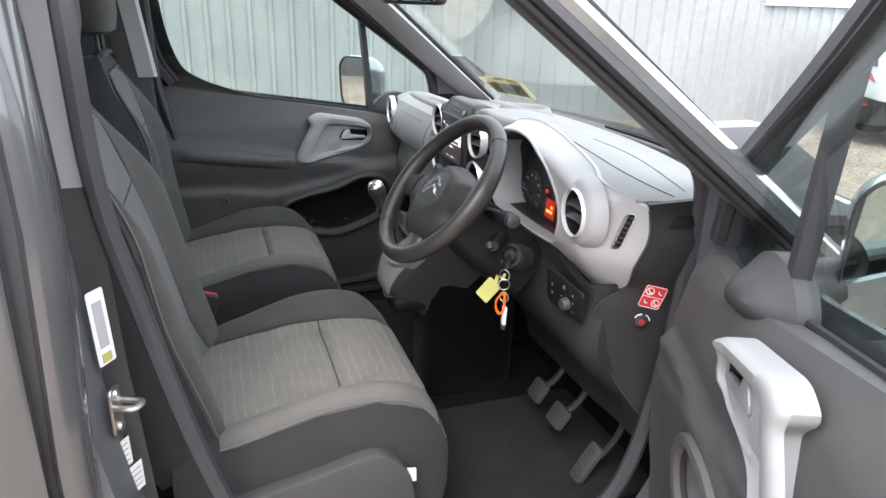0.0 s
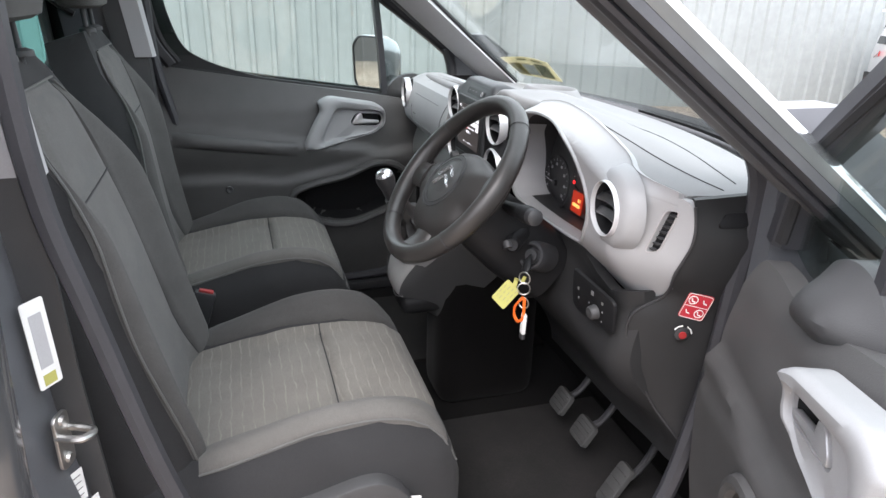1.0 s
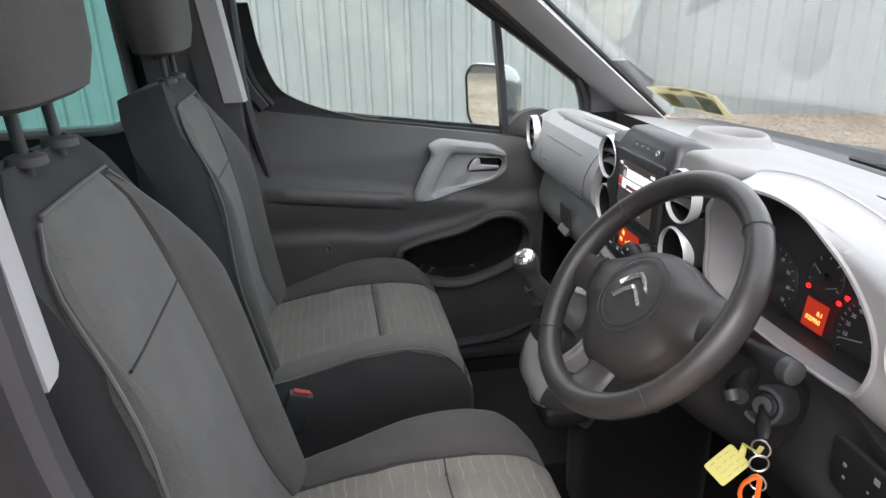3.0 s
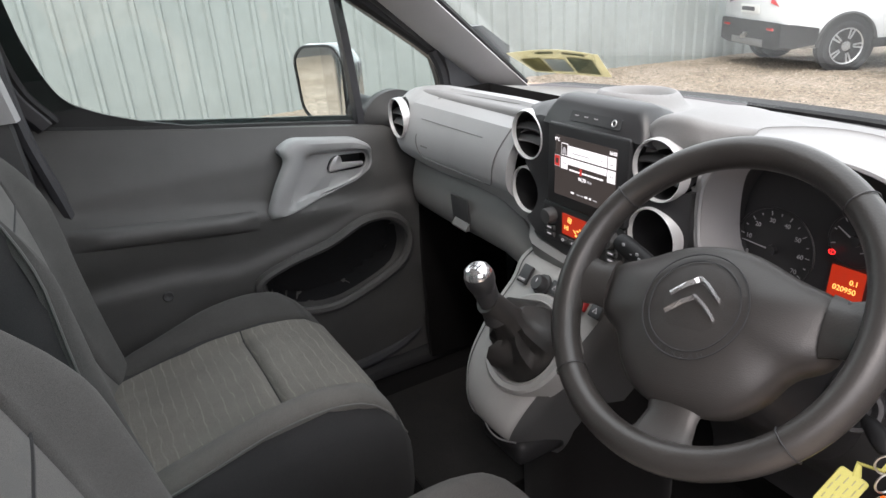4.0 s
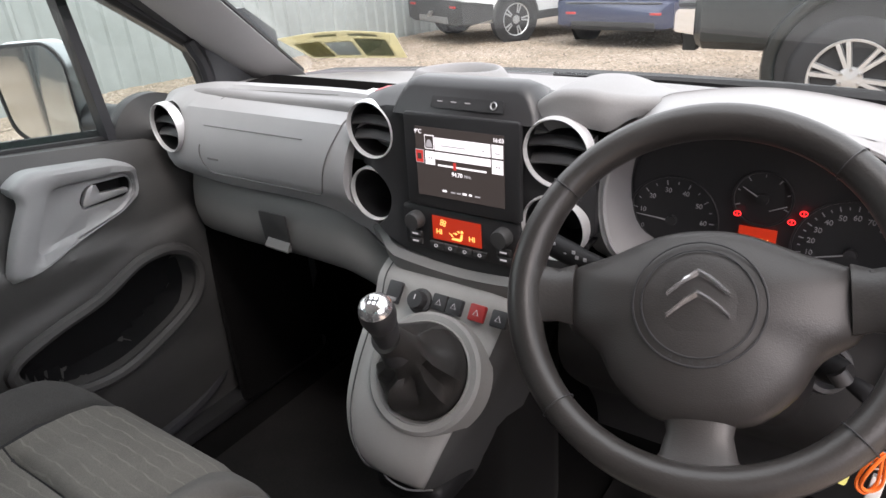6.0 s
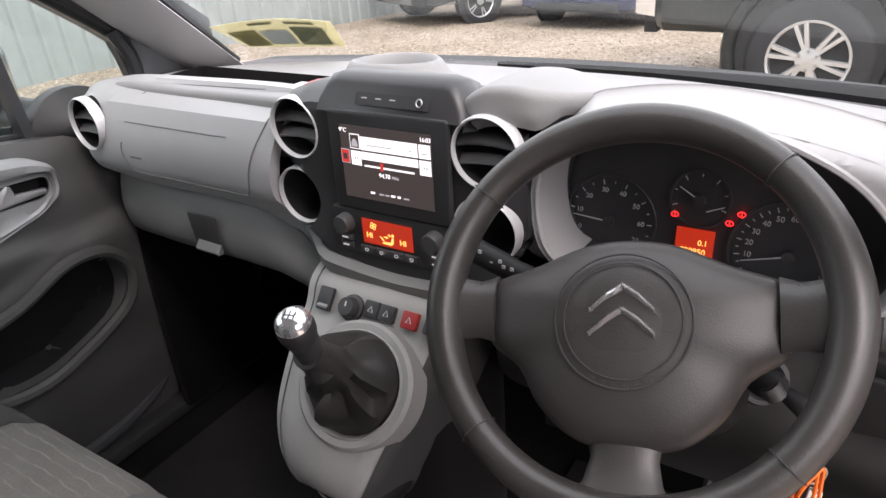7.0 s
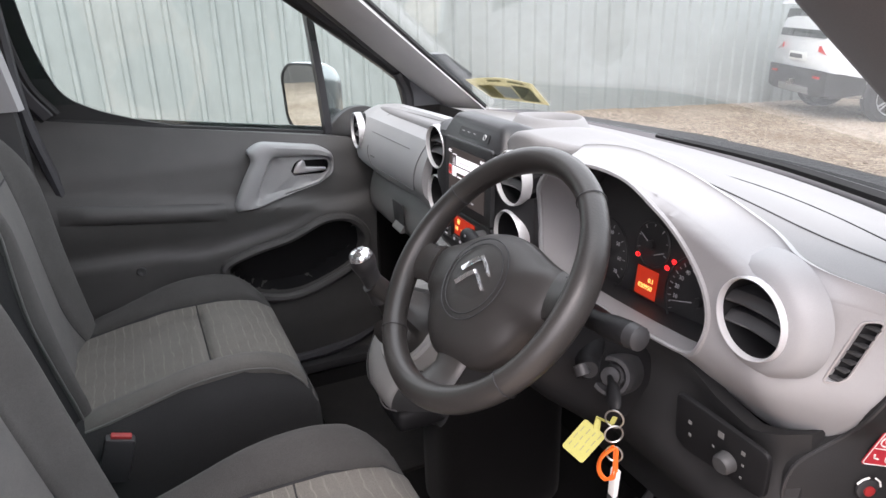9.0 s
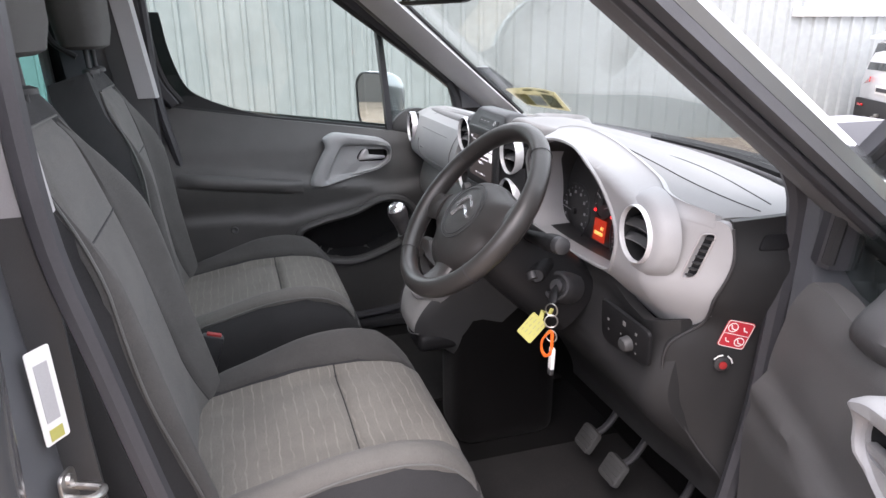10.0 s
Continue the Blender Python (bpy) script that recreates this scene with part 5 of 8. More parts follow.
    for x, z in ((0.343, 1.062), (0.413, 1.073), (0.402, 1.061)):
        bm = bmesh.new()
        c = f @ V(x - 0.375, z - 1.085 - 0.002, 0.001)
        k = f.copy()
        k.translation = c
        tube(bm, [k @ V(0.0040 * math.cos(a * math.pi / 5), 0.0030 * math.sin(a * math.pi / 5), 0) for a in range(10)], 0.0006, 5, closed=True)
        rbox(bm, c, (0.0010, 0.001, 0.0034), 0)
        part("warning_lamp", bm, M_RED, cheek, "lit red warning lamp")


build_cluster()


def build_driver_lower():
    # knee panel under the instruments, and the dash's end
    def low(u, v):
        x = lerp(0.145, 0.664, u)
        top = 0.003 + linear(((0.145, 0.975), (0.24, 0.990), (0.50, 0.994), (0.56, 0.964), (0.61, 0.952), (0.665, 0.970), (0.715, 1.06)), x)
        z = lerp(top, 0.60, v)
        y = 0.028 + 0.006 * sstep(0.48, 0.56, x) + 0.02 * sstep(0, 0.1, v) - 0.03 * math.sin(math.pi * min(1, v * 1.4)) + 0.13 * sstep(0.30, 1.0, v) + 0.10 * sstep(0.63, 0.73, x)
        return V(x, y, z)
    bm = bmesh.new()
    sheet(bm, low, 40, 24, (0, 0.02, 0))
    part("knee_panel", bm, M_KNEE, dash, "charcoal knee panel")
    # end cap from the edge of the fascia back to the door seal
    edge = curve([V(0.722, silver_y(0.72, 1.135) + 0.004, 1.138), V(0.727, silver_y(0.72, 1.08) + 0.003, 1.08), V(0.709, silver_y(0.70, 1.02) + 0.002, 1.02), V(0.677, silver_y(0.67, 0.968) + 0.002, 0.970), V(0.657, 0.047, 0.93), V(0.652, 0.055, 0.86), V(0.665, 0.105, 0.76), V(0.69, 0.16, 0.68), V(0.70, 0.20, 0.60)], 6)

    def cap(u, v):
        k = u * (len(edge) - 1)
        i = min(int(k), len(edge) - 2)
        e = edge[i].lerp(edge[i + 1], k - i)
        r = V(0.722, 0.31, lerp(1.142, 0.55, u))
        q = e.lerp(r, v)
        return q + V(0.018 * math.sin(math.pi * v ** 0.75) * sstep(0, 0.15, u), 0, 0)
    bm = bmesh.new()
    sheet(bm, cap, 48, 18, (-0.012, 0.004, 0))
    part("end_panel", bm, M_KNEE, dash, "charcoal end cap")
    bm = bmesh.new()
    tube(bm, [p + V(0.0015, -0.001, 0) for p in edge[1:]], 0.0022, 6)
    part("end_joint", bm, M_BLACK, dash, "fine dark joint line")

    def on_cap(y, z):
        u, v = min(((i / 60, j / 40) for i in range(61) for j in range(1, 40)), key=lambda q: (cap(*q).y - y) ** 2 + (cap(*q).z - z) ** 2)
        a, b = cap(u, min(1, v + 0.06)) - cap(u, max(0, v - 0.06)), cap(max(0, u - 0.03), v) - cap(min(1, u + 0.03), v)
        m = frame_at(cap(u, v), a, b)
        return m @ Matrix.Translation((0, 0, 0.0035))
    m = on_cap(0.145, 1.106) @ Matrix.Translation((0, 0, -0.0045))
    bm = bmesh.new()
    slab(bm, rpoly([V(-0.030, -0.010, 0), V(0.020, -0.012, 0), V(0.032, 0.010, 0), V(-0.015, 0.012, 0)], 0.009), 0.004, m, 0.001)
    e = part("end_cup", bm, M_VENT, dash, "small dark pull in the end cap")
    # airbag sticker
    m = on_cap(0.131, 0.958) @ Matrix.Diagonal((0.80, 0.80, 1, 1))
    bm = bmesh.new()
    slab(bm, rpoly([V(-0.025, -0.031, 0), V(0.025, -0.031, 0), V(0.025, 0.031, 0), V(-0.025, 0.031, 0)], 0.006), 0.001, m)
    st = part("airbag_sticker", bm, M_REDSTICK, dash, "red and white airbag warning sticker")
    bm = bmesh.new()
    for x, y in ((-0.0115, 0.0145), (0.0115, -0.0145)):
        tube(bm, [m @ V(x + 0.0085 * math.cos(a * math.pi / 6), y + 0.0095 * math.sin(a * math.pi / 6), 0.0014) for a in range(12)], 0.0008, 5, closed=True)
    for x, y in ((-0.0115, 0.0145), (0.0115, -0.0145), (-0.0115, -0.0145), (0.0115, 0.0145)):
        tube(bm, [m @ V(x - 0.004, y + 0.004, 0.0014), m @ V(x - 0.001, y - 0.003, 0.0014), m @ V(x + 0.005, y - 0.004, 0.0014)], 0.0010, 5)
    tube(bm, [m @ V(*p, 0.0013) for p in [q.xy for q in rpoly([V(-0.0235, -0.0295, 0), V(0.0235, -0.0295, 0), V(0.0235, 0.0295, 0), V(-0.0235, 0.0295, 0)], 0.006)]], 0.0006, 4, closed=True)
    rbox(bm, m @ V(0, 0, 0.0013), (0.044, 0.0008, 0.0008), 0, m=m.to_3x3().to_4x4())
    part("sticker_print", bm, M_WHITE, st)
    bm = bmesh.new()
    k = on_cap(0.120, 0.908)
    lathe(bm, ((0.012, 0), (0.012, 0.003), (0.008, 0.005), (0.0001, 0.004)), 20, k)
    sw = part("airbag_switch", bm, M_BLACK, dash, "key switch for the airbag")
    bm = bmesh.new()
    tube(bm, [k @ V(0.015 * math.cos(a), 0.015 * math.sin(a), 0.002) for a in (0.4, 0.9, 1.4)], 0.0012, 5)
    tube(bm, [k @ V(0.015 * math.cos(a), 0.015 * math.sin(a), 0.002) for a in (1.9, 2.4, 2.9)], 0.0012, 5)
    part("switch_mark", bm, M_WHITE, sw)
    bm = bmesh.new()
    lathe(bm, ((0.006, 0), (0.006, 0.007), (0.0001, 0.0075)), 14, k)
    part("switch_core", bm, M_REDBTN, sw)
    # switch plate by the knee
    m = frame_at(V(0.590, 0.020, 0.927), (1, 0.06, 0), (0, -0.10, 1))
    bm = bmesh.new()
    slab(bm, rpoly([V(-0.066, -0.030, 0), V(-0.050, -0.040, 0), V(0.060, -0.036, 0), V(0.064, 0.026, 0), V(-0.064, 0.038, 0)], 0.012), 0.006, m, 0.003)
    pl = part("switch_plate", bm, M_VENT, dash, "black plate with headlamp and mirror switches")
    bm = bmesh.new()
    k = m @ Matrix.Translation((0.014, -0.012, 0.008))
    lathe(bm, ((0.013, 0), (0.012, 0.010), (0.0095, 0.013), (0.0001, 0.0135)), 22, k)
    part("mirror_knob", bm, M_CHAR, pl, "round mirror knob")
    for x, y, w in ((0.004, 0.018, 0.008), (0.034, 0.012, 0.005), (-0.040, 0.008, 0.005), (-0.040, -0.010, 0.004), (0.034, -0.004, 0.003), (-0.006, -0.004, 0.003), (0.032, -0.022, 0.003), (0.000, -0.026, 0.003)):
        bm = bmesh.new()
        rbox(bm, m @ V(x, y, 0.0085), (w, 0.0008, w * 0.9), 0)
        part("switch_mark", bm, M_LOWGREY, pl)


build_driver_lower()

# ---- steering column and wheel ----
WHEEL = frame_at(V(0.370, -0.168, 1.093), (math.cos(radians(3)), math.sin(radians(3)), 0), (0, 0.64, 0.768)) @ Matrix.Rotation(radians(11.0), 4, "Z")


def build_column():
    col = thing("steering_column", "black steering column cover with stalks and ignition lock", "steering column", (0.372, 0.0, 0.95))
    m = frame_at(V(0.372, -0.178, 1.087), (1, 0, 0), (0, 0.64, 0.768))
    bm = bmesh.new()
    rings = []
    for d, w, h in ((-0.045, 0.045, 0.04), (-0.06, 0.075, 0.055), (-0.11, 0.088, 0.065), (-0.17, 0.092, 0.07), (-0.26, 0.085, 0.07)):
        rings.append([m @ V(w * math.copysign(abs(math.cos(a)) ** 0.6, math.cos(a)), h * math.copysign(abs(math.sin(a)) ** 0.6, math.sin(a)) - 0.01, d) for a in [2 * math.pi * i / 28 for i in range(28)]])
    loft(bm, rings)
    part("shroud", bm, M_VENT, col)
    # lock
    k = frame_at(V(0.472, -0.048, 0.970), (0.80, 0.58, 0), (-0.2, 0.28, 0.93))
    bm = bmesh.new()
    lathe(bm, ((0.030, -0.05), (0.0275, -0.012), (0.0265, -0.002), (0.0240, 0.003), (0.0195, 0.003), (0.0170, -0.003), (0.0150, -0.006), (0.0001, -0.006)), 36, k)
    lock = part("ignition_lock", bm, M_BLACK, col, "black ring of the ignition lock")
    bm = bmesh.new()
    lathe(bm, ((0.0150, -0.005), (0.0125, -0.003), (0.0115, 0.003), (0.0001, 0.0035)), 24, k)
    part("lock_barrel", bm, M_BLACK, lock)
    # stalks
    bm = bmesh.new()
    tube(bm, curve([V(0.43, -0.09, 1.055), V(0.49, -0.090, 1.063), V(0.525, -0.090, 1.068), V(0.553, -0.089, 1.072)], 4), [0.009, 0.009, 0.010, 0.011, 0.012, 0.012, 0.013, 0.014, 0.015, 0.015, 0.015, 0.015, 0.013], 14)
    s = part("wiper_stalk", bm, M_VENT, col, "black wiper stalk")
    bm = bmesh.new()
    tube(bm, [V(0.550, -0.089, 1.0717), V(0.563, -0.0885, 1.0728), V(0.566, -0.0885, 1.073)], [0.0145, 0.0135, 0.009], 14)
    part("stalk_end", bm, M_BLACK, s)
    bm = bmesh.new()
    tube(bm, curve([V(0.33, -0.095, 1.045), V(0.26, -0.100, 1.055), V(0.215, -0.100, 1.067), V(0.184, -0.100, 1.077)], 4), [0.009, 0.009, 0.009, 0.010, 0.011, 0.012, 0.012, 0.0125, 0.013, 0.013, 0.013, 0.013, 0.010], 14)
    s = part("indicator_stalk", bm, M_VENT, col, "black lamp stalk with white symbols")
    bm = bmesh.new()
    for t, h in ((0.25, 0.008), (0.42, -0.002), (0.55, 0.009), (0.60, 0.002), (0.72, 0.005)):
        p = V(0.184, -0.100, 1.077).lerp(V(0.26, -0.100, 1.055), t)
        rbox(bm, p + V(0, -0.011, h * 0.6 + 0.004), (0.004, 0.002, 0.004), 0.001)
    part("stalk_mark", bm, M_WHITEMARK, s)
    bm = bmesh.new()
    tube(bm, curve([V(0.44, -0.05, 1.01), V(0.470, -0.082, 0.997), V(0.490, -0.094, 1.000)], 4), [0.016, 0.016, 0.0155, 0.015, 0.015, 0.0145, 0.014, 0.013, 0.010], 12)
    r = part("radio_pod", bm, M_VENT, col, "black radio control pod")
    bm = bmesh.new()
    tube(bm, [V(0.480, -0.100, 1.004), V(0.488, -0.100, 0.994)], 0.009, 12)
    part("pod_wheel", bm, M_BLACK, r)


build_column()


def build_wheel():
    w = thing("steering_wheel", "worn black leather steering wheel with a grey spoked hub", "steering wheel", m=WHEEL)
    R = 0.1605
    bm = bmesh.new()
    n = 96
    rings = []
    seams = [34 + 0, 146, 214, 326]
    for i in range(n):
        a = 2 * math.pi * i / n
        c = V(R * math.cos(a), R * math.sin(a), 0)
        thick = 0.0165 + 0.0015 * (math.cos(2 * a) ** 2)
        rings.append([c + V(math.cos(a), math.sin(a), 0) * thick * 0.92 * math.cos(b) + V(0, 0, 1) * thick * 1.05 * math.sin(b) for b in [2 * math.pi * j / 16 for j in range(16)]])
    vs = [[bm.verts.new(p) for p in r] for r in rings]
    for i in range(n):
        for j in range(16):
            bm.faces.new((vs[i][j], vs[i][(j + 1) % 16], vs[(i + 1) % n][(j + 1) % 16], vs[(i + 1) % n][j]))
    rim = part("rim", bm, M_LEATHER, w, local=True)
    for deg in (43, 141, 222, 316):
        bm = bmesh.new()
        a = radians(deg)
        c = V(R * math.cos(a), R * math.sin(a), 0)
        tube(bm, [c + V(math.cos(a), math.sin(a), 0) * 0.0163 * math.cos(b) + V(0, 0, 1) * 0.0183 * math.sin(b) for b in [2 * math.pi * j / 18 for j in range(18)]], 0.0007, 5, closed=True)
        part("rim_seam", bm, M_BLACK, rim, local=True)
    for s0, s1 in ((42, 138), (222, 225), (315, 318)):
        bm = bmesh.new()
        tube(bm, [V((R - 0.0150) * math.cos(radians(a)), (R - 0.0150) * math.sin(radians(a)), 0.002) for a in range(s0, s1, 1)], 0.0007, 4)
        part("stitching", bm, M_AIRBAG, rim, local=True)
    # hub
    prof = [V(-0.132, 0.028, 0), V(-0.134, -0.006, 0), V(-0.126, -0.030, 0), V(-0.098, -0.050, 0), V(-0.078, -0.082, 0), V(-0.045, -0.108, 0), V(0.0, -0.114, 0), V(0.045, -0.108, 0), V(0.078, -0.082, 0), V(0.098, -0.050, 0), V(0.126, -0.030, 0), V(0.134, -0.006, 0), V(0.132, 0.028, 0), V(0.085, 0.046, 0), V(0.04, 0.064, 0), V(0.0, 0.069, 0), V(-0.04, 0.064, 0), V(-0.085, 0.046, 0)]
    o = [p - V(0, 0.006, 0) for p in curve(prof, 4, closed=True)]
    bm = bmesh.new()
    rings = []
    for k, z in ((0.97, -0.040), (1.0, -0.022), (0.985, -0.012), (0.93, -0.004), (0.8, 0.003), (0.55, 0.009), (0.3, 0.0115), (0.02, 0.012)):
        rings.append([V(p.x * k * 0.945, p.y * k * 0.95 - 0.010 * (1 - k), z - 0.006 * (abs(p.x * k) / 0.13) ** 2) for p in o])
    loft(bm, rings)
    hub = part("hub_pad", bm, M_AIRBAG, w, "grained dark grey airbag cover", local=True)

    def front(x, y):
        k = max(abs(x) / 0.13, abs(y + 0.02) / 0.09)
        return 0.012 - 0.009 * k * k - 0.006 * (abs(x) / 0.13) ** 2
    bm = bmesh.new()
    tube(bm, [V(0.0545 * math.cos(a), -0.012 + 0.0545 * math.sin(a), front(0.0545 * math.cos(a), -0.012 + 0.0545 * math.sin(a)) + 0.0005) for a in [2 * math.pi * i / 48 for i in range(48)]], 0.0009, 5, closed=True)
    tube(bm, [V(0.047 * math.cos(a), -0.012 + 0.047 * math.sin(a), front(0.047 * math.cos(a), -0.012 + 0.047 * math.sin(a)) + 0.0007) for a in [2 * math.pi * i / 40 for i in range(40)]], 0.0008, 5, closed=True)
    part("hub_groove", bm, M_BLACK, hub, local=True)
    bm = bmesh.new()
    lathe(bm, ((0.0465, 0.000), (0.0455, 0.0022), (0.03, 0.0056), (0.0001, 0.0066)), 40, Matrix.Translation((0, -0.012, 0.0058)))
    part("hub_disc", bm, M_AIRBAG, hub, local=True)
    for dy in (0.0135, -0.0055):
        bm = bmesh.new()
        top = [V(-0.0255, -0.0145, 0), V(-0.011, -0.0005, 0), V(0, 0.0062, 0), V(0.011, -0.0005, 0), V(0.0255, -0.0145, 0)]
        bot = [V(0.0255, -0.0215, 0), V(0.0105, -0.0100, 0), V(0, -0.0038, 0), V(-0.0105, -0.0100, 0), V(-0.0255, -0.0215, 0)]
        for i in range(4):
            q = [top[i], top[i + 1], bot[3 - i], bot[4 - i]]
            mid = sum(q, V(0, 0, 0)) / 4
            lo = [p + V(0, dy, 0.009) for p in q]
            r0, r1 = (q[0] + q[3]) / 2 + V(0, dy + 0.0006, 0.0170), (q[1] + q[2]) / 2 + V(0, dy + 0.0006, 0.0170)
            vs = [bm.verts.new(p) for p in (*lo, r0, r1)]
            for fc in ((0, 1, 5, 4), (3, 4, 5, 2), (0, 4, 3), (1, 2, 5), (0, 3, 2, 1)):
                bm.faces.new([vs[g] for g in fc])
        part("emblem", bm, M_CHROME, hub, "chrome double chevron emblem", local=True)
    t = bpy.data.curves.new("t", "FONT")
    for i, ch in enumerate("AIRBAG"):
        a = radians(-90 + (i - 2.5) * 10)
        words(ch, 0.0085, M_BLACK, WHEEL @ Matrix.Translation((0.0507 * math.cos(a), -0.012 + 0.0507 * math.sin(a), 0.0092)) @ Matrix.Rotation(a + math.pi / 2, 4, "Z"), hub, name="moulded_letter")
    bpy.data.curves.remove(t)
    # spokes
    for sx in (-1, 1):
        bm = bmesh.new()
        rings = []
        for x, y, h, z in ((0.120, -0.002, 0.030, -0.012), (0.136, -0.003, 0.026, -0.010), (0.152, -0.003, 0.028, -0.006), (0.168, -0.002, 0.040, -0.002), (0.176, 0.0, 0.048, 0.0)):
            rings.append([V(sx * x * 0.948, y + h * math.sin(b), z + 0.011 * math.cos(b)) for b in [2 * math.pi * j / 14 for j in range(14)]])
        loft(bm, rings)
        part("side_spoke", bm, M_LEATHER, w, "leather covered side spoke", local=True)
        bm = bmesh.new()
        tube(bm, [V(sx * 0.128, y, -0.004 - 0.004 * abs(y) / 0.03) for y in (-0.022, -0.011, 0, 0.010, 0.020)], 0.003, 6)
        part("spoke_gap", bm, M_BLACK, w, local=True)
    bm = bmesh.new()
    rings = []
    for y, wd, z in ((-0.104, 0.030, -0.016), (-0.120, 0.027, -0.016), (-0.138, 0.031, -0.010), (-0.153, 0.043, -0.004), (-0.164, 0.056, -0.001)):
        rings.append([V(wd * math.cos(b), y, z + 0.010 * math.sin(b)) for b in [2 * math.pi * j / 16 for j in range(16)]])
    loft(bm, rings)
    part("lower_spoke", bm, M_AIRBAG, w, "grey lower spoke", local=True)


build_wheel()


def build_keys():
    k = thing("key_bunch", "car key with yellow tag, orange cord and white fob", "keys", (0.527, -0.084, 0.94))
    bm = bmesh.new()
    tube(bm, curve([V(0.472, -0.050, 0.971), V(0.495, -0.064, 0.972), V(0.512, -0.074, 0.968), V(0.523, -0.080, 0.961)], 3), [0.003, 0.004, 0.005, 0.008, 0.009, 0.0095, 0.0095, 0.009, 0.008, 0.006], 10, flat=0.6)
    part("key", bm, M_VENT, k, "black headed ignition key")
    bm = bmesh.new()
    for c, r, ax in ((V(0.526, -0.083, 0.952), 0.011, 0), (V(0.528, -0.084, 0.933), 0.011, 1), (V(0.531, -0.084, 0.908), 0.010, 0)):
        tube(bm, [c + V(r * math.cos(a) * (0.72 if ax == 0 else 0.35), r * math.cos(a) * (0.6 if ax == 0 else 0.9), r * math.sin(a)) for a in [2 * math.pi * i / 20 for i in range(20)]], 0.0012, 6, closed=True)
    part("key_ring", bm, M_STEEL, k, "bright split rings")
    m = frame_at(V(0.500, -0.104, 0.914), (0.68, 0.73, 0), (-0.22, 0.20, 0.95)) @ Matrix.Rotation(radians(56), 4, "Z")
    bm = bmesh.new()
    slab(bm, rpoly([V(-0.024, -0.016, 0), V(0.021, -0.016, 0), V(0.021, 0.015, 0), V(-0.024, 0.015, 0)], 0.004), 0.0014, m)
    tg = part("tag", bm, M_YELLOW, k, "yellow paper key tag")
    bm = bmesh.new()
    tube(bm, [m @ V(0.020, -0.002, 0.001), m @ V(0.032, 0.004, 0.001), V(0.524, -0.085, 0.945), V(0.527, -0.083, 0.955)], [0.0045, 0.0040, 0.0035, 0.003], 8, flat=0.4)
    part("tag_tail", bm, M_YELLOW, tg)
    bm = bmesh.new()
    for i, y in enumerate((0.010, 0.003, -0.004, -0.011)):
        for side in (-0.0004, 0.0016):
            for j in range(3):
                rbox(bm, m @ V(-0.013 + 0.011 * j + 0.002 * i, y + 0.0008 * (j % 2), side), (0.008 - 0.002 * (j == i % 3), 0.0011, 0.0005), 0, m=m.to_3x3().to_4x4())
    part("tag_writing", bm, M_OLIVE, tg)
    bm = bmesh.new()
    for dx in (0.0, 0.004):
        pts = [V(0.530 + dx, -0.085, 0.918), V(0.519 + dx, -0.092 - dx, 0.900), V(0.516 + dx, -0.094, 0.880), V(0.524 + dx, -0.090, 0.869 + dx), V(0.532 + dx, -0.085, 0.880), V(0.532 + dx, -0.084, 0.902)]
        tube(bm, curve(pts, 5, closed=True), 0.0019, 6, closed=True)
    part("cord", bm, M_ORANGE, k, "orange plastic cord")
    bm = bmesh.new()
    rbox(bm, (0.532, -0.082, 0.868), (0.012, 0.007, 0.040), 0.0025, m=Matrix.Rotation(radians(4), 4, "Y"))
    fb = part("fob", bm, M_WHITE, k, "white oblong fob")
    bm = bmesh.new()
    rbox(bm, (0.530, -0.082, 0.843), (0.012, 0.007, 0.012), 0.0025)
    part("fob_end", bm, M_BLACK, fb)


build_keys()


def build_pedals():
    for x, y, z, w, h, nm, lab in ((0.285, 0.140, 0.515, 0.060, 0.055, "clutch_pedal", "grey rubber clutch pedal on a black arm"), (0.395, 0.140, 0.508, 0.065, 0.055, "brake_pedal", "grey rubber brake pedal on a black arm"), (0.515, 0.155, 0.455, 0.045, 0.10, "accelerator_pedal", "grey rubber accelerator pedal on a black arm")):
        p = thing(nm, lab, "pedal", (x, y + 0.1, z))
        m = frame_at(V(x, y, z), (1, 0, 0), (0, 0.55, 0.83))
        bm = bmesh.new()
        slab(bm, rpoly([V(-w / 2, -h / 2, 0), V(w / 2, -h / 2, 0), V(w / 2, h / 2, 0), V(-w / 2, h / 2, 0)], 0.012), 0.012, m @ Matrix.Translation((0, 0, -0.012)), 0.004)
        pd = part("pad", bm, M_PADRUB, p, "worn grey rubber pad")
        for i in range(4):
            bm = bmesh.new()
            rbox(bm, m @ V(0, -h * 0.32 + i * h * 0.21, 0.001), (w * 0.8, 0.004, 0.003), 0.001, m=m.to_3x3().to_4x4())
            part("rib", bm, M_PADRUB, pd)
        bm = bmesh.new()
        tube(bm, curve([V(x, y + 0.01, z), V(x + 0.01, y + 0.05, z + 0.03), V(x + 0.012, y + 0.09, z + 0.12), V(x, y + 0.08, z + 0.27)], 4), 0.008, 8)
        part("arm", bm, M_BLACK, p)


M_PADRUB = surface("worn_rubber", (0.055, 0.055, 0.054), 0.75, grain=260, bump=0.5, vary=0.2)
build_pedals()

# ---- seats ----


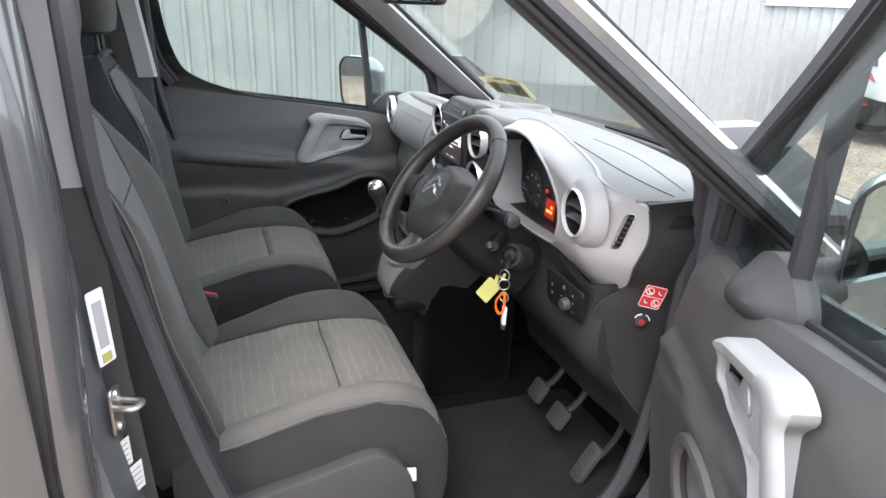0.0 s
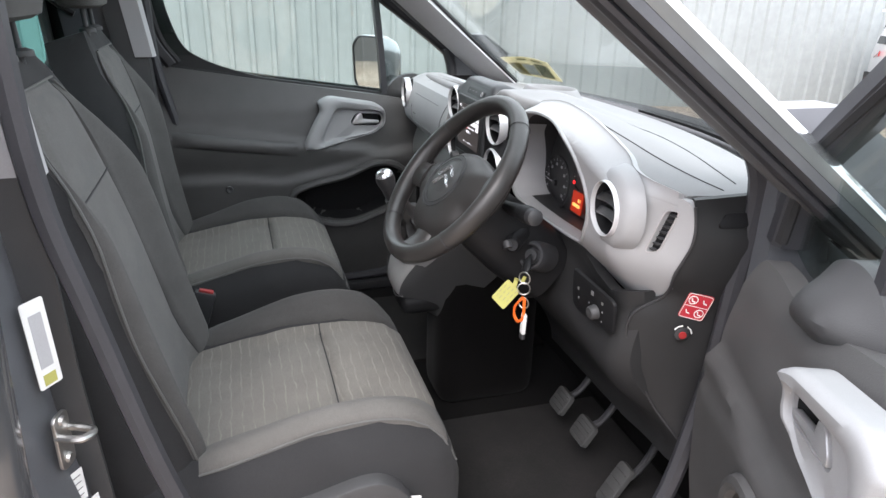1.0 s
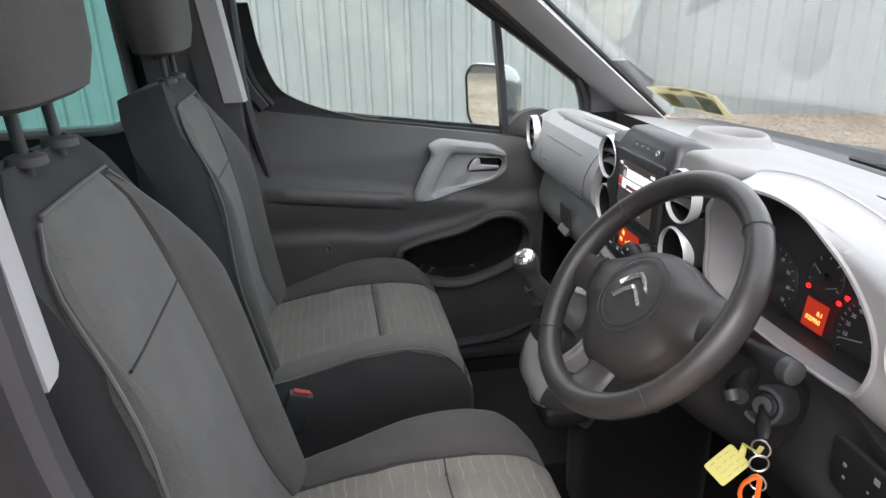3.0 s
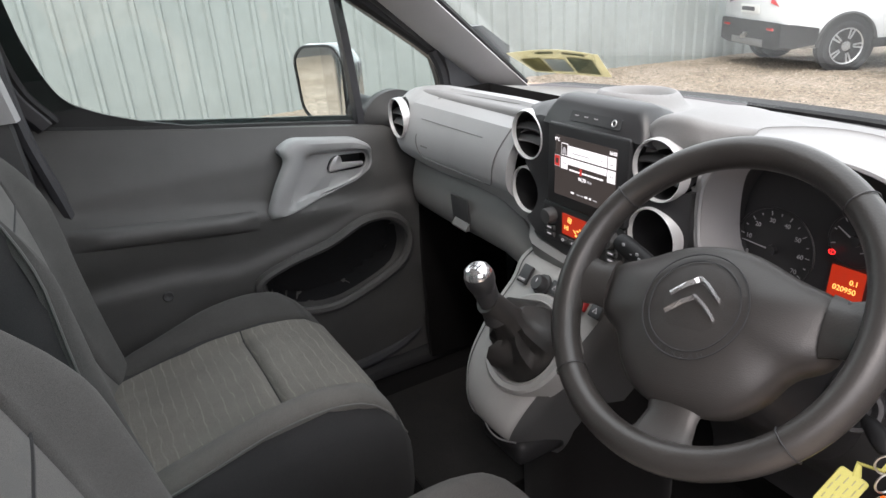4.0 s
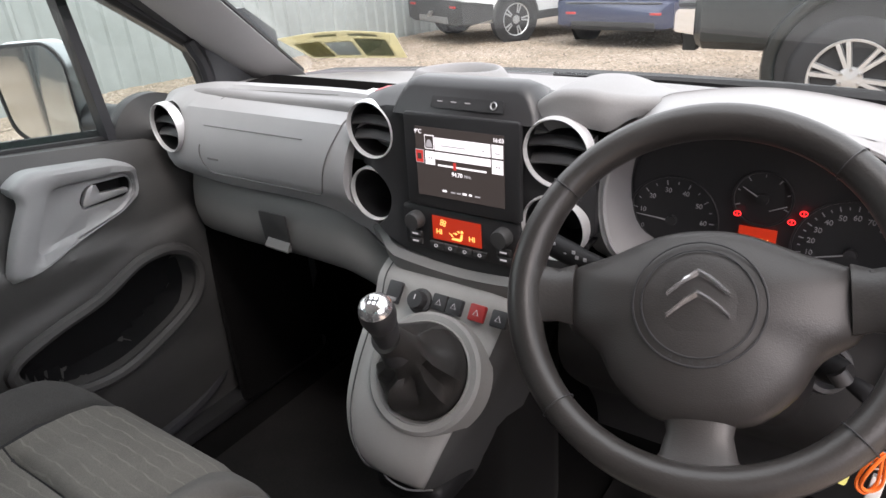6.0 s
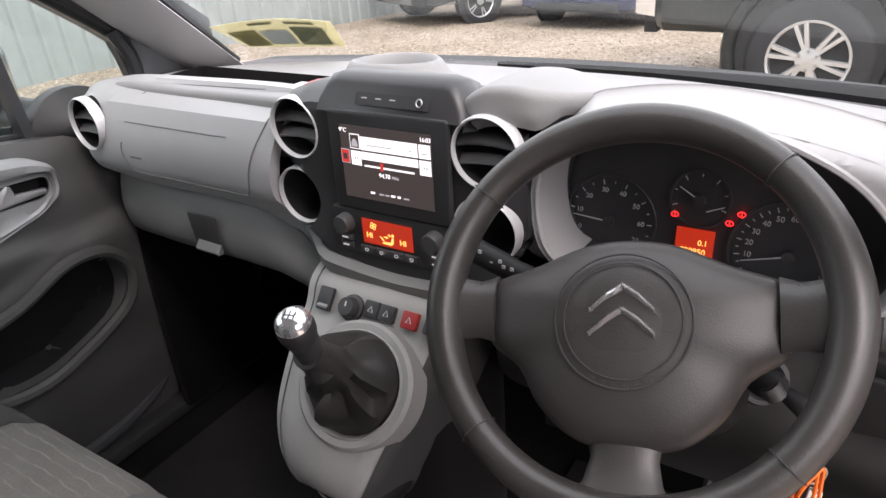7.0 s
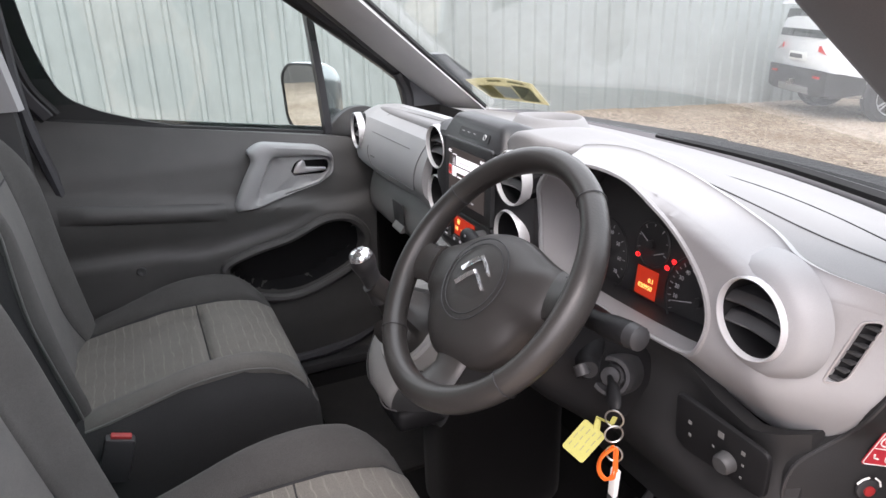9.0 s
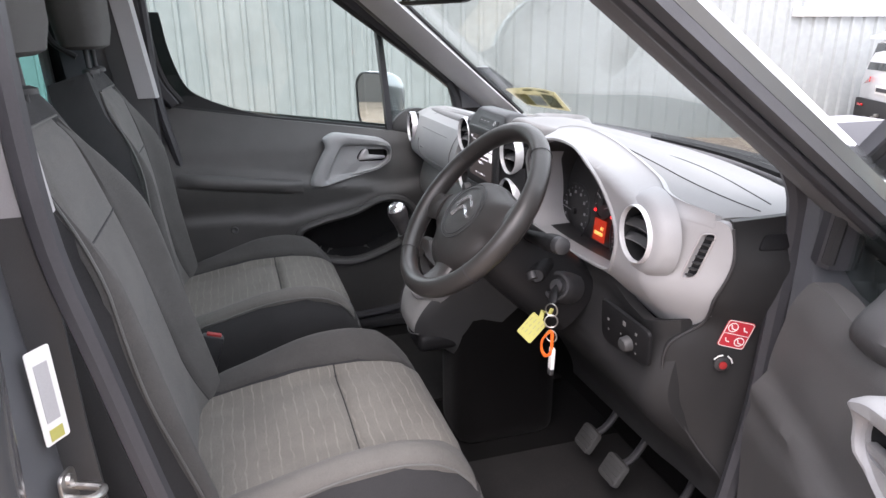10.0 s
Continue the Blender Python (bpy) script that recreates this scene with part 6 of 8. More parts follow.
def build_seat(cx, dy, name, label, door, by=0.0, bz=0.0):
    """A cloth front seat; door is the side (+1 or -1) of its own door."""
    s = thing(name, label, "car seat", (cx, -0.45 + dy, 0.40), group="front seats")
    st = ((-0.198, 0.585, 0.215), (-0.203, 0.660, 0.232), (-0.219, 0.706, 0.242), (-0.252, 0.728, 0.250), (-0.34, 0.732, 0.256), (-0.45, 0.722, 0.258), (-0.58, 0.704, 0.256), (-0.70, 0.69, 0.245))

    def top(x, y):
        z0 = linear([(a[0], a[1]) for a in reversed(st)], y)
        k = min(1.0, sstep(-0.205, -0.30, y))
        e = sstep(0.12, 0.205, abs(x))
        dome = (0.022 + 0.030 * math.exp(-((y + 0.40) / 0.16) ** 2)) * (1.4 if x < 0 else 1.0)
        return z0 + k * (dome * e + 0.012 * math.cos(x * 9) * math.exp(-((y + 0.40) / 0.2) ** 2)) - 0.055 * max(0.0, (abs(x) - 0.20) / 0.055) ** 2

    bm = bmesh.new()
    rings = []
    for y, z, w in st:
        xs = [lerp(-w, w, i / 22) for i in range(23)]
        ring = [V(cx + x, y + dy, top(x, y) - 0.003) for x in xs]
        lo = 0.50 if y < -0.21 else 0.55
        ring += [V(cx + w * 1.015, y + dy, lerp(lo, z, 0.6)), V(cx + w, y + dy, lo), V(cx - w, y + dy, lo), V(cx - w * 1.015, y + dy, lerp(lo, z, 0.6))]
        rings.append(ring)
    loft(bm, rings)
    part("cushion", bm, M_SIDE, s, "dark charcoal cushion sides")

    def strip(x0, x1, y0, y1, lift, mat, nm, lab, bow=0.0):
        b = bmesh.new()

        def fn(u, v):
            y = lerp(y0, y1, v)
            x = lerp(x0(y) if callable(x0) else x0, x1(y) if callable(x1) else x1, u)
            edge = min(u, 1 - u, v, 1 - v)
            return V(cx + x, y + dy, top(x, y) + lift * sstep(0, 0.06, edge) - 0.002)
        sheet(b, fn, 16, 26, (0, 0, -0.008))
        return part(nm, b, mat, s, lab)

    def inner(y):
        return 0.148 + 0.012 * sstep(-0.30, -0.60, y)
    strip(lambda y: -inner(y), inner, -0.3915, -0.668, 0.009, M_INSERT, "cushion_insert", "patterned grey cloth insert")
    strip(lambda y: -inner(y), inner, -0.214, -0.3885, 0.010, M_INSERT, "front_insert", "patterned grey cloth front panel")
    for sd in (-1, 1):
        strip(lambda y: sd * (inner(y) + 0.004), lambda y: sd * 0.228, -0.210, -0.62, 0.006, M_CLOTH if sd > 0 else M_BOLSTERSHADE, "cushion_bolster", "smooth grey cloth bolster")
        bm = bmesh.new()
        tube(bm, [V(cx + sd * 0.229, lerp(-0.206, -0.62, i / 16) + dy, top(sd * 0.229, lerp(-0.206, -0.62, i / 16)) + 0.0015) for i in range(17)], 0.0018, 5)
        part("piping", bm, M_PIPING, s, "pale seam piping")
    strip(-0.16, 0.16, -0.672, -0.700, 0.012, M_CLOTH, "rear_roll", "smooth grey cloth roll")

    # backrest
    bk = ((-0.645, 0.675, 0.225, 0.10), (-0.672, 0.76, 0.240, 0.115), (-0.715, 0.88, 0.247, 0.12), (-0.755, 1.00, 0.245, 0.115), (-0.788, 1.10, 0.232, 0.105), (-0.812, 1.18, 0.208, 0.095), (-0.828, 1.235, 0.170, 0.08), (-0.842, 1.268, 0.12, 0.05))
    bk = [(y + by * sstep(0.66, 1.2, z), z + bz * sstep(0.68, 1.0, z), w, d) for y, z, w, d in bk]
    hy = dy + by
    fwd = V(0, 0.95, 0.30)

    def face(x, z):
        y = smooth([(a[1], a[0]) for a in bk], z)
        w = smooth([(a[1], a[2]) for a in bk], z)
        r = abs(x) / w
        wing = 0.050 * sstep(0.50, 0.84, r) * sstep(1.22 + bz, 1.02 + bz, z)
        drop = 0.085 * max(0.0, (r - 0.78) / 0.22) ** 2
        return V(cx + x, y + dy, z) + fwd * (wing - drop + 0.012 * math.sin((z - 0.68) * 6) * sstep(0.9, 0.3, r))
    bm = bmesh.new()
    rings = []
    for y, z, w, d in bk:
        xs = [lerp(-w, w, i / 22) for i in range(23)]
        ring = [face(x, z) - fwd * 0.003 for x in xs]
        b = V(cx, y + dy, z) - fwd * d
        ring += [V(cx + w * 0.98, b.y + 0.02, b.z), V(cx + w * 0.8, b.y, b.z), V(cx - w * 0.8, b.y, b.z), V(cx - w * 0.98, b.y + 0.02, b.z)]
        rings.append(ring)
    loft(bm, rings)
    part("backrest", bm, M_SIDE, s, "dark charcoal backrest")

    def bstrip(x0, x1, z0, z1, lift, mat, nm, lab):
        b = bmesh.new()

        def fn(u, v):
            z = lerp(z0, z1, v)
            x = lerp(x0(z), x1(z), u)
            edge = min(u, 1 - u, v, 1 - v)
            return face(x, z) + fwd * (lift * sstep(0, 0.06, edge) - 0.001)
        sheet(b, fn, 16, 30, -0.01 * fwd)
        return part(nm, b, mat, s, lab)

    kz, zt = 0.51 / (0.535 + bz), 1.225 + bz

    def mid(z):
        return smooth(((0.66, 0.158), (0.78, 0.142), (0.90, 0.130), (1.00, 0.126), (1.08, 0.128), (1.14, 0.122), (1.18, 0.106), (1.205, 0.080)), 0.69 + (z - 0.69) * kz)
    bstrip(lambda z: -mid(z), mid, 0.69, zt, 0.009, M_INSERTB, "back_insert", "grey cloth backrest insert")
    for sd in (-1, 1):
        def outer(z):
            return smooth(((0.68, 0.198), (0.80, 0.212), (0.92, 0.218), (1.04, 0.206), (1.12, 0.176), (1.17, 0.138), (1.20, 0.098)), 0.69 + (z - 0.69) * kz)
        bstrip(lambda z: sd * (mid(z) + 0.003), lambda z: sd * max(mid(z) + 0.006, outer(z)), 0.70, zt - 0.01, 0.006, M_BOLSTER, "back_bolster", "dark cloth backrest bolster")
        bm = bmesh.new()
        tube(bm, [face(sd * max(mid(z) + 0.006, outer(z)) * 1.01, z) + fwd * 0.002 for z in [lerp(0.70, zt - 0.005, i / 20) for i in range(21)]], 0.0020, 5)
        part("piping", bm, M_PIPING, s, "pale seam piping")
    bm = bmesh.new()
    tube(bm, [face(lerp(-0.10, 0.10, i / 10), zt) + fwd * 0.004 for i in range(11)], 0.0020, 5)
    part("piping", bm, M_PIPING, s, "pale seam piping")
    bm = bmesh.new()
    tube(bm, [face(lerp(-0.12, 0.12, i / 10), 1.065 + bz) + fwd * 0.0085 for i in range(11)], 0.0016, 5)
    part("back_seam", bm, M_SIDE, s)
    # headrest
    for sd in (-1, 1):
        bm = bmesh.new()
        tube(bm, [V(cx + sd * 0.045, -0.848 + hy, 1.25 + bz), V(cx + sd * 0.045, -0.855 + hy, 1.36 + bz)], 0.006, 10)
        part("headrest_post", bm, M_BLACK, s, "black headrest post")
        bm = bmesh.new()
        lathe(bm, ((0.019, 0), (0.018, 0.008), (0.008, 0.012)), 16, Matrix.Translation((cx + sd * 0.045, -0.847 + hy, 1.262 + bz)))
        part("post_collar", bm, M_CHAR, s)
    bm = bmesh.new()
    rings = []
    for z, w, d, y in ((1.315, 0.095, 0.030, -0.855), (1.322, 0.115, 0.042, -0.855), (1.36, 0.130, 0.050, -0.856), (1.42, 0.133, 0.054, -0.860), (1.48, 0.128, 0.050, -0.864), (1.515, 0.112, 0.040, -0.866), (1.528, 0.085, 0.026, -0.868)):
        rings.append([V(cx + w * math.copysign(abs(math.cos(a)) ** 0.5, math.cos(a)), y + hy + d * math.copysign(abs(math.sin(a)) ** 0.6, math.sin(a)), z + bz) for a in [2 * math.pi * i / 32 for i in range(32)]])
    loft(bm, rings)
    part("headrest", bm, M_BOLSTER, s, "dark cloth headrest")
    # base
    bm = bmesh.new()
    rbox(bm, (cx, -0.48 + dy, 0.465), (0.44, 0.40, 0.10), 0.02, 2)
    part("seat_base", bm, M_BLACK, s)
    for sd in (-1, 1):
        bm = bmesh.new()
        rbox(bm, (cx + sd * 0.16, -0.42 + dy, 0.412), (0.04, 0.52, 0.024), 0.006)
        part("slide_rail", bm, M_STEEL, s, "steel slide rail")
    if cx > 0:
        bm = bmesh.new()
        slab(bm, rpoly([V(-0.010, -0.016, 0), V(0.010, -0.015, 0), V(0.009, 0.018, 0), V(-0.010, 0.017, 0)], 0.003), 0.0015, frame_at(V(0.640, -0.302, 0.620), (0.25, 0.97, 0), (0.12, 0, 1)))
        part("side_tag", bm, M_WHITE, s, "small white tag")
    bm = bmesh.new()
    sk = curve([V(-0.74, 0.45, 0), V(-0.72, 0.60, 0), V(-0.585, 0.638, 0), V(-0.465, 0.662, 0), V(-0.375, 0.682, 0), V(-0.33, 0.672, 0), V(-0.295, 0.628, 0), V(-0.285, 0.55, 0), V(-0.33, 0.46, 0), V(-0.5, 0.43, 0)], 5, closed=True)
    slab(bm, [V(p.x, p.y, 0) for p in sk], 0.028, frame_at(V(cx + door * 0.258, dy, 0), (0, 1, 0), (0, 0, 1)) if door > 0 else frame_at(V(cx - 0.286, dy, 0), (0, 1, 0), (0, 0, 1)), 0.006)
    part("side_cover", bm, M_CHAR, s, "charcoal plastic side cover")
    bm = bmesh.new()
    tube(bm, [V(cx - 0.14, -0.235 + dy, 0.46), V(cx - 0.13, -0.205 + dy, 0.455), V(cx + 0.13, -0.205 + dy, 0.455), V(cx + 0.14, -0.235 + dy, 0.46)], 0.006, 8)
    part("slide_bar", bm, M_STEEL, s, "steel seat adjusting bar")
    if door > 0:
        bm = bmesh.new()
        rbox(bm, (cx + 0.045, -0.232 + dy, 0.452), (0.034, 0.003, 0.034), 0.001, m=Matrix.Rotation(radians(10), 4, "Y"))
        part("cloth_tag", bm, M_WHITE, s, "white sewn label below the cushion")
    return s


M_INSERTB = cloth("patterned_back_cloth", (0.120, 0.117, 0.111), lines=(7.0, (0.10, 0.10, 0.096)))
build_seat(-0.365, -0.075, "passenger_seat", "charcoal and grey patterned cloth passenger seat", -1, 0.078, 0.036)
build_seat(0.365, -0.012, "driver_seat", "charcoal and grey patterned cloth driver's seat with a light insert", 1, 0.030, 0.042)


def build_between():
    t = thing("centre_tray", "black plastic tray and cup holder between the seats", "tray", (0.0, -0.62, 0.40))
    bm = bmesh.new()
    rbox(bm, (-0.01, -0.63, 0.475), (0.17, 0.50, 0.15), 0.02, 3)
    part("tray_body", bm, M_BLACK, t)
    bm = bmesh.new()
    lathe(bm, ((0.038, 0.0), (0.042, 0.006), (0.044, 0.0), (0.036, -0.02)), 24, Matrix.Translation((-0.045, -0.60, 0.552)))
    part("cup_rim", bm, M_CHAR, t)
    for x, y, z, nm in ((-0.086, -0.650, 0.660, "passenger"), (0.080, -0.604, 0.600, "driver")):
        b = thing("belt_buckle", "black seat belt buckle with a red button", "buckle", (x, y, 0.56), group="belt buckles")
        bm = bmesh.new()
        rbox(bm, (x, y, z + 0.015), (0.026, 0.05, 0.085), 0.008, 2, m=Matrix.Rotation(radians(-18), 4, "X"))
        part("buckle_body", bm, M_BLACK, b)
        bm = bmesh.new()
        rbox(bm, (x, y + 0.014, z + 0.056), (0.014, 0.034, 0.008), 0.003, 2, m=Matrix.Rotation(radians(-18), 4, "X"))
        part("release_button", bm, M_REDBTN, b, "red release button")
    # floor mats
    for x in (-0.37, 0.37):
        bm = bmesh.new()
        rbox(bm, (x, 0.05, 0.405), (0.44, 0.52, 0.010), 0.004)
        tagged(part("floor_mat", bm, M_MAT), "dark worn carpet floor mat on the van floor", "floor mat", "floor mats")


M_MAT = cloth("worn_mat", (0.011, 0.0095, 0.009), weave=350, vary=0.5)
build_between()


# ---- front doors ----
HINGE = V(0.775, 0.228, 0)
OPEN = 67.0


def belt_z(y):
    return linear(((-0.80, 1.185), (-0.70, 1.170), (-0.445, 1.130), (-0.07, 1.078), (0.02, 1.065), (0.10, 1.075), (0.30, 1.08)), y)


def build_door(driver):
    if driver:
        T = Matrix.Translation(HINGE) @ Matrix.Rotation(radians(OPEN), 4, "Z") @ Matrix.Translation(-HINGE) @ Matrix.Diagonal((-1, 1, 1, 1))
        d = thing("driver_door", "open van front door with a charcoal trim panel and silver grab handle", "van door", m=Matrix.Translation(HINGE + V(0, 0, 0.3)) @ Matrix.Rotation(radians(OPEN), 4, "Z"))
    else:
        T = Matrix()
        d = thing("passenger_door", "closed van front door with a charcoal trim panel and silver grab handle", "van door", (-0.76, 0.28, 0.3))

    def put(name, bm, mat, parent=None, label="", shadow=True, flat=False):
        bm.transform(T)
        return part(name, bm, mat, parent or d, label, shadow=shadow, flat=flat)

    pocket = [(p.x, p.y) for p in curve([V(-0.372, 0.775, 0), V(-0.30, 0.806, 0), V(-0.20, 0.828, 0), V(-0.105, 0.866, 0), V(-0.03, 0.856, 0), V(0.010, 0.80, 0), V(-0.012, 0.732, 0), V(-0.10, 0.682, 0), V(-0.20, 0.652, 0), V(-0.30, 0.672, 0), V(-0.36, 0.722, 0)], 5, closed=True)]
    plate = [(p.x, p.y) for p in rpoly([V(-0.285, 1.066, 0), V(-0.250, 1.086, 0), V(-0.100, 1.062, 0), V(-0.066, 1.040, 0), V(-0.064, 0.990, 0), V(-0.100, 0.962, 0), V(-0.187, 0.942, 0), V(-0.272, 0.923, 0), V(-0.326, 0.915, 0), V(-0.332, 0.935, 0), V(-0.308, 0.990, 0), V(-0.276, 1.043, 0)], [0.012, 0.03, 0.03, 0.02, 0.02, 0.03, 0.05, 0.04, 0.012, 0.02, 0.04, 0.02])]
    recess = [(p.x, p.y) for p in rpoly([V(-0.226, 1.050, 0), V(-0.165, 1.044, 0), V(-0.080, 1.034, 0), V(-0.072, 1.000, 0), V(-0.100, 0.966, 0), V(-0.187, 0.947, 0), V(-0.274, 0.930, 0), V(-0.276, 0.948, 0), V(-0.254, 0.995, 0)], [0.02, 0.02, 0.02, 0.02, 0.03, 0.04, 0.01, 0.02, 0.03])]
    lever_hole = [(p.x, p.y) for p in rpoly([V(-0.177, 1.002, 0), V(-0.162, 1.030, 0), V(-0.080, 1.024, 0), V(-0.078, 1.003, 0), V(-0.092, 0.988, 0), V(-0.170, 0.991, 0)], [0.008, 0.014, 0.01, 0.01, 0.01, 0.008])]

    def skin(y, z):
        t = sstep(1.16, 1.02, z)
        x = -0.748 + 0.056 * t + 0.012 * math.sin(max(0, min(1, (z - 0.86) / 0.16)) * math.pi) - 0.020 * sstep(0.62, 0.42, z)
        dip = 0.0
        if inside(pocket, y, z):
            _, q = nearest(pocket, y, z)
            dip = 0.075 * sstep(0.0, 0.018, q)
        # step below the armrest line
        arm = linear(((-0.78, 1.004), (-0.50, 0.968), (-0.345, 0.945), (-0.05, 0.905), (0.2, 0.93)), y)
        x += 0.020 * sstep(arm + 0.014, arm - 0.016, z) * sstep(arm - 0.30, arm - 0.02, z)
        band = linear(((-0.55, 0.835), (-0.41, 0.815), (-0.295, 0.838), (-0.194, 0.862), (-0.097, 0.892), (-0.03, 0.893), (0.1, 0.87)), y)
        x += 0.012 * sstep(band + 0.016, band - 0.016, z) * sstep(0.60, 0.72, z)
        x += 0.02 * sstep(0.12, 0.30, y)
        return V(x - dip, y, z)
    out = []
    for i in range(19):
        y = lerp(-0.775, 0.165 if driver else 0.195, i / 18)
        out.append((y, belt_z(y)))
    out += [(p.x, p.y) for p in curve([V(0.172 if driver else 0.205, 1.04, 0), V(0.18 if driver else 0.21, 0.85, 0), V(0.20, 0.6, 0), V(0.17, 0.48, 0), V(0.06, 0.44, 0), V(-0.3, 0.43, 0), V(-0.68, 0.45, 0), V(-0.765, 0.55, 0), V(-0.78, 0.8, 0), V(-0.78, 1.1, 0)], 3)]
    bm = bmesh.new()
    cut_sheet(bm, out, [recess], skin, 0.012, (-0.03, 0, 0))
    put("trim_panel", bm, M_DOORPAD, label="grained charcoal trim panel")
    # armrest pad
    bm = bmesh.new()

    def arm(u, v):
        y = lerp(-0.72, -0.352, u)
        z0 = linear(((-0.72, 0.968), (-0.50, 0.940), (-0.352, 0.922)), y)
        z = z0 + lerp(-0.024, 0.022, v)
        e = min(1, 6 * min(u, 1 - u)) * math.sin(math.pi * v) ** 0.5
        return skin(y, z) + V(0.014 * e, 0, 0)
    sheet(bm, arm, 24, 8, (-0.02, 0, 0))
    put("armrest_pad", bm, M_DOORPAD)
    # pocket lip
    bm = bmesh.new()
    tube(bm, [skin(y, z) + V(0.002, 0, 0) for y, z in pocket], 0.012, 8, closed=True)
    put("pocket_lip", bm, M_DOORPAD, label="rounded lip of the door pocket")
    # Black sheet over the pocket's floor, painting the shade of the recess.
    bm = bmesh.new()
    mid_y, mid_z = sum(q[0] for q in pocket) / len(pocket), sum(q[1] for q in pocket) / len(pocket)
    small = [(mid_y + (y - mid_y) * 0.94, mid_z + (z - mid_z) * 0.92) for y, z in pocket]
    cut_sheet(bm, small, [], lambda y, z: skin(y, z) + V(0.002, 0, 0), 0.014, (-0.001, 0, 0))
    put("pocket_shade", bm, M_VENT, label="black sheet for the shade in the door pocket")
    # silver grab handle: a raised bar along the top and the rear, and a scooped inner face
    hc, hn = V(-0.150, 1.008, 0), 120

    def spread(poly):
        """The outline's points at even angles round the middle of the handle."""
        pts = []
        for i in range(hn):
            t = 2 * math.pi * i / hn
            d = V(math.cos(t), math.sin(t), 0)
            best = 0.0
            for j in range(len(poly)):
                p, q = V(*poly[j], 0) - hc, V(*poly[(j + 1) % len(poly)], 0) - hc
                e = q - p
                den = d.x * e.y - d.y * e.x
                if abs(den) > 1e-9:
                    r, s_ = (p.x * e.y - p.y * e.x) / den, (p.x * d.y - p.y * d.x) / den
                    if r > 0 and -1e-6 <= s_ <= 1 + 1e-6:
                        best = max(best, r)
            pts.append(hc + d * best)
        return pts
    po, pr, pv = spread(plate), spread(recess), spread(lever_hole)
    hx = skin(-0.2, 0.99).x - 0.004
    rings = [[] for _ in range(12)]
    for o, r, v in zip(po, pr, pv):
        wide = sstep(0.003, 0.020, (o - r).length)
        rear = sstep(0.035, 0.010, o.x + 0.285 + (1.066 - o.y) * 0.36) * sstep(1.055, 1.03, o.y)
        h = lerp(0.016, 0.040, wide)
        fl, fv = lerp(0.006, 0.016, sstep(-0.26, -0.16, r.x)), 0.017
        for k, (p, x) in enumerate(((o.lerp(r, 0.65 * rear), -0.004), (o.lerp(r, 0.55 * rear), (h - 0.016) * (1 - 0.2 * rear)), (o, h - 0.013), (o.lerp(r, 0.10), h - 0.004), (o.lerp(r, 0.28), h), (o.lerp(r, 0.74), h - 0.001), (o.lerp(r, 0.95), h - 0.006), (r.lerp(v, 0.10), fl + 0.004), (r.lerp(v, 0.26), fl), (r.lerp(v, 0.80), fv - 0.001), (r.lerp(v, 0.96), fv), (v, fv - 0.005))):
            rings[k].append(V(hx + x, p.x, p.y))
    pl = put("handle_plate", loft(bmesh.new(), rings, cap=False), M_HANDLE, label="silver grey grab handle plate")
    bm = bmesh.new()
    loft(bm, [[V(hx + x, hc.x + (p.x - hc.x) * k, hc.y + (p.y - hc.y) * k) for p in pv] for k, x in ((1.01, 0.013), (0.97, 0.0), (0.92, -0.008), (0.02, -0.008))], cap=False)
    put("lever_well", bm, M_VENT, pl)
    # Dark filler where the space behind the bar lies in shadow.
    bm = bmesh.new()
    loft(bm, [[V(hx + x, q.x, q.y) for q in [o.lerp(r, 0.7) for o, r in zip(po, pr)]] for x in (-0.03, 0.001)], cap=False)
    put("hollow_shade", bm, M_VENT, pl, "dark filler for the shaded hollow behind the grab bar")
    bm = bmesh.new()
    lev = [V(-0.174, 0.994, 0), V(-0.172, 1.006, 0), V(-0.160, 1.024, 0), V(-0.147, 1.031, 0), V(-0.142, 1.011, 0), V(-0.086, 1.004, 0), V(-0.088, 0.995, 0)]
    slab(bm, rpoly(lev, 0.004), 0.009, frame_at(V(hx + 0.011, 0, 0), (0, 1, 0), (0, 0, 1)), 0.003)
    put("release_lever", bm, M_SATIN, pl, "satin silver release lever")
    bm = bmesh.new()
    s = skin(-0.57, 0.80)
    lathe(bm, ((0.012, 0), (0.010, 0.003), (0.005, 0.002), (0.0001, 0.0)), 14, frame_at(s + V(0.001, 0, 0), (0, 1, 0), (0, 0, 1)))
    put("trim_screw", bm, M_CHAR)
    # window frame, divider and glass
    top = [V(-0.745, 0.200, 1.09), V(-0.748, 0.180, 1.19), V(-0.745, 0.145, 1.235), V(-0.735, -0.06, 1.385), V(-0.715, -0.26, 1.53), V(-0.695, -0.42, 1.63), V(-0.675, -0.58, 1.685), V(-0.670, -0.72, 1.69), V(-0.680, -0.775, 1.64), V(-0.715, -0.765, 1.40), V(-0.745, -0.745, 1.26), V(-0.755, -0.70, 1.18)]
    bm = bmesh.new()
    path = curve(top, 6)
    rings = []
    for i, p in enumerate(path):
        a, b = path[max(0, i - 1)], path[min(len(path) - 1, i + 1)]
        t = (b - a).normalized()
        side = t.cross(V(1, 0, 0)).normalized()
        rings.append([p + V(x, 0, 0) + side * q for x, q in ((-0.028, -0.012), (-0.02, -0.020), (0.012, -0.020), (0.022, -0.008), (0.022, 0.012), (0.010, 0.022), (-0.028, 0.022))])
    loft(bm, rings)
    put("window_frame", bm, M_SEAL, label="black window frame with seals")
    bm = bmesh.new()
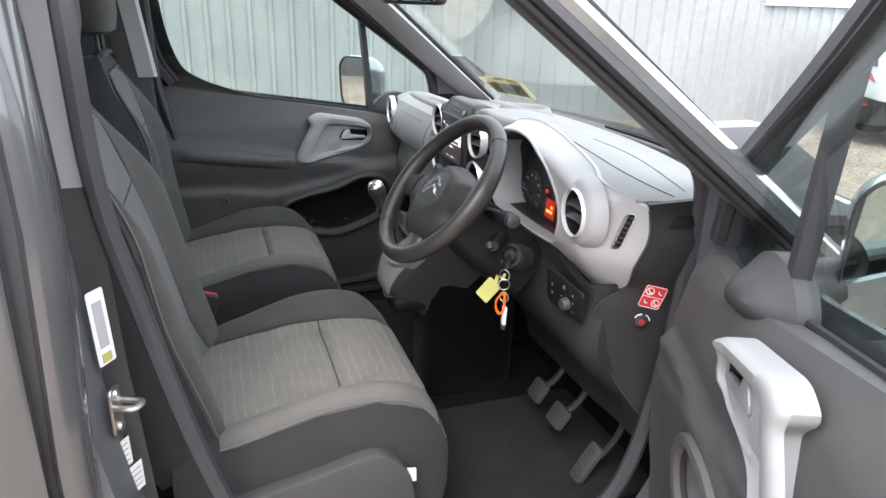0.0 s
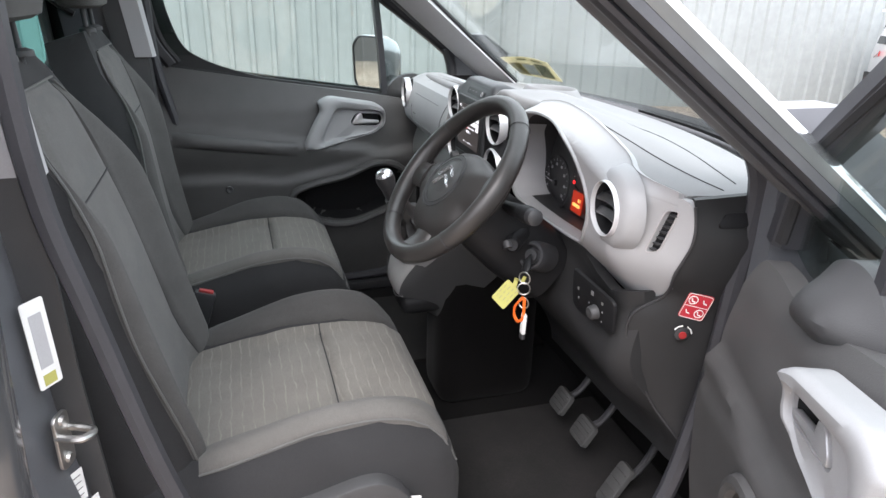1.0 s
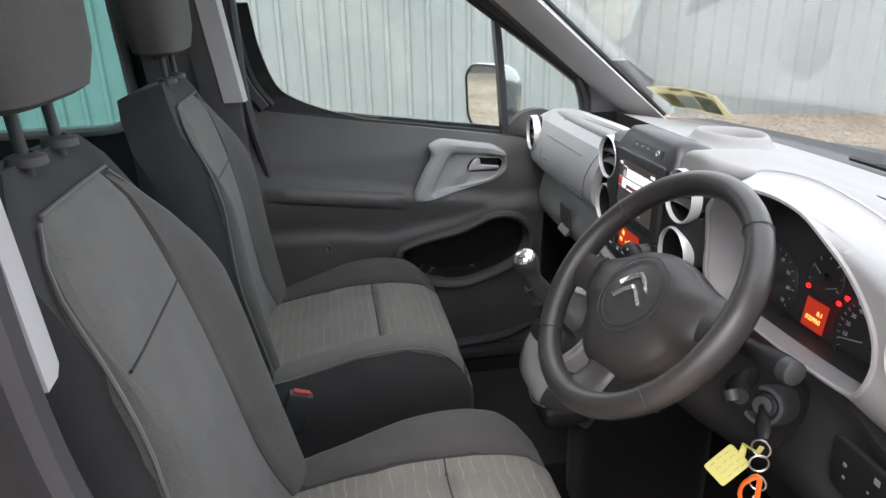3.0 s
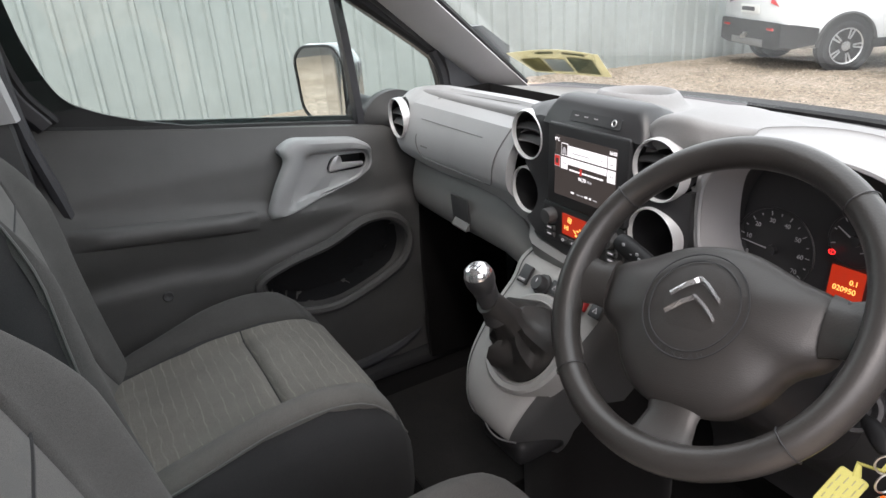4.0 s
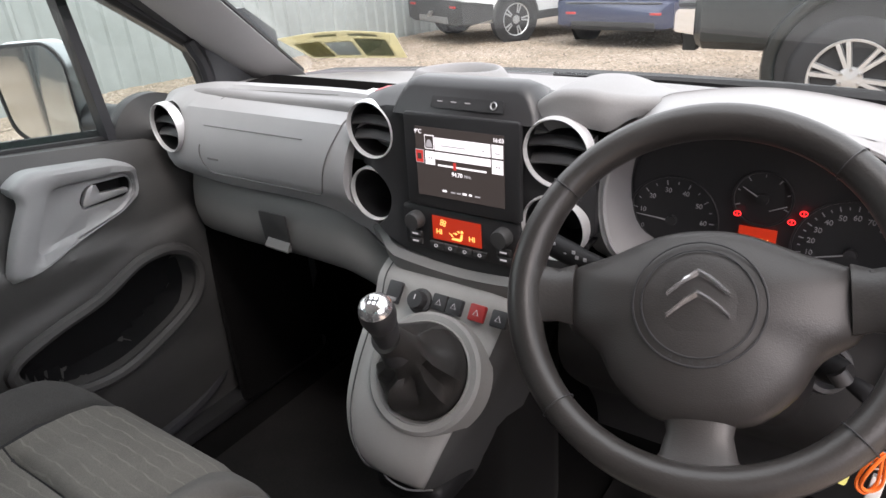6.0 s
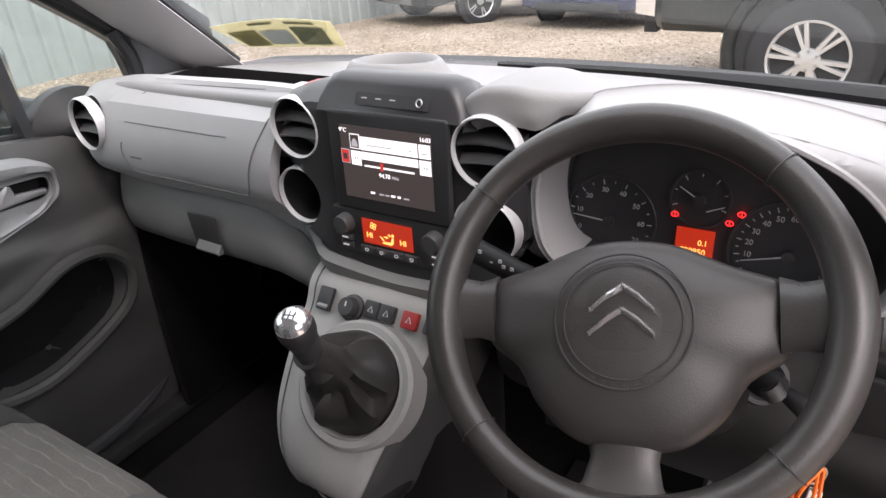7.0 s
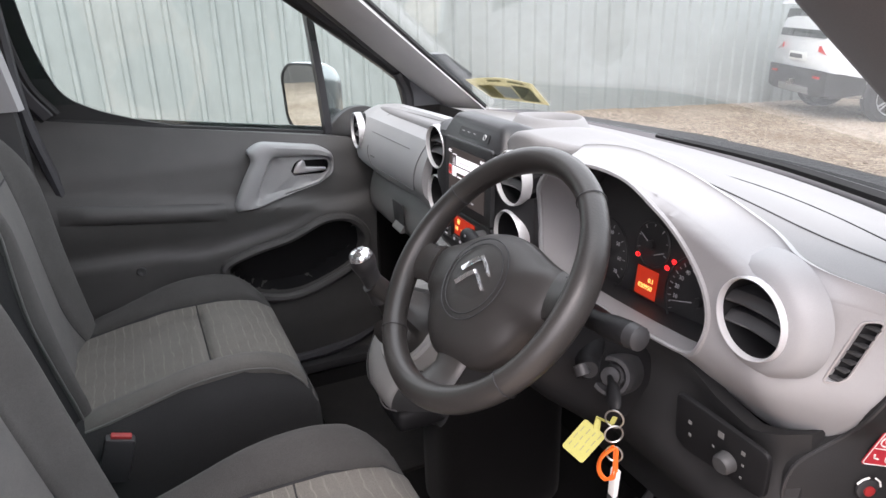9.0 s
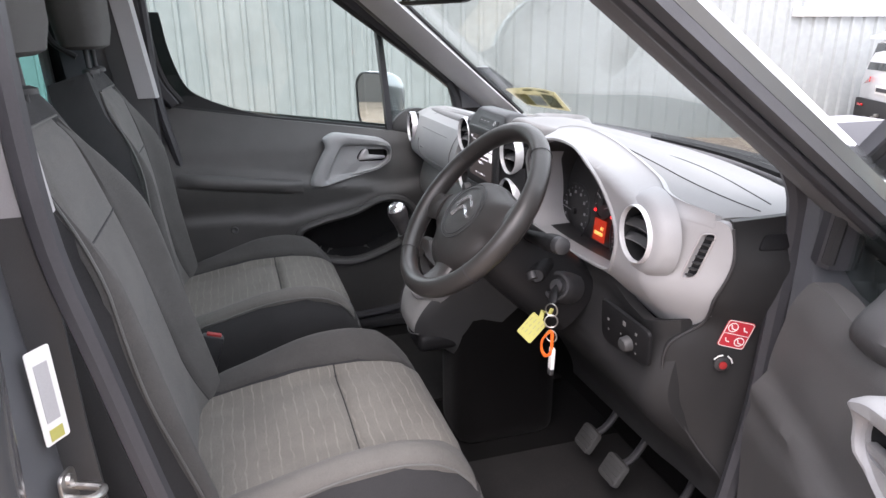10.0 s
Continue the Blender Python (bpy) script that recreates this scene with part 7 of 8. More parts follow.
    tube(bm, [p + V(0.012, 0, 0) - V(0, (p - V(-0.7, -0.35, 1.3)).y, (p - V(-0.7, -0.35, 1.3)).z).normalized() * 0.018 for p in path], 0.009, 7)
    put("window_seal", bm, M_RUBBER, label="black rubber window seal")
    bm = bmesh.new()
    loft(bm, [[V(x, y + q, z) for x, q in ((-0.762, -0.012), (-0.738, -0.009), (-0.738, 0.009), (-0.762, 0.012))] for x0, y, z in ((0, -0.050, 1.06), (0, -0.062, 1.22), (0, -0.080, 1.40))])
    put("window_divider", bm, M_SEAL, label="black window divider bar")
    # curved lower rear corner of the window
    bm = bmesh.new()
    inner = curve([V(-0.715, 1.44, 0), V(-0.700, 1.33, 0), V(-0.668, 1.236, 0), V(-0.620, 1.197, 0), V(-0.548, 1.167, 0), V(-0.46, 1.141, 0), V(-0.36, 1.116, 0)], 4)
    poly = [(p.x, p.y) for p in inner] + [(-0.36, 1.10), (-0.77, 1.165), (-0.77, 1.44)]
    cut_sheet(bm, poly, [], lambda y, z: V(-0.752 + 0.08 * (z - 1.15) * sstep(1.1, 1.4, z), y, z), 0.012, (-0.012, 0, 0))
    put("window_corner", bm, M_RUBBER, label="black window corner infill")
    bm = bmesh.new()
    gp = [(p.y, p.z) for p in path] + [(-0.60, 1.10), (-0.05, 1.06), (0.15, 1.07)]
    cut_sheet(bm, gp, [], lambda y, z: V(-0.757 + 0.085 * sstep(1.1, 1.7, z) * 0.9, y, z), 0.03, (-0.004, 0, 0))
    put("side_glass", bm, M_GLASS, label="clear tinted side window", shadow=False)
    # belt seal
    bm = bmesh.new()
    tube(bm, [V(-0.755, y, belt_z(y) + 0.002) for y in [lerp(-0.76, 0.06, i / 20) for i in range(21)]], 0.006, 6)
    put("belt_seal", bm, M_RUBBER, label="black belt line seal")
    # sail cover at the mirror
    bm = bmesh.new()
    sy = -0.055 if driver else 0.0
    sail = [(p.x + sy, p.y) for p in curve([V(-0.045, 1.070, 0), V(-0.035, 1.105, 0), V(0.00, 1.135, 0), V(0.05, 1.142, 0), V(0.10, 1.122, 0), V(0.125, 1.07, 0), V(0.11, 1.03, 0), V(0.06, 1.02, 0), V(0.00, 1.03, 0)], 5, closed=True)]
    def sailx(y, z):
        _, q = nearest(sail, y, z)
        return V(-0.742 + 0.055 * sstep(-0.01, 0.055, q), y, z)
    cut_sheet(bm, sail, [], sailx, 0.012, (-0.03, 0, 0))
    put("mirror_sail", bm, M_CHAR, label="charcoal mirror mount cover")
    # outer skin and edge
    bm = bmesh.new()

    def outer(u, v):
        y = lerp(-0.79, 0.225, u)
        z = lerp(0.36, belt_z(y) + 0.01, v)
        return V(-0.80 - 0.055 * math.sin(math.pi * lerp(0.15, 0.85, v)), y, z)
    sheet(bm, outer, 16, 14, (0.012, 0, 0))
    put("outer_skin", bm, M_BODY, label="silver painted outer skin")
    bm = bmesh.new()
    rim = [(-0.785, 1.17), (-0.785, 0.60), (-0.74, 0.40), (0.13, 0.38), (0.205, 0.50), (0.215, 1.06)]
    loft(bm, [[V(x, y, z) for x in (-0.835, -0.80, -0.755, -0.75)] for y, z in rim], closed=False)
    put("door_edge", bm, M_JAMB, label="painted door edge")
    # mirror: its frame looks back and inwards
    off = V(0.055, 0.045, 0) if driver else V(0, 0, 0)
    mm = frame_at(V(-0.955, -0.063, 1.143) + off, (0.80, 0.60, 0), (0, 0, 1))
    mo = rpoly([V(-0.064, -0.072, 0), V(-0.072, 0.070, 0), V(-0.045, 0.100, 0), V(0.045, 0.100, 0), V(0.070, 0.065, 0), V(0.066, -0.090, 0), V(0.01, -0.104, 0)], [0.04, 0.03, 0.03, 0.04, 0.03, 0.03, 0.04])
    c = sum(mo, V(0, 0, 0)) / len(mo)

    def stack(rows):
        return loft(bmesh.new(), [[mm @ V(c.x + (p.x - c.x) * k + sh, c.y + (p.y - c.y) * k, z) for p in mo] for z, k, sh in rows], cap=True)
    mh = put("mirror_housing", stack(((-0.002, 1.06, 0), (-0.012, 1.09, 0), (-0.04, 1.07, 0.01), (-0.075, 0.92, 0.02), (-0.100, 0.62, 0.025), (-0.108, 0.2, 0.03))), M_BODY, label="silver mirror housing")
    bm = bmesh.new()
    loft(bm, [[mm @ V(c.x + (p.x - c.x) * k, c.y + (p.y - c.y) * k, z) for p in mo] for z, k in ((-0.008, 1.065), (0.004, 1.06), (0.005, 1.0), (-0.004, 0.985))], cap=False)
    put("mirror_rim", bm, M_BLACK, mh)
    put("mirror_glass", stack(((-0.001, 0.99, 0), (0.001, 0.99, 0))), M_MIRROR, mh, "mirror glass")
    bm = bmesh.new()
    tube(bm, [V(-0.78, 0.03, 1.085), V(-0.86, 0.02, 1.08) + off * 0.6, V(-0.93, 0.0, 1.09) + off], [0.040, 0.038, 0.036], 12, flat=0.8)
    put("mirror_arm", bm, M_BLACK, mh)
    return d


build_door(False)
build_door(True)

# ---- parked vehicles in the yard ----


def road_wheel(parent, at, side, r, rim_r, spokes, width=0.22, pair=False):
    """A wheel whose outer face looks along side * x, in the vehicle's own frame."""
    m = Matrix.Translation(at) @ Matrix.Rotation(radians(90 * side), 4, "Y")
    bm = bmesh.new()
    h = width / 2
    lathe(bm, ((rim_r * 0.96, h - 0.03), (rim_r * 1.0, h - 0.004), (rim_r * 1.06, h), (r * 0.90, h - 0.004), (r * 0.97, h - 0.025), (r, h - 0.06), (r, -h + 0.05), (r * 0.96, -h + 0.01), (rim_r, -h)), 48, m)
    part("tyre", bm, M_TYRE, parent, local=True)
    bm = bmesh.new()
    lathe(bm, ((rim_r * 1.0, h - 0.002), (rim_r * 0.985, h + 0.004), (rim_r * 0.93, h - 0.004), (rim_r * 0.90, h - 0.05), (rim_r * 0.88, -h)), 48, m)
    rm = part("rim", bm, M_ALLOY, parent, "silver alloy rim", local=True)
    bm = bmesh.new()
    lathe(bm, ((rim_r * 0.90, h - 0.10), (0.0001, h - 0.11)), 32, m)
    part("brake_shadow", bm, M_RUBBER, parent, local=True)
    for i in range(spokes):
        a0 = 2 * math.pi * i / spokes + 0.3
        for off in ((-0.13, 0.13) if pair else (0,)):
            bm = bmesh.new()
            a = a0 + off
            d, t = V(math.cos(a), math.sin(a), 0), V(-math.sin(a), math.cos(a), 0)
            wa, wb = (0.016, 0.017) if pair else (0.028, 0.020)
            base = V(math.cos(a0), math.sin(a0), 0).lerp(d, 0.85) * rim_r * 0.22
            loft(bm, [[m @ (c + t * w * s + V(0, 0, z)) for s, z in ((-1, zt - 0.03), (-0.7, zt), (0.7, zt), (1, zt - 0.03))] for c, w, zt in ((base, wa, h - 0.012), (d * rim_r * 0.6, wb * 0.95, h - 0.006), (d * rim_r * 0.95, wb, h - 0.004))])
            part("spoke", bm, M_ALLOY, rm, local=True)
    bm = bmesh.new()
    lathe(bm, ((rim_r * 0.30, h - 0.04), (rim_r * 0.29, h - 0.010), (rim_r * 0.14, h - 0.004), (0.0001, h)), 24, m)
    part("hub_cap", bm, M_ALLOY, rm, local=True)
    for i in range(6 if pair else 5):
        a = 2 * math.pi * i / (6 if pair else 5)
        bm = bmesh.new()
        lathe(bm, ((0.012, h - 0.010), (0.011, h + 0.004), (0.0001, h + 0.006)), 8, m @ Matrix.Translation((rim_r * 0.24 * math.cos(a), rim_r * 0.24 * math.sin(a), 0)))
        part("wheel_nut", bm, M_STEEL, rm, local=True)


def body_ring(w, zb, zs, wr, zr, y):
    half = [(w * 0.90, zb), (w * 0.985, zb + 0.06), (w, lerp(zb, zs, 0.45)), (w * 0.985, zs - 0.05), (w * 0.955, zs), (lerp(w * 0.955, wr, 0.5), lerp(zs, zr, 0.55)), (wr, zr - 0.06), (wr * 0.90, zr - 0.012), (wr * 0.5, zr + 0.008)]
    return [V(x, y, z) for x, z in half] + [V(-x, y, z) for x, z in reversed(half)]


def arch(parent, x, y, z, r, side):
    bm = bmesh.new()
    pts = [V(x, y + r * math.cos(a), z + r * math.sin(a)) for a in [math.pi * i / 18 for i in range(19)]]
    tube(bm, pts, 0.028, 8, flat=0.9)
    part("arch_lip", bm, M_CHAR, parent, local=True)
    bm = bmesh.new()
    lathe(bm, ((r * 0.99, 0), (0.0001, 0.0)), 32, Matrix.Translation((x + side * 0.006, y, z)) @ Matrix.Rotation(radians(90 * side), 4, "Y"))
    part("arch_well", bm, M_RUBBER, parent, local=True)


def build_suv():
    c = thing("white_suv", "white sport utility car with black lower bumpers parked on gravel", "car", (-5.53, 9.0, ground_z(-5.5, 8.9) - 0.01), -25.5)
    st = ((-0.86, 0.80, 0.62, 0.98, 0.62, 1.30), (-0.80, 0.875, 0.45, 1.02, 0.64, 1.50), (-0.55, 0.905, 0.34, 1.05, 0.66, 1.60), (0.3, 0.91, 0.30, 1.02, 0.67, 1.66), (1.3, 0.91, 0.30, 0.99, 0.65, 1.65), (2.0, 0.91, 0.30, 0.97, 0.60, 1.50), (2.5, 0.90, 0.32, 0.95, 0.68, 1.10), (3.2, 0.87, 0.36, 0.86, 0.62, 0.94), (3.6, 0.78, 0.42, 0.74, 0.5, 0.78))
    bm = bmesh.new()
    loft(bm, [body_ring(w, zb, zs, wr, zr, y) for y, w, zb, zs, wr, zr in st])
    part("body", bm, M_WHITECAR, c, local=True)
    bm = bmesh.new()
    rings = []
    for y, w, z0, z1 in ((-0.90, 0.70, 0.42, 0.66), (-0.88, 0.84, 0.38, 0.68), (-0.72, 0.925, 0.36, 0.66), (-0.40, 0.935, 0.40, 0.60)):
        rings.append([V(w * s, y, z) for s, z in ((-1, z1), (-1.0, z0), (-0.8, z0 - 0.04), (0.8, z0 - 0.04), (1.0, z0), (1, z1), (0.9, z1 + 0.01), (-0.9, z1 + 0.01))])
    loft(bm, rings)
    part("rear_bumper", bm, M_RUBBER, c, "black plastic rear bumper", local=True)
    bm = bmesh.new()
    rbox(bm, (0, -0.885, 0.40), (0.9, 0.05, 0.10), 0.02)
    part("skid_plate", bm, M_LOWGREY, c, "grey skid plate", local=True)
    for sx in (-1, 1):
        bm = bmesh.new()
        loft(bm, [[V(sx * x, y, z) for x, y, z in r] for r in (((0.52, -0.875, 1.00), (0.52, -0.88, 0.93), (0.72, -0.86, 0.89), (0.86, -0.80, 0.92), (0.88, -0.70, 1.00), (0.80, -0.80, 1.06)), ((0.52, -0.80, 1.00), (0.52, -0.80, 0.93), (0.72, -0.78, 0.89), (0.84, -0.72, 0.92), (0.86, -0.64, 1.00), (0.78, -0.72, 1.06)))])
        part("tail_lamp", bm, M_REDLAMP, c, "red tail lamp", local=True)
        bm = bmesh.new()
        rbox(bm, (sx * 0.62, -0.905, 0.60), (0.16, 0.03, 0.035), 0.01)
        part("reflector", bm, M_REDLAMP, c, "red reflector", local=True)
        for y in (0.0, 2.62):
            arch(c, sx * 0.925, y, 0.36, 0.40, sx)
            road_wheel(c, (sx * 0.83, y, 0.345), sx, 0.345, 0.235, 5, pair=True)
        for y0, y1 in ((-0.25, 0.62), (0.70, 1.75)):
            bm = bmesh.new()
            loft(bm, [[V(sx * (x + 0.012), y, z) for y, x, z in ((y0, 0.872, 1.08), (y1, 0.875, 1.05), (y1 - 0.02, 0.70, 1.50), (y0 + 0.02, 0.71, 1.49))], [V(sx * x, y, z) for y, x, z in ((y0, 0.85, 1.08), (y1, 0.85, 1.05), (y1 - 0.02, 0.68, 1.50), (y0 + 0.02, 0.69, 1.49))]])
            part("side_window", bm, M_DARKGLASS, c, local=True)
        bm = bmesh.new()
        rbox(bm, (sx * 0.93, 1.3, 0.36), (0.05, 1.9, 0.12), 0.02)
        part("sill_cladding", bm, M_RUBBER, c, local=True)
    bm = bmesh.new()
    loft(bm, [[V(x, y, z) for x, y, z in ((-0.66, -0.872, 1.10), (0.66, -0.872, 1.10), (0.56, -0.83, 1.47), (-0.56, -0.83, 1.47))], [V(x, y, z) for x, y, z in ((-0.66, -0.80, 1.10), (0.66, -0.80, 1.10), (0.56, -0.76, 1.47), (-0.56, -0.76, 1.47))]])
    part("rear_window", bm, M_DARKGLASS, c, local=True)
    bm = bmesh.new()
    rbox(bm, (0, -0.885, 0.84), (0.52, 0.012, 0.12), 0.006)
    pl = part("number_plate", bm, M_WHITE, c, "white number plate", local=True)
    bm = bmesh.new()
    rbox(bm, (-0.05, -0.892, 0.84), (0.36, 0.004, 0.055), 0)
    part("plate_bar", bm, M_INK, pl, local=True)
    bm = bmesh.new()
    rbox(bm, (0.0, -0.93, 0.50), (0.05, 0.06, 0.05), 0.01)
    tube(bm, [V(0, -0.93, 0.46), V(0, -0.98, 0.46), V(0, -0.99, 0.49)], 0.018, 8)
    part("tow_ball", bm, M_STEEL, c, "steel tow ball", local=True)
    bm = bmesh.new()
    loft(bm, [[V(x, y, z) for x, y, z in ((-0.60, -0.93, 1.53), (0.60, -0.93, 1.53), (0.60, -0.70, 1.60), (-0.60, -0.70, 1.60))], [V(x, y, z) for x, y, z in ((-0.60, -0.93, 1.56), (0.60, -0.93, 1.56), (0.60, -0.70, 1.64), (-0.60, -0.70, 1.64))]])
    part("roof_spoiler", bm, M_WHITECAR, c, local=True)


def build_blue():
    c = thing("blue_hatchback", "dark blue hatchback parked on gravel, seen from behind", "car", (-2.97, 9.09, ground_z(-2.97, 9.1) - 0.01), -4.2)
    st = ((-0.84, 0.76, 0.50, 0.90, 0.60, 1.10), (-0.80, 0.85, 0.36, 0.94, 0.62, 1.30), (-0.6, 0.88, 0.30, 0.96, 0.64, 1.42), (0.3, 0.89, 0.26, 0.94, 0.64, 1.50), (1.3, 0.89, 0.26, 0.92, 0.62, 1.48), (2.0, 0.89, 0.26, 0.90, 0.58, 1.34), (2.5, 0.88, 0.28, 0.88, 0.64, 1.02), (3.1, 0.85, 0.30, 0.78, 0.6, 0.86), (3.5, 0.74, 0.36, 0.66, 0.5, 0.70))
    bm = bmesh.new()
    loft(bm, [body_ring(w, zb, zs, wr, zr, y) for y, w, zb, zs, wr, zr in st])
    part("body", bm, M_BLUECAR, c, local=True)
    bm = bmesh.new()
    rings = []
    for y, w, z0, z1 in ((-0.90, 0.66, 0.36, 0.62), (-0.87, 0.82, 0.34, 0.64), (-0.70, 0.895, 0.32, 0.62), (-0.42, 0.90, 0.34, 0.55)):
        rings.append([V(w * s, y, z) for s, z in ((-1, z1), (-1.0, z0), (-0.8, z0 - 0.04), (0.8, z0 - 0.04), (1.0, z0), (1, z1), (0.9, z1 + 0.01), (-0.9, z1 + 0.01))])
    loft(bm, rings)
    part("rear_bumper", bm, M_BLUECAR, c, "dark blue rear bumper", local=True)
    bm = bmesh.new()
    rbox(bm, (0, -0.905, 0.63), (1.35, 0.02, 0.018), 0.005)
    part("bumper_strip", bm, M_CHAR, c, local=True)
    bm = bmesh.new()
    rbox(bm, (0, -0.88, 0.34), (1.2, 0.06, 0.12), 0.03)
    part("lower_valance", bm, M_RUBBER, c, local=True)
    for sx in (-1, 1):
        bm = bmesh.new()
        rbox(bm, (sx * 0.70, -0.80, 0.88), (0.26, 0.10, 0.16), 0.03)
        part("tail_lamp", bm, M_REDLAMP, c, "red tail lamp", local=True)
        bm = bmesh.new()
        rbox(bm, (sx * 0.60, -0.903, 0.50), (0.15, 0.02, 0.03), 0.008)
        part("reflector", bm, M_REDLAMP, c, "red reflector", local=True)
        for y in (0.0, 2.55):
            arch(c, sx * 0.895, y, 0.32, 0.36, sx)
            road_wheel(c, (sx * 0.80, y, 0.315), sx, 0.315, 0.20, 7)
        bm = bmesh.new()
        loft(bm, [[V(sx * (x + 0.012), y, z) for y, x, z in ((-0.2, 0.855, 0.99), (1.7, 0.855, 0.96), (1.5, 0.68, 1.36), (0.0, 0.69, 1.36))], [V(sx * x, y, z) for y, x, z in ((-0.2, 0.83, 0.99), (1.7, 0.83, 0.96), (1.5, 0.66, 1.36), (0.0, 0.67, 1.36))]])
        part("side_window", bm, M_DARKGLASS, c, local=True)
    bm = bmesh.new()
    loft(bm, [[V(x, y, z) for x, y, z in ((-0.62, -0.84, 0.99), (0.62, -0.84, 0.99), (0.54, -0.74, 1.32), (-0.54, -0.74, 1.32))], [V(x, y, z) for x, y, z in ((-0.62, -0.76, 0.99), (0.62, -0.76, 0.99), (0.54, -0.66, 1.32), (-0.54, -0.66, 1.32))]])
    part("rear_window", bm, M_DARKGLASS, c, local=True)
    bm = bmesh.new()
    rbox(bm, (0, -0.87, 0.92), (0.52, 0.06, 0.11), 0.006)
    pl = part("number_plate", bm, M_YELLOW, c, "yellow number plate", local=True)
    bm = bmesh.new()
    rbox(bm, (0, -0.902, 0.92), (0.40, 0.004, 0.055), 0)
    part("plate_bar", bm, M_INK, pl, local=True)


def build_truck():
    c = thing("black_pickup", "black pickup truck with silver alloy wheels and a chrome bumper", "pickup truck", m=Matrix.Translation((0.087, 5.548, ground_z(0, 5.5) - 0.01)) @ Matrix.Rotation(radians(-90), 4, "Z") @ Matrix.Scale(1.1, 4))
    # load bed and cab
    bm = bmesh.new()
    loft(bm, [body_ring(w, zb, zs, wr, zr, y) for y, w, zb, zs, wr, zr in ((-0.98, 0.80, 0.52, 0.98, 0.78, 1.13), (-0.92, 0.86, 0.50, 1.0, 0.82, 1.15), (-0.5, 0.885, 0.50, 1.02, 0.84, 1.16), (0.9, 0.89, 0.44, 1.02, 0.84, 1.16))])
    part("load_bed", bm, M_BLACKCAR, c, "glossy black load bed", local=True)
    bm = bmesh.new()
    loft(bm, [body_ring(w, zb, zs, wr, zr, y) for y, w, zb, zs, wr, zr in ((0.93, 0.88, 0.42, 1.05, 0.66, 1.66), (1.05, 0.89, 0.40, 1.06, 0.68, 1.75), (2.4, 0.89, 0.40, 1.04, 0.66, 1.76), (2.9, 0.89, 0.42, 1.02, 0.62, 1.60), (3.4, 0.88, 0.45, 1.0, 0.72, 1.12), (4.2, 0.84, 0.48, 0.94, 0.66, 1.02))])
    part("cab", bm, M_BLACKCAR, c, "glossy black cab", local=True)
    for sx in (-1, 1):
        bm = bmesh.new()
        rbox(bm, (sx * 0.80, -0.95, 1.0), (0.16, 0.10, 0.29), 0.02)
        part("tail_lamp", bm, M_REDLAMP, c, "red tail lamp", local=True)
        for y in (0.0, 3.1):
            bm = bmesh.new()
            pts = [V(sx * 0.90, y + 0.47 * math.cos(a), 0.42 + 0.47 * math.sin(a)) for a in [math.pi * (-0.12 + 1.24 * i / 20) for i in range(21)]]
            tube(bm, pts, 0.05, 10, flat=0.8)
            part("arch_flare", bm, M_BLACKCAR, c, "black wheel arch flare", local=True)
            bm = bmesh.new()
            lathe(bm, ((0.46, 0), (0.0001, 0.0)), 32, Matrix.Translation((sx * 0.892, y, 0.42)) @ Matrix.Rotation(radians(90 * sx), 4, "Y"))
            part("arch_well", bm, M_RUBBER, c, local=True)
            road_wheel(c, (sx * 0.80, y, 0.372), sx, 0.372, 0.240, 6, 0.26, pair=True)
        bm = bmesh.new()
        loft(bm, [[V(sx * (x + 0.012), y, z) for y, x, z in ((1.15, 0.86, 1.10), (2.8, 0.86, 1.08), (2.5, 0.68, 1.60), (1.2, 0.69, 1.60))], [V(sx * x, y, z) for y, x, z in ((1.15, 0.84, 1.10), (2.8, 0.84, 1.08), (2.5, 0.66, 1.60), (1.2, 0.67, 1.60))]])
        part("side_window", bm, M_DARKGLASS, c, local=True)
        bm = bmesh.new()
        rbox(bm, (sx * 0.80, -0.42, 0.40), (0.02, 0.04, 0.34), 0.005, m=Matrix.Rotation(radians(14), 4, "X"))
        part("mud_flap", bm, M_RUBBER, c, "black mud flap", local=True)
    bm = bmesh.new()
    rings = []
    for x in (-0.84, -0.80, -0.45, 0.45, 0.80, 0.84):
        y = -1.10 + (0.06 if abs(x) > 0.5 else 0)
        rings.append([V(x, y - 0.06 + a, z) for a, z in ((0.0, 0.62), (0.0, 0.74), (0.02, 0.765), (0.13, 0.765), (0.13, 0.60))])
    loft(bm, rings)
    part("rear_bumper", bm, M_CHROME, c, "chrome rear bumper", local=True)
    bm = bmesh.new()
    rbox(bm, (0, -1.05, 0.78), (1.5, 0.12, 0.03), 0.01)
    part("bumper_tread", bm, M_RUBBER, c, local=True)
    bm = bmesh.new()
    rbox(bm, (0.55, -1.06, 0.53), (0.10, 0.10, 0.16), 0.015)
    rbox(bm, (0.0, -1.02, 0.50), (0.9, 0.08, 0.08), 0.015)
    tube(bm, [V(0, -1.05, 0.50), V(0, -1.14, 0.50), V(0, -1.15, 0.56)], 0.025, 8)
    part("tow_bar", bm, M_RUBBER, c, "black tow bar", local=True)


M_DARKGLASS = surface("dark_car_glass", (0.02, 0.024, 0.026), 0.06, grain=40, bump=0.0, vary=0.05, rough_vary=0.02, coat=1.0)
build_suv()
build_blue()
build_truck()


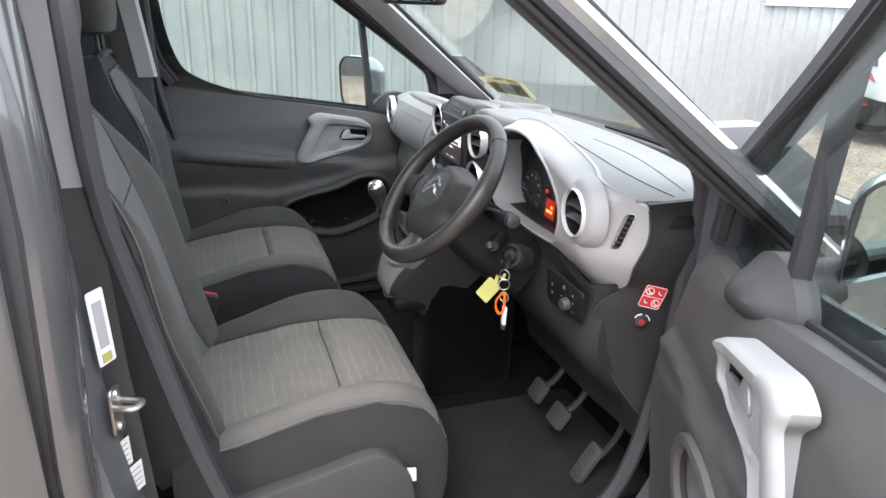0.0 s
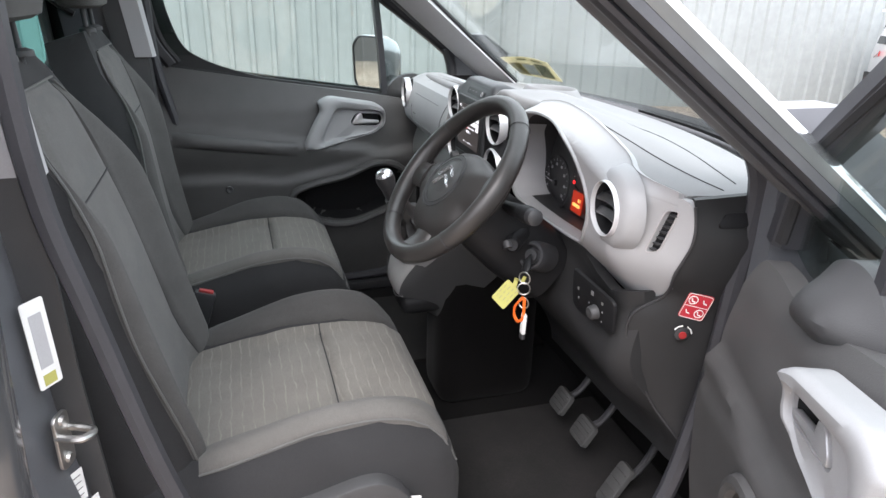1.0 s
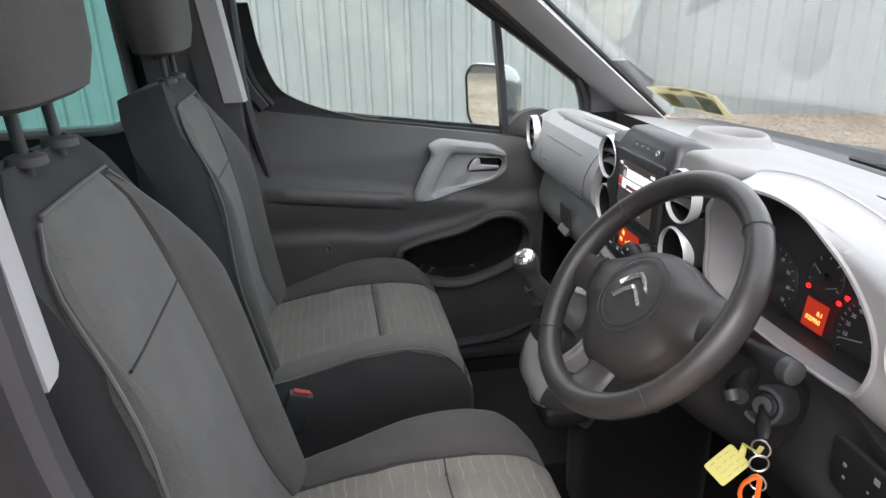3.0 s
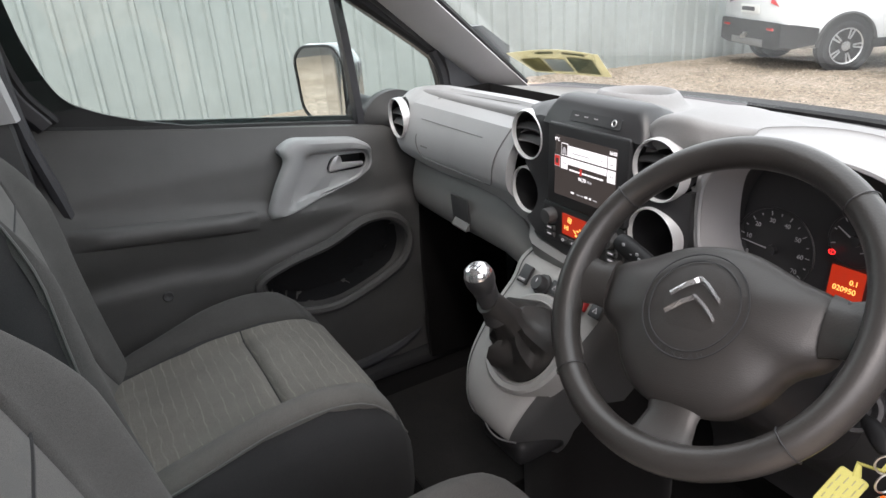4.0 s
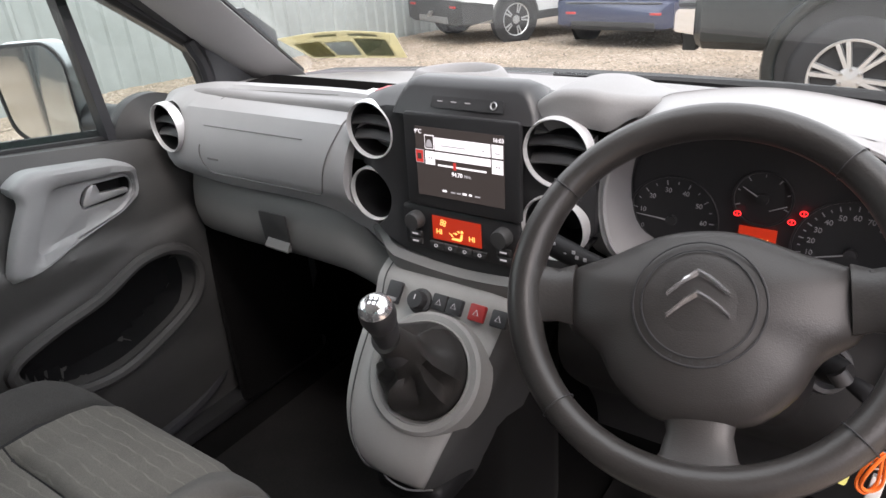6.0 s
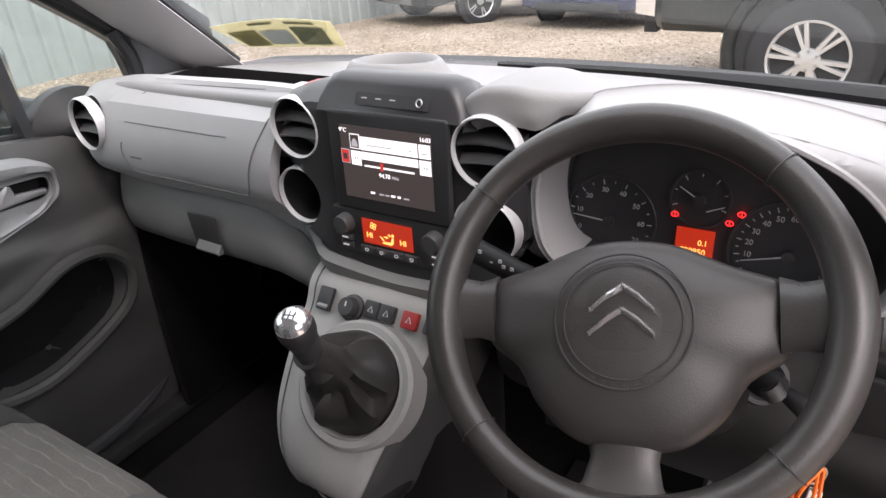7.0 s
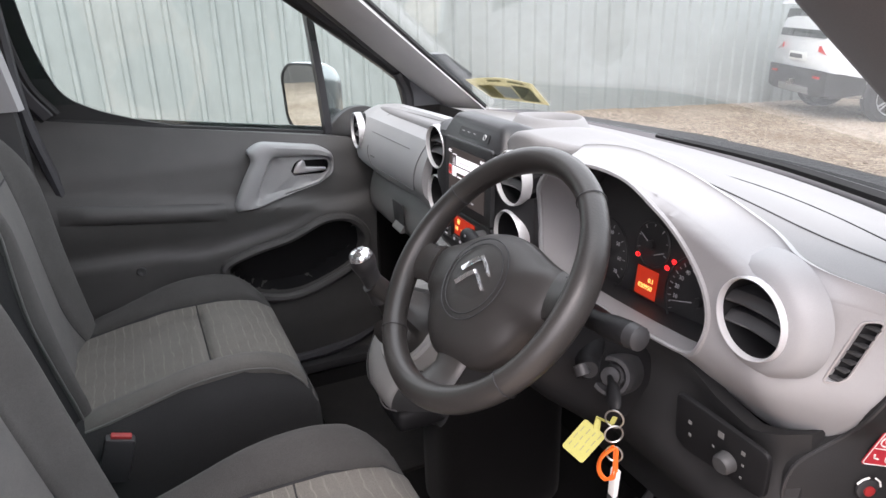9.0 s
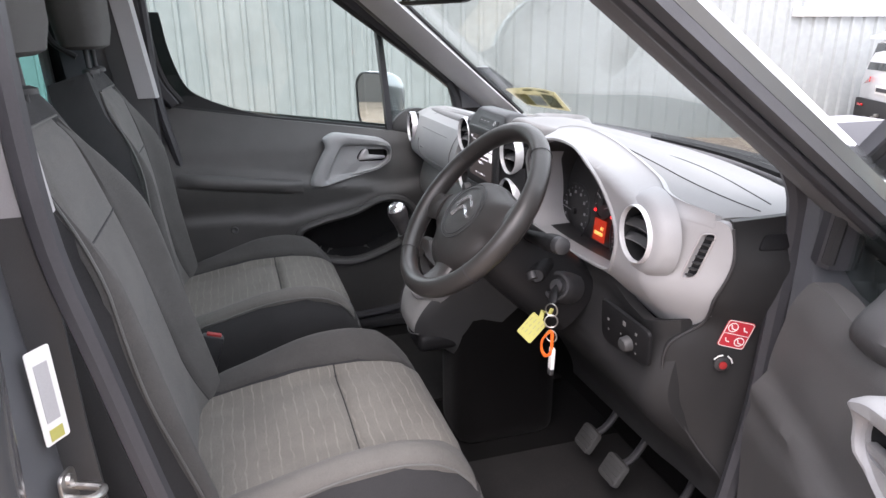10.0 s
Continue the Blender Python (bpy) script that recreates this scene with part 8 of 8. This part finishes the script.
def build_far_house():
    h = thing("far_house", "low house with a grey tiled gable roof behind the fence", "house", (-20.0, 18.5, 0), 40)
    bm = bmesh.new()
    rbox(bm, (0, 0, 1.3), (8, 6, 2.6), 0.02)
    part("house_wall", bm, M_WHITE, h, local=True)
    bm = bmesh.new()
    loft(bm, [[V(x, -3.5, 2.5), V(x, 0, 4.1), V(x, 3.5, 2.5), V(x, 3.4, 2.4), V(x, 0, 3.95), V(x, -3.4, 2.4)] for x in (-4.4, 4.4)])
    part("house_roof", bm, M_LOWGREY, h, "grey tiled roof", local=True)


build_far_house()

# ---- papers, labels and small fittings ----


def build_small():
    # permit leaning in the corner of the windscreen
    p = thing("windscreen_permit", "cream printed permit sheet lying behind the windscreen", "paper", (-0.5, 0.38, 1.15))
    a, b, c = V(-0.662, 0.322, 1.200), V(-0.362, 0.350, 1.213), V(-0.389, 0.419, 1.154)
    d = V(-0.628, 0.385, 1.150)

    def at(u, v, lift=0.0):
        q = a.lerp(b, u).lerp(d.lerp(c, u), v)
        n = (b - a).cross(d - a).normalized()
        return q + n * (0.012 * math.sin(math.pi * u) * (1 - v) + lift)
    bm = bmesh.new()
    sheet(bm, lambda u, v: at(u, v), 14, 8, (0, 0.0008, 0.0008))
    sh = part("sheet", bm, M_PAPERY, p)
    for u0, u1, v0, v1, mat in ((0.06, 0.30, 0.30, 0.90, M_OLIVE2), (0.62, 0.90, 0.25, 0.88, M_OLIVE), (0.33, 0.58, 0.35, 0.85, M_WHITE), (0.30, 0.50, 0.07, 0.14, M_OLIVE), (0.60, 0.85, 0.07, 0.14, M_OLIVE)):
        for s in (-1, 1):
            bm = bmesh.new()
            sheet(bm, lambda u, v: at(lerp(u0, u1, u), lerp(v0, v1, v), s * 0.0022), 6, 4)
            part("print_block", bm, mat, sh)
    # labels, striker and plugs on the driver's door post
    lab = thing("post_label", "white printed tyre pressure label on the door post", "label", (0.735, -0.752, 1.0))
    m = frame_at(V(0.743, -0.758, 1.037), (-0.82, 0.57, 0), (0, -0.07, 1)) @ Matrix.Diagonal((1.35, 1.0, 1, 1))
    bm = bmesh.new()
    slab(bm, rpoly([V(-0.011, -0.052, 0), V(0.011, -0.052, 0), V(0.011, 0.052, 0), V(-0.011, 0.052, 0)], 0.003), 0.001, m)
    l0 = part("label_sheet", bm, M_WHITE, lab)
    for y0, y1, mat in ((-0.028, 0.036, M_PAPERGREY), (-0.049, -0.036, M_YELLOW)):
        bm = bmesh.new()
        slab(bm, [V(-0.006, y0, 0), V(0.006, y0, 0), V(0.006, y1, 0), V(-0.006, y1, 0)], 0.0005, m @ Matrix.Translation((0, 0, 0.0012)))
        part("label_print", bm, mat, l0)
    for z, x, py in ((0.838, 0.742, -0.755), (0.792, 0.736, -0.744)):
        lb = thing("post_sticker", "small white printed sticker on the door post", "sticker", (x, -0.75, z), group="post stickers")
        m = frame_at(V(x, py, z), (-0.82, 0.57, 0), (0.1, -0.1, 1)) @ Matrix.Diagonal((1.35, 1.0, 1, 1))
        bm = bmesh.new()
        slab(bm, [V(-0.010, -0.022, 0), V(0.010, -0.022, 0), V(0.010, 0.022, 0), V(-0.010, 0.022, 0)], 0.001, m)
        l0 = part("label_sheet", bm, M_WHITE, lb)
        bm = bmesh.new()
        for i in range(4):
            rbox(bm, m @ V(0, 0.014 - i * 0.009, 0.0012), (0.013, 0.0006, 0.0015), 0, m=m.to_3x3().to_4x4())
        part("label_print", bm, M_LOWGREY, l0)
    s = thing("door_striker", "bright steel door striker bolted to the post", "striker", (0.752, -0.75, 0.91))
    bm = bmesh.new()
    m = frame_at(V(0.752, -0.755, 0.916), (-0.95, 0.31, 0), (0, 0, 1))
    slab(bm, rpoly([V(-0.014, -0.036, 0), V(0.014, -0.036, 0), V(0.014, 0.036, 0), V(-0.014, 0.036, 0)], 0.01), 0.004, m, 0.001)
    part("striker_plate", bm, M_STEEL, s)
    bm = bmesh.new()
    tube(bm, curve([m @ V(-0.010, 0.010, 0.0), m @ V(-0.010, 0.010, 0.030), m @ V(0.008, 0.010, 0.034), m @ V(0.012, 0.010, 0.0)], 5), 0.0045, 8)
    part("striker_loop", bm, M_STEEL, s)
    for y in (-0.024, 0.026):
        bm = bmesh.new()
        lathe(bm, ((0.007, 0.003), (0.006, 0.008), (0.0001, 0.0085)), 12, m @ Matrix.Translation((0, y, 0)))
        part("striker_bolt", bm, M_STEEL, s)
    # inside mirror
    r = thing("inside_mirror", "black inside mirror hanging from the windscreen", "mirror", RVM)
    bm = bmesh.new()
    rbox(bm, V(*RVM), (0.24, 0.035, 0.065), 0.02, 3, m=Matrix.Rotation(radians(20), 4, "Z"))
    part("mirror_case", bm, M_BLACK, r)
    bm = bmesh.new()
    rbox(bm, V(*RVM) + V(0.006, -0.017, 0), (0.22, 0.004, 0.05), 0.002, 2, m=Matrix.Rotation(radians(20), 4, "Z"))
    part("mirror_glass", bm, M_MIRROR, r)
    bm = bmesh.new()
    tube(bm, [V(*RVM) + V(0, 0.015, 0), V(*RVM) + V(0, 0.10, 0.10)], 0.012, 8)
    part("mirror_stem", bm, M_BLACK, r)


def build_guide():
    g = thing("belt_guide", "black curved belt guide behind the passenger headrest", "belt guide", (-0.64, -0.95, 1.33))
    bm = bmesh.new()
    tube(bm, curve([V(-0.64, -0.992, 1.52), V(-0.64, -0.994, 1.435), V(-0.64, -0.990, 1.397), V(-0.64, -0.976, 1.362), V(-0.64, -0.952, 1.342), V(-0.64, -0.926, 1.325)], 4), 0.008, 8)
    part("rod", bm, M_BLACK, g)


M_PAPERGREY = surface("grey_print", (0.42, 0.42, 0.43), 0.7)
M_OLIVE2 = surface("ochre_print", (0.42, 0.34, 0.12), 0.8, grain=200, vary=0.25, blotch=40)
build_guide()
RVM = (-0.035, -0.11, 1.472)
build_small()
